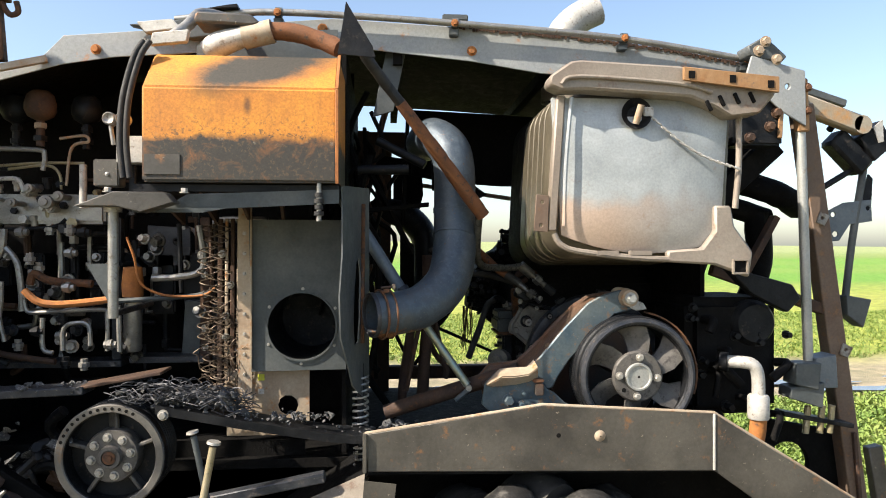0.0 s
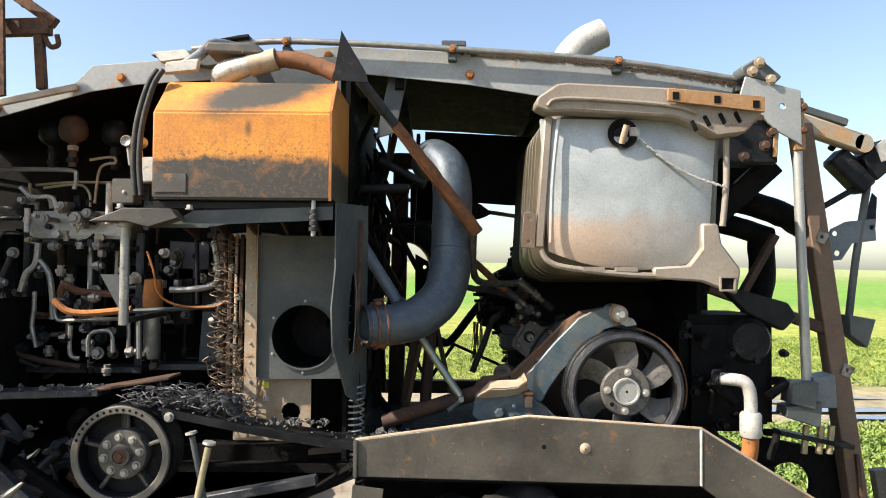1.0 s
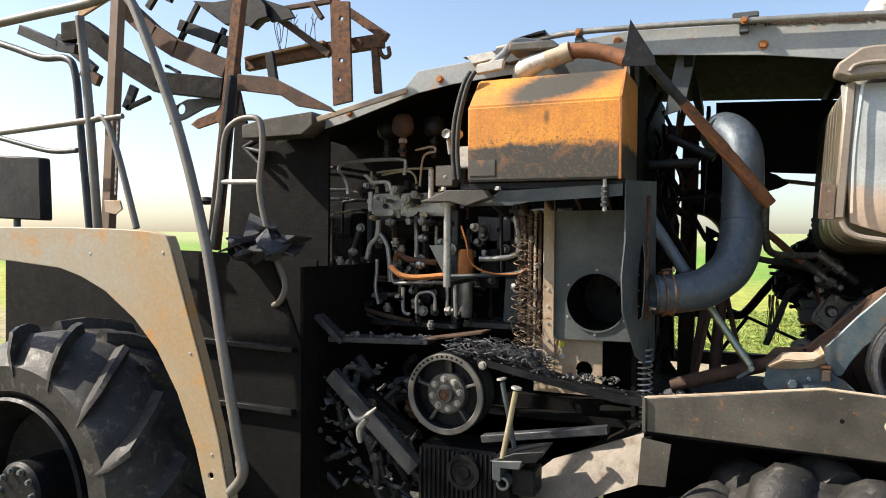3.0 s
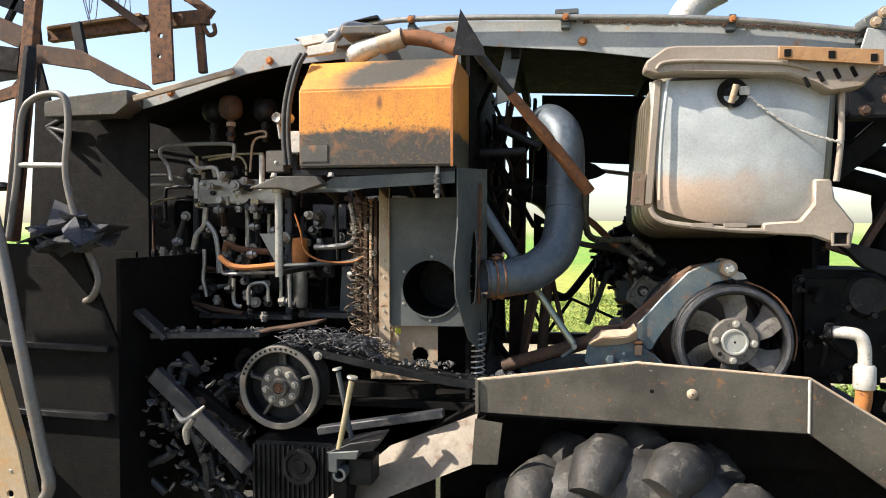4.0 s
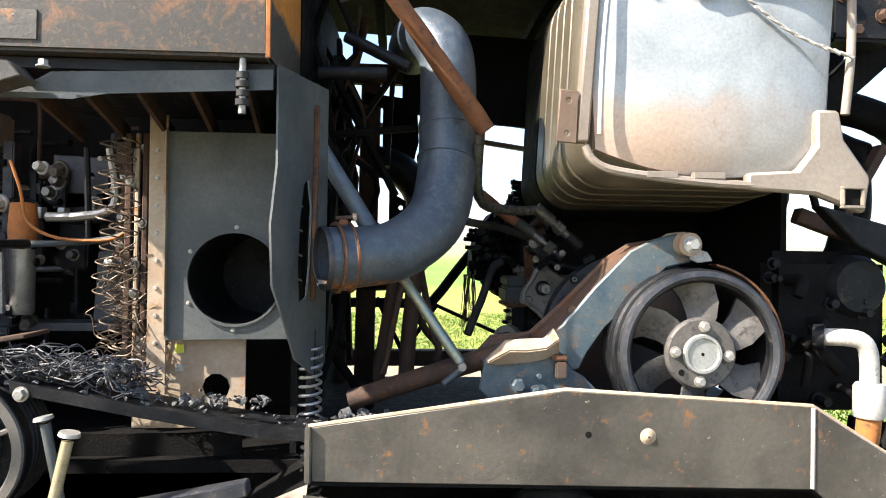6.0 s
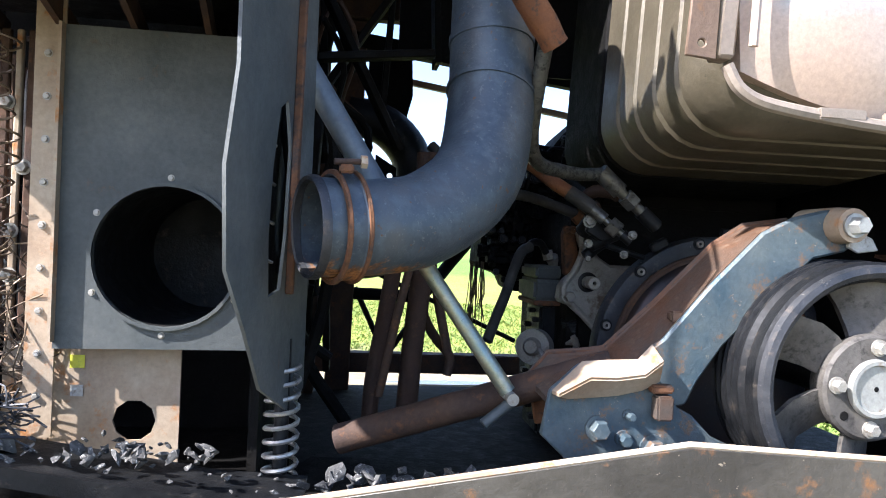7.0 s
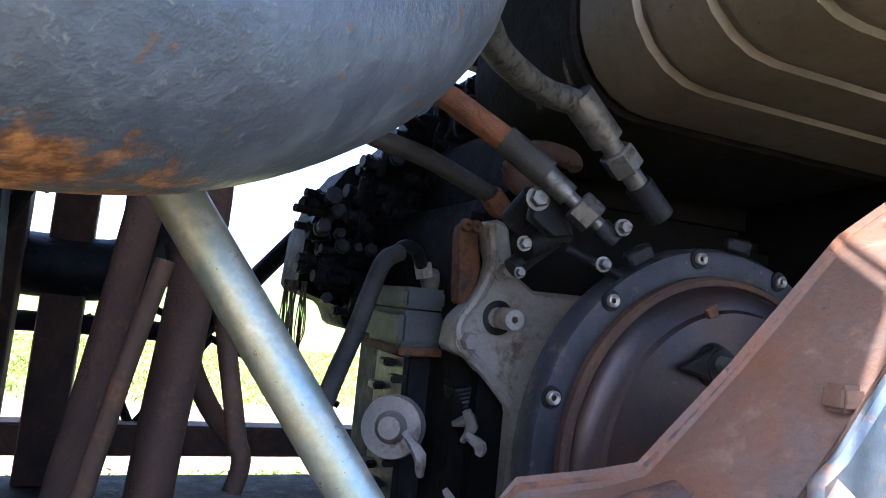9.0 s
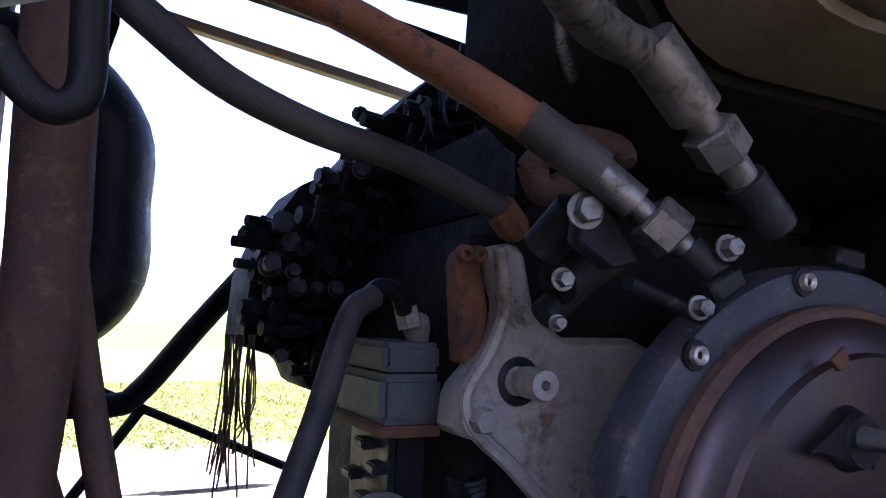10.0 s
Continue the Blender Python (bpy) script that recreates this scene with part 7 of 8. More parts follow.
    for a, c, w in (((-3.315, 3.305), (-3.482, 3.061), 0.035), ((-3.093, 3.12), (-3.204, 2.933), 0.035), ((-3.476, 3.186), (-3.05, 3.02), 0.075), ((-3.754, 3.329), (-3.674, 3.422), 0.05), ((-3.674, 3.422), (-3.540, 3.356), 0.035), ((-3.875, 2.80), (-3.952, 2.650), 0.07), ((-3.952, 2.650), (-3.733, 2.714), 0.03), ((-3.59, 2.92), (-3.47, 2.86), 0.02), ((-3.02, 2.98), (-3.0, 2.78), 0.07), ((-2.74, 2.93), (-2.70, 2.72), 0.06)):
        beam((a[0], 3.2, a[1]), (c[0], 3.2, c[1]), w, 0.03, M_SOOTMET, "bracket_bar")
    part("roof_tray", plate([(-3.331, 3.319), (-3.160, 3.288), (-2.803, 3.290), (-2.744, 3.218), (-2.727, 3.145), (-2.80, 3.135), (-2.86, 3.09), (-2.915, 3.129), (-3.064, 3.132)], 3.16, 3.24, 0.004), M_SOOTMET, t)
    part("roof_tray_lip", plate([(-2.78, 3.27), (-2.60, 3.20), (-2.55, 3.13), (-2.73, 3.12)], 3.2, 3.22, 0.003), M_SOOTMET, t)
    part("hinge_blade", plate([(-3.462, 2.494), (-3.418, 2.614), (-3.310, 2.651), (-3.022, 2.650), (-3.022, 2.60), (-3.171, 2.585), (-3.322, 2.526)], 3.09, 3.11, 0.003, None, [(-3.36, 2.59, 0.035)]), M_SMOKE, t)
    part("rust_bracket", plate([(-3.186, 2.465), (-3.136, 2.497), (-2.991, 2.536), (-2.935, 2.590), (-2.90, 2.45), (-2.95, 2.36), (-2.97, 2.47), (-3.134, 2.434)], 2.99, 3.01, 0.003), M_RUST, t)
    part("gusset", plate([(-2.469, 2.628), (-2.241, 2.593), (-1.892, 2.416), (-1.860, 2.386), (-2.089, 2.431), (-2.190, 2.494), (-2.470, 2.542)], 2.55, 2.57, 0.003), M_RUSTDARK, t)
    part("hook", tube([(-2.033, 3.400, 2.998), (-2.057, 3.400, 2.942), (-2.026, 3.400, 2.883), (-1.987, 3.400, 2.894), (-1.995, 3.400, 2.943)], 0.014, 8, 5), M_RUST, t)
    part("latch", lathe([(0, 0.03), (0.04, 0.025), (0.06, 0.0), (0.03, -0.02), (0, -0.02)], (-3.069, 3.000, 1.975), (0, 0, 1), 16), M_SOOTMET, t)
    b = mesh()
    rnd = random.Random(44)
    for i in range(14):
        x = rnd.uniform(375, 500)
        p = Vector((-2.634, 3.350, 3.183)) + Vector(((x - 440) * 0.0028, rnd.uniform(-0.05, 0.05), rnd.uniform(-0.03, 0.05)))
        tube([p, p + Vector((rnd.uniform(-0.03, 0.03), 0, -0.05)), p + Vector((rnd.uniform(-0.04, 0.04), 0, -rnd.uniform(0.06, 0.25)))], 0.003, 4, 3, b)
    part("hanging_scraps", b, M_WIRE, t)
    e = thing("hood_end_channel", "short grey channel section at the front end of the hood", "channel", (-2.3, 2.85, 2.25))
    part("channel", plate([(-2.636, 2.401), (-2.508, 2.426), (-2.156, 2.451), (-2.156, 2.376), (-2.229, 2.324), (-2.636, 2.323)], 2.80, 2.94, 0.006), M_FENDER, e)
    part("lip", bar((-2.138, 2.820, 2.406), (-1.640, 2.930, 2.554), 0.03, 0.02, 0.003, None, (0, 1, 0)), M_RUSTPLATE, e)
    s = thing("front_stay", "sooty uprights behind the hand rail", "stay", (-2.3, 2.9, 1.6))
    # Plate is widened with added dark sheet to close a see-through gap.
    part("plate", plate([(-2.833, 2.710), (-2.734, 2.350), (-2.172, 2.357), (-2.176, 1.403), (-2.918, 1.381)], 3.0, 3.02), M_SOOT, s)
    for y in (228, 260, 290):
        part("stub", rod((-2.759, 2.980, 2.298), Vector((-2.616, 2.950, 2.289)) + Vector((0, 0, (250 - y) * 0.0026)), 0.016), M_SOOTMET, s)


cab_frame()


# ---- hydraulics bay ----
def pipe_run(t, pts, r, m, name="pipe"):
    part(name, tube(pts, r, 8, 4), m, t)


def hydraulics():
    deep = []
    for x, dark in ((637, 0), (588, 1), (692, 1)):
        p = Vector((-1.578, 2.780, 2.334)) + Vector(((x - 637) * 0.00262, 0.08 * dark, 0))
        a = thing("accumulator", "sooty round hydraulic accumulator on a threaded neck", "accumulator", p - Vector((0, 0, 0.15)), "hydraulic accumulators")
        deep.append(a)
        prof = [(0, 0.062), (0.03, 0.058), (0.05, 0.04), (0.058, 0.005), (0.058, -0.02), (0.048, -0.042), (0.025, -0.056), (0.016, -0.06), (0.016, -0.16), (0, -0.16)]
        part("bulb", lathe(prof, p, (0, 0, 1), 24), M_SOOTMET if dark else M_RUSTDARK, a)
        part("neck_nut", lathe([(0, -0.07), (0.024, -0.07), (0.024, -0.09), (0, -0.09)], p, (0, 0, 1), 6), M_SOOTMET if dark else M_RUSTPLATE, a)
        part("lower_nut", lathe([(0, -0.12), (0.026, -0.12), (0.026, -0.14), (0, -0.14)], p, (0, 0, 1), 6), M_SOOTMET, a)
    v = thing("valve_block", "pale melted hydraulic valve block with knobs and unions", "valve", (-1.669, 2.850, 1.893))
    deep.append(v)
    part("block", box(-1.80, -1.36, 2.85, 3.0, 1.87, 1.99, 0.012), M_STEEL, v)
    rnd = random.Random(17)
    for i in range(26):
        x, z = rnd.uniform(-1.82, -1.37), rnd.uniform(1.86, 2.05)
        r = rnd.uniform(0.009, 0.022)
        L = rnd.uniform(0.02, 0.09)
        p = Vector((x, 2.86, z))
        d = Vector((rnd.uniform(-0.3, 0.3), -1, rnd.uniform(-0.2, 0.2))).normalized() if rnd.random() < 0.6 else Vector((0, -0.15, 1))
        b = rod(p, p + d * L, r * 0.7, 10)
        lathe([(0, 0), (r, 0), (r, r), (0, r)], p + d * L * 0.55, d, 6, b)
        part("union", b, rnd.choice((M_STEEL, M_ASHALU, M_SOOTMET, M_BRASS)), v)
    for p, r in (((-1.544, 2.760, 1.952), 0.026), ((-1.672, 2.760, 1.948), 0.018), ((-1.501, 2.770, 1.975), 0.02), ((-1.612, 2.770, 2.006), 0.017)):
        b = lathe([(0, 0.03), (r * 0.5, 0.03), (r * 0.55, 0.022), (r, 0.02), (r, 0), (r * 0.6, 0), (r * 0.6, -0.08)], p, (0, -1, 0), 18)
        part("knob", b, M_ALU, v)
    part("white_union_stack", tube([(-1.765, 2.780, 1.995), (-1.765, 2.780, 1.892)], [0.012, 0.018, 0.012, 0.018, 0.012, 0.018, 0.012], 10, 6), M_ASHALU, v)
    part("union_stack", tube([(-1.400, 2.740, 2.098), (-1.400, 2.740, 1.929)], [0.014, 0.009, 0.016, 0.009, 0.016, 0.009, 0.014], 10, 6), M_ASHALU, v)
    # named pipes
    t = thing("hydraulic_pipes", "bundle of scorched steel hydraulic pipes with unions", "pipes", (-1.6, 2.85, 1.3))
    deep.append(t)
    runs = (
        ([(-1.579, 2.800, 2.080), (-1.572, 2.800, 2.139), (-1.611, 2.800, 2.163), (-1.910, 2.800, 2.159), (-1.972, 2.800, 2.122), (-1.928, 2.800, 2.060), (-1.911, 2.800, 1.985)], 0.010, M_STEEL),
        ([(-1.798, 2.780, 2.085), (-1.748, 2.780, 2.045), (-1.666, 2.780, 2.043), (-1.640, 2.780, 1.993)], 0.009, M_ASHALU),
        ([(-1.742, 2.800, 2.097), (-1.579, 2.800, 2.110), (-1.420, 2.800, 2.110)], 0.006, M_BRASS),
        ([(-1.709, 2.800, 2.084), (-1.562, 2.800, 2.100), (-1.514, 2.800, 2.064), (-1.508, 2.800, 2.006)], 0.006, M_BRASS),
        ([(-1.480, 2.780, 2.018), (-1.467, 2.780, 2.147), (-1.442, 2.780, 2.184), (-1.396, 2.780, 2.193), (-1.411, 2.780, 2.217), (-1.505, 2.780, 2.204)], 0.006, M_RUSTPLATE),
        ([(-2.373, 2.880, 2.142), (-2.098, 2.880, 2.146), (-1.887, 2.880, 2.115), (-1.750, 2.880, 2.092)], 0.009, M_SOOTMET),
        ([(-2.368, 2.900, 2.112), (-2.039, 2.900, 2.103), (-1.829, 2.900, 2.072)], 0.009, M_SOOTMET),
        ([(-2.374, 2.880, 1.989), (-2.207, 2.880, 2.011), (-1.992, 2.880, 2.019), (-1.887, 2.880, 1.998)], 0.009, M_STEEL),
        ([(-2.374, 2.880, 1.957), (-2.171, 2.880, 1.963), (-1.957, 2.880, 1.966)], 0.008, M_STEEL),
        ([(-2.203, 2.900, 1.870), (-2.191, 2.900, 1.949), (-2.111, 2.900, 1.970), (-1.951, 2.900, 1.970)], 0.006, M_ASHALU),
        ([(-2.136, 2.880, 1.806), (-2.063, 2.880, 1.877), (-1.940, 2.880, 1.898)], 0.006, M_BRASS),
        ([(-1.803, 2.850, 1.886), (-1.796, 2.850, 1.850), (-1.669, 2.850, 1.849), (-1.554, 2.850, 1.859), (-1.512, 2.850, 1.889)], 0.008, M_SOOTMET),
        ([(-1.726, 2.800, 1.848), (-1.736, 2.800, 1.759), (-1.776, 2.800, 1.714), (-1.797, 2.800, 1.639)], 0.014, M_STEEL),
        ([(-1.720, 2.800, 1.773), (-1.677, 2.800, 1.714), (-1.661, 2.800, 1.611), (-1.657, 2.800, 1.522)], 0.013, M_STEEL),
        ([(-1.726, 2.780, 1.640), (-1.726, 2.780, 1.566), (-1.733, 2.780, 1.492), (-1.713, 2.780, 1.404)], 0.010, M_STEEL),
        ([(-1.638, 2.820, 1.625), (-1.621, 2.820, 1.670), (-1.556, 2.820, 1.641), (-1.397, 2.820, 1.628)], 0.016, M_RUST),
        ([(-1.621, 2.740, 1.608), (-1.566, 2.740, 1.562), (-1.472, 2.740, 1.552), (-1.296, 2.740, 1.570)], 0.015, M_RUSTORANGE),
        ([(-1.641, 2.780, 1.582), (-1.628, 2.780, 1.524), (-1.570, 2.780, 1.519), (-1.349, 2.780, 1.527), (-1.325, 2.780, 1.502), (-1.324, 2.780, 1.364)], 0.009, M_STEEL),
        ([(-1.570, 2.780, 1.496), (-1.570, 2.780, 1.379), (-1.531, 2.780, 1.357)], 0.010, M_STEEL),
        ([(-1.493, 2.780, 1.367), (-1.490, 2.780, 1.454), (-1.443, 2.780, 1.476), (-1.396, 2.780, 1.465), (-1.389, 2.780, 1.385)], 0.009, M_STEEL),
        ([(-1.274, 2.760, 1.546), (-1.268, 2.760, 1.363)], 0.011, M_STEEL),
        ([(-1.721, 2.820, 1.310), (-1.856, 2.820, 1.381), (-1.907, 2.820, 1.485), (-1.906, 2.820, 1.637), (-1.855, 2.820, 1.789)], 0.012, M_RUBBER),
        ([(-1.844, 2.800, 1.398), (-1.744, 2.800, 1.356), (-1.612, 2.800, 1.331), (-1.531, 2.800, 1.320)], 0.013, M_RUSTDARK),
        ([(-2.334, 2.900, 1.535), (-2.113, 2.900, 1.507), (-1.900, 2.900, 1.542), (-1.728, 2.900, 1.533)], 0.012, M_RUSTDARK),
        ([(-2.334, 2.900, 1.496), (-2.113, 2.900, 1.475), (-1.865, 2.900, 1.512)], 0.012, M_RUSTDARK),
        ([(-1.363, 2.740, 1.560), (-1.182, 2.740, 1.569), (-0.979, 2.740, 1.583), (-0.908, 2.740, 1.601)], 0.010, M_GREY),
        ([(-1.152, 2.780, 1.652), (-1.049, 2.780, 1.656), (-0.968, 2.780, 1.676), (-0.948, 2.780, 1.731), (-0.968, 2.780, 1.863)], 0.014, M_STEEL),
        ([(-1.228, 2.720, 1.814), (-1.199, 2.720, 1.730), (-1.175, 2.720, 1.634), (-1.087, 2.720, 1.588), (-0.944, 2.720, 1.585), (-0.888, 2.720, 1.618)], 0.005, M_RUSTORANGE),
        ([(-0.937, 2.840, 1.856), (-0.927, 2.840, 1.563)], 0.010, M_RUSTDARK), ([(-1.063, 2.840, 1.872), (-1.053, 2.840, 1.589)], 0.010, M_SOOTMET),
    )
    for pts, r, m in runs:
        pipe_run(t, pts, r, m)
    rnd = random.Random(2)
    for i in range(70):
        x, z = rnd.uniform(-2.15, -0.95), rnd.uniform(1.28, 1.86)
        y = rnd.uniform(2.9, 3.2)
        dx, dz = rnd.uniform(0.04, 0.25) * rnd.choice((-1, 1)), rnd.uniform(0.06, 0.28) * rnd.choice((-1, 1))
        k = rnd.uniform(0.02, 0.04)
        pts = [(x, y, z), (x, y, z + dz - math.copysign(k, dz)), (x + math.copysign(k, dx), y, z + dz), (x + dx, y - rnd.uniform(0, 0.05), z + dz)]
        pipe_run(t, pts, rnd.uniform(0.006, 0.014), rnd.choice((M_SOOTMET, M_SOOTMET, M_SOOT, M_STEEL, M_RUSTDARK)))
        if i % 2 == 0:
            part("union", lathe([(0, -0.018), (0.018, -0.018), (0.02, -0.012), (0.02, 0.012), (0.018, 0.018), (0, 0.018)], pts[1], (0, 0, 1), 6), rnd.choice((M_SOOTMET, M_STEEL)), t)
    for i in range(26):
        x, z = rnd.uniform(-1.95, -1.2), rnd.uniform(1.3, 1.85)
        part("union", lathe([(0, -0.02), (0.016, -0.02), (0.016, -0.008), (0.022, -0.006), (0.022, 0.01), (0.014, 0.012), (0.014, 0.026), (0, 0.026)], (x, rnd.uniform(2.74, 2.88), z), rnd.choice(((0, 0, 1), (1, 0, 0))), 8), rnd.choice((M_STEEL, M_ALU, M_SOOTMET)), t)
    for i in range(8):
        x = -2.0 + i * 0.13
        part("manifold", box(x, x + rnd.uniform(0.05, 0.1), 3.0, 3.15, 1.3 + rnd.uniform(0, 0.35), 1.75, 0.008), M_SOOTMET, t)
    # oil cooler and fin stack
    c = thing("oil_cooler", "sooty grey finned oil cooler", "cooler", (-2.1, 3.05, 1.4))
    deep.append(c)
    part("core", box(-2.25, -1.95, 3.02, 3.12, 1.38, 1.92, 0.01), M_SOOTMET, c)
    for i in range(10):
        part("fin", box(-2.42, -2.33 + rnd.uniform(0, 0.02), 2.92, 3.0, 1.56 + i * 0.026, 1.572 + i * 0.026), M_STEEL, c)
    # box, gauges and cables beside the orange tank
    j = thing("junction_box", "grey steel junction box with gauges", "box", (-1.22, 2.65, 2.0))
    part("box", box(-1.335, -1.245, 2.62, 2.70, 2.005, 2.105, 0.004), M_FENDER, j)
    part("screw", hexbolt((-1.285, 2.62, 2.05), (0, -1, 0), 0.006, 0.004), M_BOLT, j)
    part("upper_box", box(-1.245, -1.14, 2.60, 2.68, 2.09, 2.19, 0.004), M_ASHALU, j)
    for x in (-1.275, -1.228):
        part("gauge", lathe([(0, 0.012), (0.012, 0.012), (0.02, 0.018), (0.024, 0.012), (0.024, -0.03), (0, -0.03)], (x, 2.62, 2.255), seg=18), M_STEEL, j)
        part("gauge_stem", rod((x, 2.63, 2.23), (x + 0.01, 2.63, 2.16), 0.008), M_STEEL, j)
    part("stay", box(-1.22, -1.20, 2.66, 2.68, 1.9, 2.2), M_SOOTMET, j)
    cb = thing("cable_bundle", "black cables hanging down beside the orange tank", "cable", (-1.18, 2.5, 1.95))
    for o in (0, 0.022):
        part("cable", tube([(-1.12 + o, 2.52, 2.52), (-1.15 + o, 2.50, 2.45), (-1.18 + o, 2.48, 2.3), (-1.185 + o, 2.47, 2.15), (-1.17 + o, 2.46, 2.02)], 0.011, 10, 5), M_RUBBER, cb)
    f = thing("filter_canister", "grey filter canister with a rust-orange head", "filter", (-1.24, 2.85, 1.35))
    deep.append(f)
    part("canister", lathe([(0, 0), (0.03, 0), (0.036, 0.01), (0.036, 0.2), (0, 0.2)], (-1.24, 2.82, 1.355), (0, 0, 1), 20), M_STEEL, f)
    part("head", lathe([(0, 0), (0.04, 0), (0.042, 0.05), (0.036, 0.12), (0, 0.125)], (-1.24, 2.82, 1.575), (0, 0, 1), 16), M_RUSTORANGE, f)
    # smoked backing plates behind the pipes
    bp = thing("backing_plates", "smoked grey steel plates behind the pipes", "plate", (-1.1, 3.0, 1.25))
    deep.append(bp)
    part("plate", plate([(-1.24, 1.69), (-1.06, 1.70), (-1.06, 1.86), (-1.24, 1.87)], 3.0, 3.012, 0.002, None, [(-1.09, 1.73, 0.010), (-1.20, 1.82, 0.008), (-1.12, 1.80, 0.014)]), M_SMOKE, bp)
    part("plate", plate([(-1.085, 1.30), (-1.01, 1.30), (-1.0, 1.44), (-0.98, 1.55), (-1.07, 1.55)], 2.95, 2.99, 0.004), M_GREY, bp)
    part("plate", plate([(-1.0, 1.29), (-0.925, 1.29), (-0.925, 1.53), (-0.985, 1.54)], 2.97, 3.01, 0.004), M_SMOKE, bp)
    part("ledge", box(-1.27, -0.97, 2.86, 3.0, 1.30, 1.325, 0.004), M_SMOKE, bp)
    part("ledge", box(-1.95, -1.30, 2.86, 3.0, 1.285, 1.31, 0.004), M_SMOKE, bp)
    part("upright", box(-0.99, -0.95, 2.88, 2.92, 1.29, 1.9, 0.004), M_RUSTDARK, bp)
    part("upright", box(-1.36, -1.325, 2.92, 2.97, 1.29, 1.9, 0.004), M_SMOKE, bp)
    part("upright", box(-1.88, -1.85, 2.95, 3.0, 1.29, 1.9, 0.004), M_SMOKE, bp)
    for z in (1.36, 1.44, 1.58, 1.66, 1.78):
        part("bolt", hexbolt((-0.97, 2.88, z), (0, -1, 0), 0.011, 0.012), M_BOLT, bp)
    rs = random.Random(71)
    for k in range(44):
        x, z = rs.uniform(-2.05, -0.95), rs.uniform(1.33, 1.88)
        r = rs.uniform(0.010, 0.022)
        part("fitting", hexbolt((x, rs.uniform(2.84, 2.95), z), (rs.uniform(-0.4, 0.4), -1, rs.uniform(-0.3, 0.3)), r, r * 1.6), rs.choice((M_STEEL, M_BOLT, M_SMOKE, M_ASHALU, M_OILSTEEL)), bp)
    # burnt wiring curls by the panel edge
    w = thing("burnt_wiring", "tangle of burnt coiled wires beside the panel", "wiring", (-0.92, 2.75, 1.15))
    for k in range(3):
        x0, ph = -0.985 + k * 0.03, k * 1.3
        n = 150
        pts = [(x0 + 0.03 * math.cos(i * 0.62 + ph) + 0.012 * math.sin(i * 0.11 + k), 2.885 + 0.022 * math.sin(i * 0.62 + ph), 1.88 - 0.66 * (i / n) - 0.1 * (k % 2) * (i / n)) for i in range(n)]
        part("coiled_wire", tube(pts, 0.0026, 5, 0), M_WIRE, w)
    b = mesh()
    for i in range(40):
        p = Vector((rnd.uniform(-1.0, -0.84), rnd.uniform(2.87, 2.91), rnd.uniform(1.18, 1.55)))
        q = [p + Vector((rnd.uniform(-0.05, 0.05), rnd.uniform(-0.03, 0.02), -0.03 * s + rnd.uniform(-0.03, 0.02))) for s in range(5)]
        tube(q, 0.0018, 4, 4, b)
    single("loose_strands", b, M_WIRE, "loose burnt wire strands beside the panel edge", "wiring", kind="stuff")
    b = mesh()
    for i in range(150):
        p = Vector((rnd.uniform(-1.28, -0.86), rnd.uniform(2.58, 2.72), 0))
        p.z = 1.22 - 0.22 * (p.x + 1.1) * (p.x > -1.1) + rnd.uniform(-0.01, 0.05)
        q = [p + Vector((0.03 * s + rnd.uniform(-0.02, 0.02), rnd.uniform(-0.02, 0.02), rnd.uniform(-0.02, 0.025) - 0.004 * s)) for s in range(5)]
        tube(q, 0.002, 4, 3, b)
    single("ash_strands", b, M_SMOKE, "grey charred strands over the belt guard", "wiring", kind="stuff")
    # pump on top of the orange tank
    p = thing("blower", "pale melted blower with rusty corrugated hose on the tank", "blower", (-0.8, 2.65, 2.48))
    part("base", tube([(-0.93, 2.68, 2.53), (-0.88, 2.66, 2.555), (-0.80, 2.64, 2.575), (-0.74, 2.63, 2.59)], [0.045, 0.05, 0.04, 0.035], 14, 4), M_ASHALU, p)
    part("rust_collar", tube([(-0.79, 2.64, 2.575), (-0.68, 2.63, 2.60)], 0.045, 14, 0), M_RUSTPLATE, p)
    part("hose", tube([(-0.70, 2.63, 2.60), (-0.6, 2.63, 2.595), (-0.5, 2.62, 2.565), (-0.43, 2.60, 2.53)], 0.034, 14, 5, None, True, 0.004), M_HOSERUST, p)
    part("lid", plate([(-0.97, 2.62), (-0.96, 2.66), (-0.76, 2.655), (-0.72, 2.62), (-0.75, 2.61)], 2.6, 2.75, 0.008), M_FENDER, p)
    part("back_plate", plate([(-1.02, 2.48), (-1.02, 2.60), (-0.9, 2.66), (-0.45, 2.68), (-0.45, 2.48)], 2.85, 2.86), M_GREY, p)
    sp = thing("torn_sheet_spike", "torn dark sheet spike at the tank corner", "sheet", (-0.4, 2.45, 2.45))
    part("spike", plate([(-0.425, 2.47), (-0.41, 2.56), (-0.395, 2.66), (-0.36, 2.60), (-0.30, 2.50), (-0.29, 2.46)], 2.45, 2.458), M_SOOTMET, sp)
    hb = thing("hood_front_bracket", "bent grey hood bracket with small white tabs", "bracket", (-1.2, 2.8, 2.5))
    part("tab", plate([(-1.18, 2.62), (-1.05, 2.635), (-1.02, 2.60), (-1.15, 2.58)], 2.62, 2.66, 0.003), M_ASHALU, hb)
    part("tab", plate([(-1.10, 2.56), (-0.97, 2.575), (-0.98, 2.53), (-1.11, 2.515)], 2.55, 2.58, 0.003), M_ASHALU, hb)
    part("arm", tube([(-1.06, 2.6, 2.55), (-1.0, 2.65, 2.62), (-0.97, 2.75, 2.70), (-0.85, 2.85, 2.70)], 0.022, 10, 4), M_STEEL, hb)
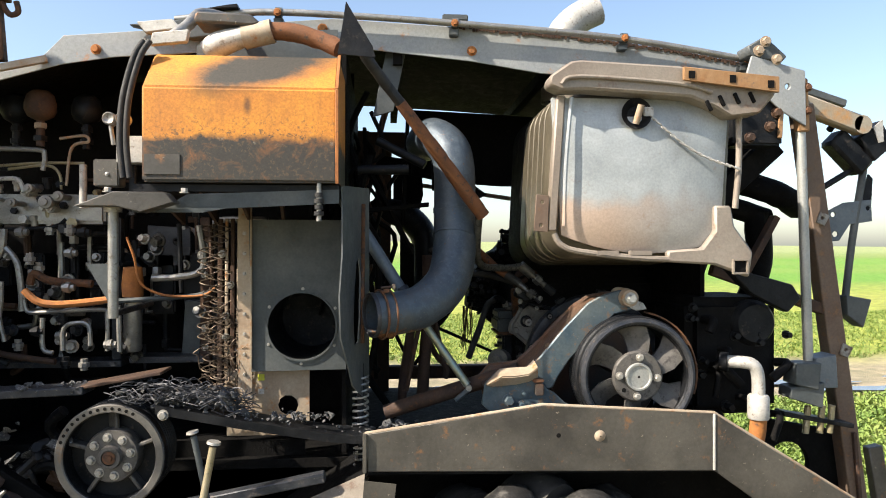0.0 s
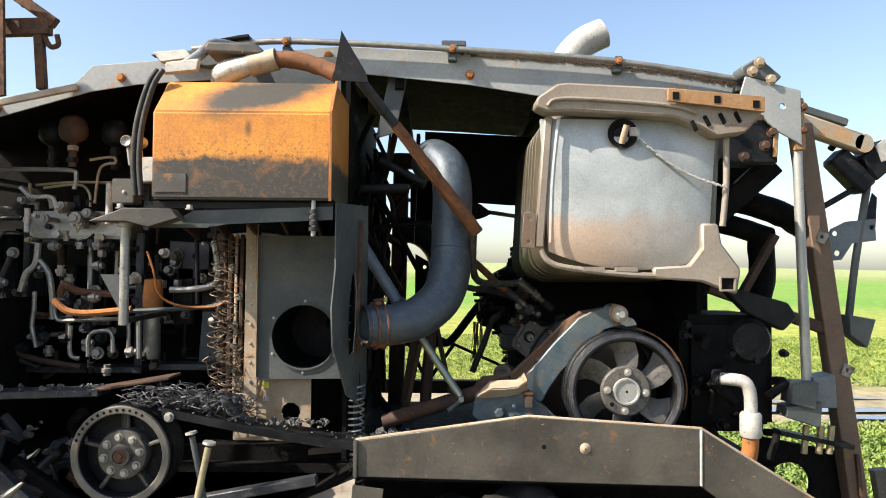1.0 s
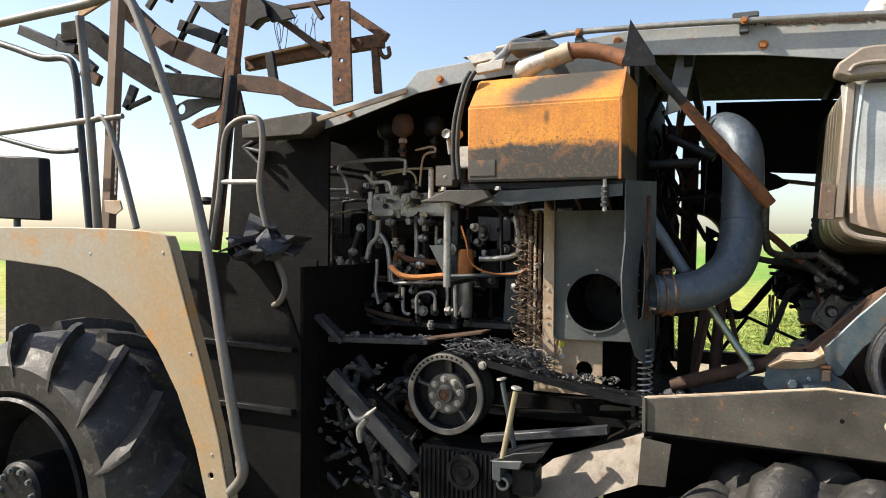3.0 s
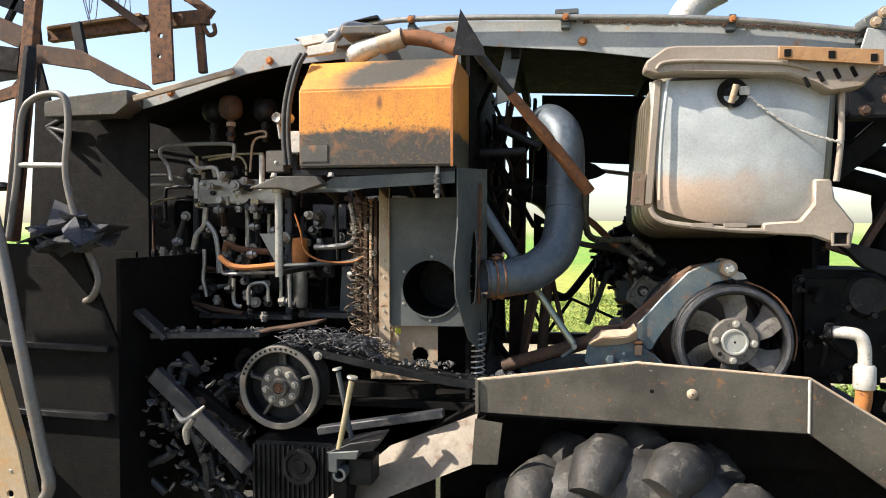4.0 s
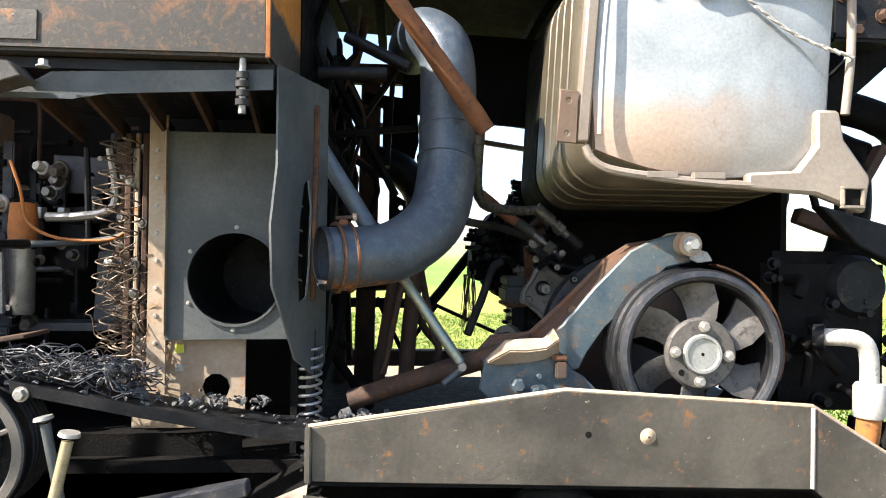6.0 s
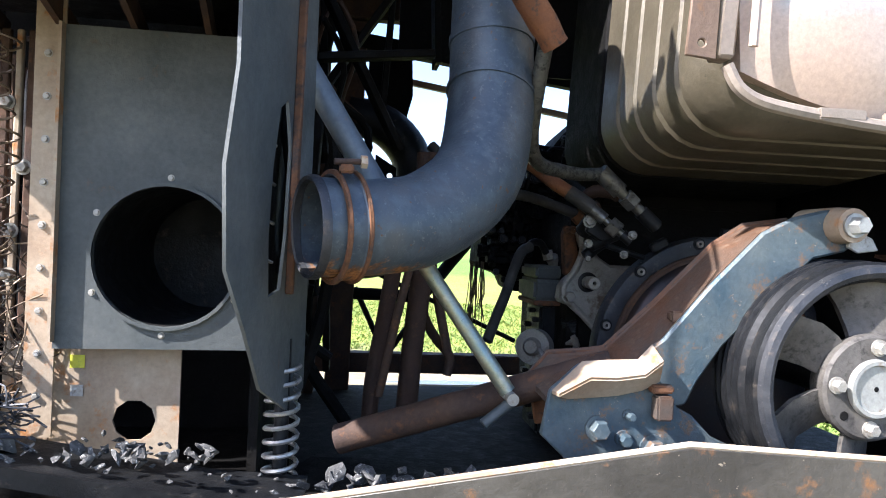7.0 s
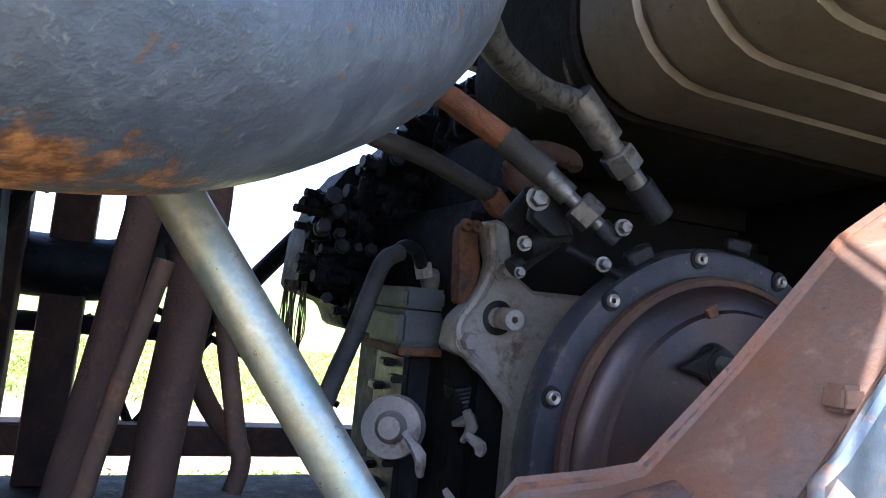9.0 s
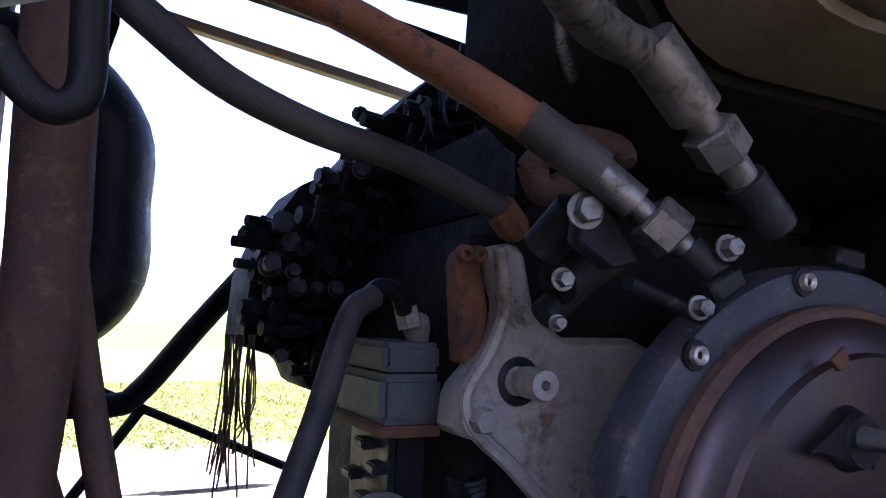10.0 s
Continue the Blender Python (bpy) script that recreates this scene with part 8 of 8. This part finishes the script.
    part("plate", plate([(-1.30, 2.69), (-1.05, 2.72), (-0.85, 2.74), (-0.83, 2.67), (-1.05, 2.64)], 2.88, 2.93, 0.004), M_GREY, hb)
    part("blade", plate([(-1.0, 2.755), (-0.9, 2.775), (-0.86, 2.78), (-0.86, 2.765)], 2.86, 2.92, 0.002), M_SOOTMET, hb)
    mid, k = Vector((0.03, -0.35, 1.74)), 1.12
    for ob in deep:
        ob.location = mid + (ob.location - mid) * k
        ob.scale = (k, k, k)


hydraulics()


def lower_bay():
    t = thing("lower_frame", "ash-covered lower engine frame members", "frame", (-1.5, 2.8, 0.5))
    part("shelf", bar((-1.95, 2.70, 1.22), (-1.38, 2.70, 1.24), 0.12, 0.03, 0.004), M_SMOKE, t)
    part("rust_shelf", bar((-1.42, 2.72, 1.245), (-1.10, 2.72, 1.30), 0.14, 0.012, 0.003), M_RUSTDARK, t)
    part("diagonal", bar((-2.02, 2.66, 1.34), (-1.86, 2.66, 1.21), 0.08, 0.03, 0.004), M_SMOKE, t)
    part("diagonal", bar((-1.9, 2.6, 1.05), (-1.42, 2.6, 0.62), 0.05, 0.08, 0.005), M_SMOKE, t)
    part("diagonal", bar((-1.75, 2.7, 0.95), (-1.45, 2.7, 0.75), 0.05, 0.05, 0.005), M_SOOT, t)
    part("blue_beam", bar((-1.039, 2.500, 0.842), (-0.473, 2.500, 0.944), 0.05, 0.035, 0.004), M_SMOKE, t)
    rnd = random.Random(6)
    for i in range(26):
        x, z = rnd.uniform(-2.0, -1.45), rnd.uniform(0.4, 1.15)
        y = rnd.uniform(2.62, 2.95)
        q = [Vector((x, y, z))]
        for s in range(4):
            q.append(q[-1] + Vector((rnd.uniform(-0.1, 0.12), rnd.uniform(-0.03, 0.03), rnd.uniform(-0.15, 0.05))))
        part("charred_hose", tube(q, rnd.uniform(0.01, 0.024), 8, 4, None, True, 0.002), rnd.choice((M_SMOKE, M_SOOTMET, M_RUSTDARK, M_SMOKE)), t)
    for k in range(7):
        x = -1.25 + k * 0.075
        z = 1.235 if x < -1.1 else 1.205 - 0.2 * (x + 1.1)
        part("ash_lump", clump(1, (x, 2.63, z), (x + 0.02, 2.66, z + 0.01), 0.022, 300 + k), M_ASH, t, "crumbled grey ash lump", False)
    part("horn", tube([(-1.683, 2.400, 0.935), (-1.638, 2.400, 0.885), (-1.578, 2.400, 0.917), (-1.533, 2.400, 0.955)], [0.006, 0.014, 0.014, 0.005], 8, 4), M_STEEL, t)
    part("horn_stem", tube([(-1.587, 2.400, 0.897), (-1.623, 2.400, 0.841), (-1.617, 2.400, 0.780)], [0.016, 0.018, 0.01], 8, 4), M_STEEL, t)
    b = clump(120, (-2.0, 2.62, 0.45), (-1.4, 2.8, 1.1), 0.016, 91)
    clump(50, (-1.95, 2.62, 1.235), (-1.4, 2.76, 1.26), 0.012, 92, b)
    single("soot_debris", b, M_ASH, "flakes of ash and soot on the lower frame", "debris", kind="stuff")
    g = thing("ribbed_gearbox", "black ribbed gearbox with a round cover", "gearbox", (-1.2, 2.7, 0.4))
    part("body", box(-1.42, -1.0, 2.62, 2.9, 0.40, 0.74, 0.02), M_SOOTMET, g)
    for i in range(17):
        x = -1.40 + i * 0.024
        part("rib", box(x, x + 0.009, 2.605, 2.625, 0.42, 0.73, 0.002), M_SOOTMET, g)
    part("cover", lathe([(0, 0.03), (0.03, 0.03), (0.035, 0.02), (0.06, 0.02), (0.065, 0.03), (0.082, 0.03), (0.085, 0.0)], (-1.165, 2.61, 0.64)), M_SOOTMET, g)
    p = thing("lever_stand", "two brass-coloured lever rods on a steel bracket", "lever", (-0.85, 2.3, 0.65))
    part("rod", rod((-0.825, 2.300, 1.113), (-0.868, 2.260, 0.839), 0.0125), M_BRASS, p)
    part("rod", rod((-0.903, 2.360, 1.137), (-0.842, 2.360, 0.842), 0.011), M_GREY, p)
    part("cap", lathe([(0, 0.008), (0.022, 0.008), (0.024, 0.0), (0, -0.008)], (-0.822, 2.300, 1.125), (0.2, 0, 1), 12), M_BOLT, p)
    part("cap", lathe([(0, 0.008), (0.02, 0.008), (0.022, 0.0), (0, -0.008)], (-0.906, 2.360, 1.146), (-0.2, 0, 1), 12), M_BOLT, p)
    part("top_plate", plate([(-0.924, 0.822), (-0.819, 0.868), (-0.685, 0.893), (-0.721, 0.842), (-0.819, 0.821)], 2.25, 2.40, 0.003), M_SOOTMET, p)
    part("bracket", plate([(-0.906, 0.829), (-0.777, 0.843), (-0.789, 0.806), (-0.869, 0.803), (-0.869, 0.746), (-0.906, 0.751)], 2.24, 2.36, 0.003), M_GREY, p)
    part("ring", lathe([(0.018, 0.015), (0.028, 0.015), (0.028, -0.05), (0.018, -0.05), (0.018, 0.015)], (-0.863, 2.260, 0.738), seg=18), M_GREY, p)
    part("post", box(-0.90, -0.84, 2.28, 2.42, -0.1, 0.72, 0.005), M_SOOT, p)
    part("side_block", box(-0.84, -0.74, 2.30, 2.42, 0.68, 0.79, 0.005), M_SOOTMET, p)
    part("carrier", bar((-0.87, 2.40, 0.55), (-0.87, 3.05, 0.6), 0.08, 0.08, 0.005), M_SOOT, p)


lower_bay()


# ---- field edge ----
def weeds():
    rnd = np.random.RandomState(7)
    vs, fs = [], []
    def patch(n, x0, x1, y0, y1, h0, h1):
        for _ in range(n):
            x, y = rnd.uniform(x0, x1), rnd.uniform(y0, y1)
            for _k in range(8):
                a = rnd.uniform(0, 6.28)
                h = rnd.uniform(h0, h1)
                L, w = rnd.uniform(0.018, 0.055), rnd.uniform(0.008, 0.02)
                px, py = x + rnd.normal() * 0.06, y + rnd.normal() * 0.06
                ca, sa = math.cos(a), math.sin(a)
                i = len(vs)
                z = GROUND + h
                vs.extend([(px, py, z - 0.05), (px + ca * L - sa * w, py + sa * L + ca * w, z), (px + ca * 2 * L, py + sa * 2 * L, z + 0.01), (px + ca * L + sa * w, py + sa * L - ca * w, z)])
                fs.append((i, i + 1, i + 2, i + 3))
    patch(9000, 2.2, 9.0, 5.2, 9.6, 0.0, 0.22)
    patch(3000, -2.5, 2.6, 6.4, 9.6, 0.0, 0.10)
    patch(7000, -4.0, 18.0, 13.8, 24.0, 0.0, 0.10)
    patch(900, -9.0, -4.0, 4.0, 9.0, 0.0, 0.2)
    me = bpy.data.meshes.new("weeds")
    me.from_pydata(vs, [], fs)
    me.materials.append(M_LEAF)
    ob = new("weeds", me)
    tagged(ob, "low bright green weeds along the muddy track", "weeds", kind="stuff")
    b = mesh()
    rr = random.Random(3)
    for (cx, cy, rx, ry) in ((6.2, 11.2, 1.6, 0.22), (5.0, 11.9, 0.9, 0.15), (8.0, 10.6, 2.2, 0.2), (7.0, 12.3, 1.0, 0.12), (10.5, 11.5, 2.0, 0.25), (1.2, 11.2, 0.9, 0.15)):
        n = 26
        ring = [b.verts.new((cx + rx * math.cos(2 * math.pi * k / n) * rr.uniform(0.75, 1.15), cy + ry * math.sin(2 * math.pi * k / n) * rr.uniform(0.75, 1.15), GROUND + 0.045)) for k in range(n)]
        b.faces.new(ring)
    single("puddles", b, M_WATER, "shallow rain puddles on the muddy track", "puddle", kind="structure")


weeds()
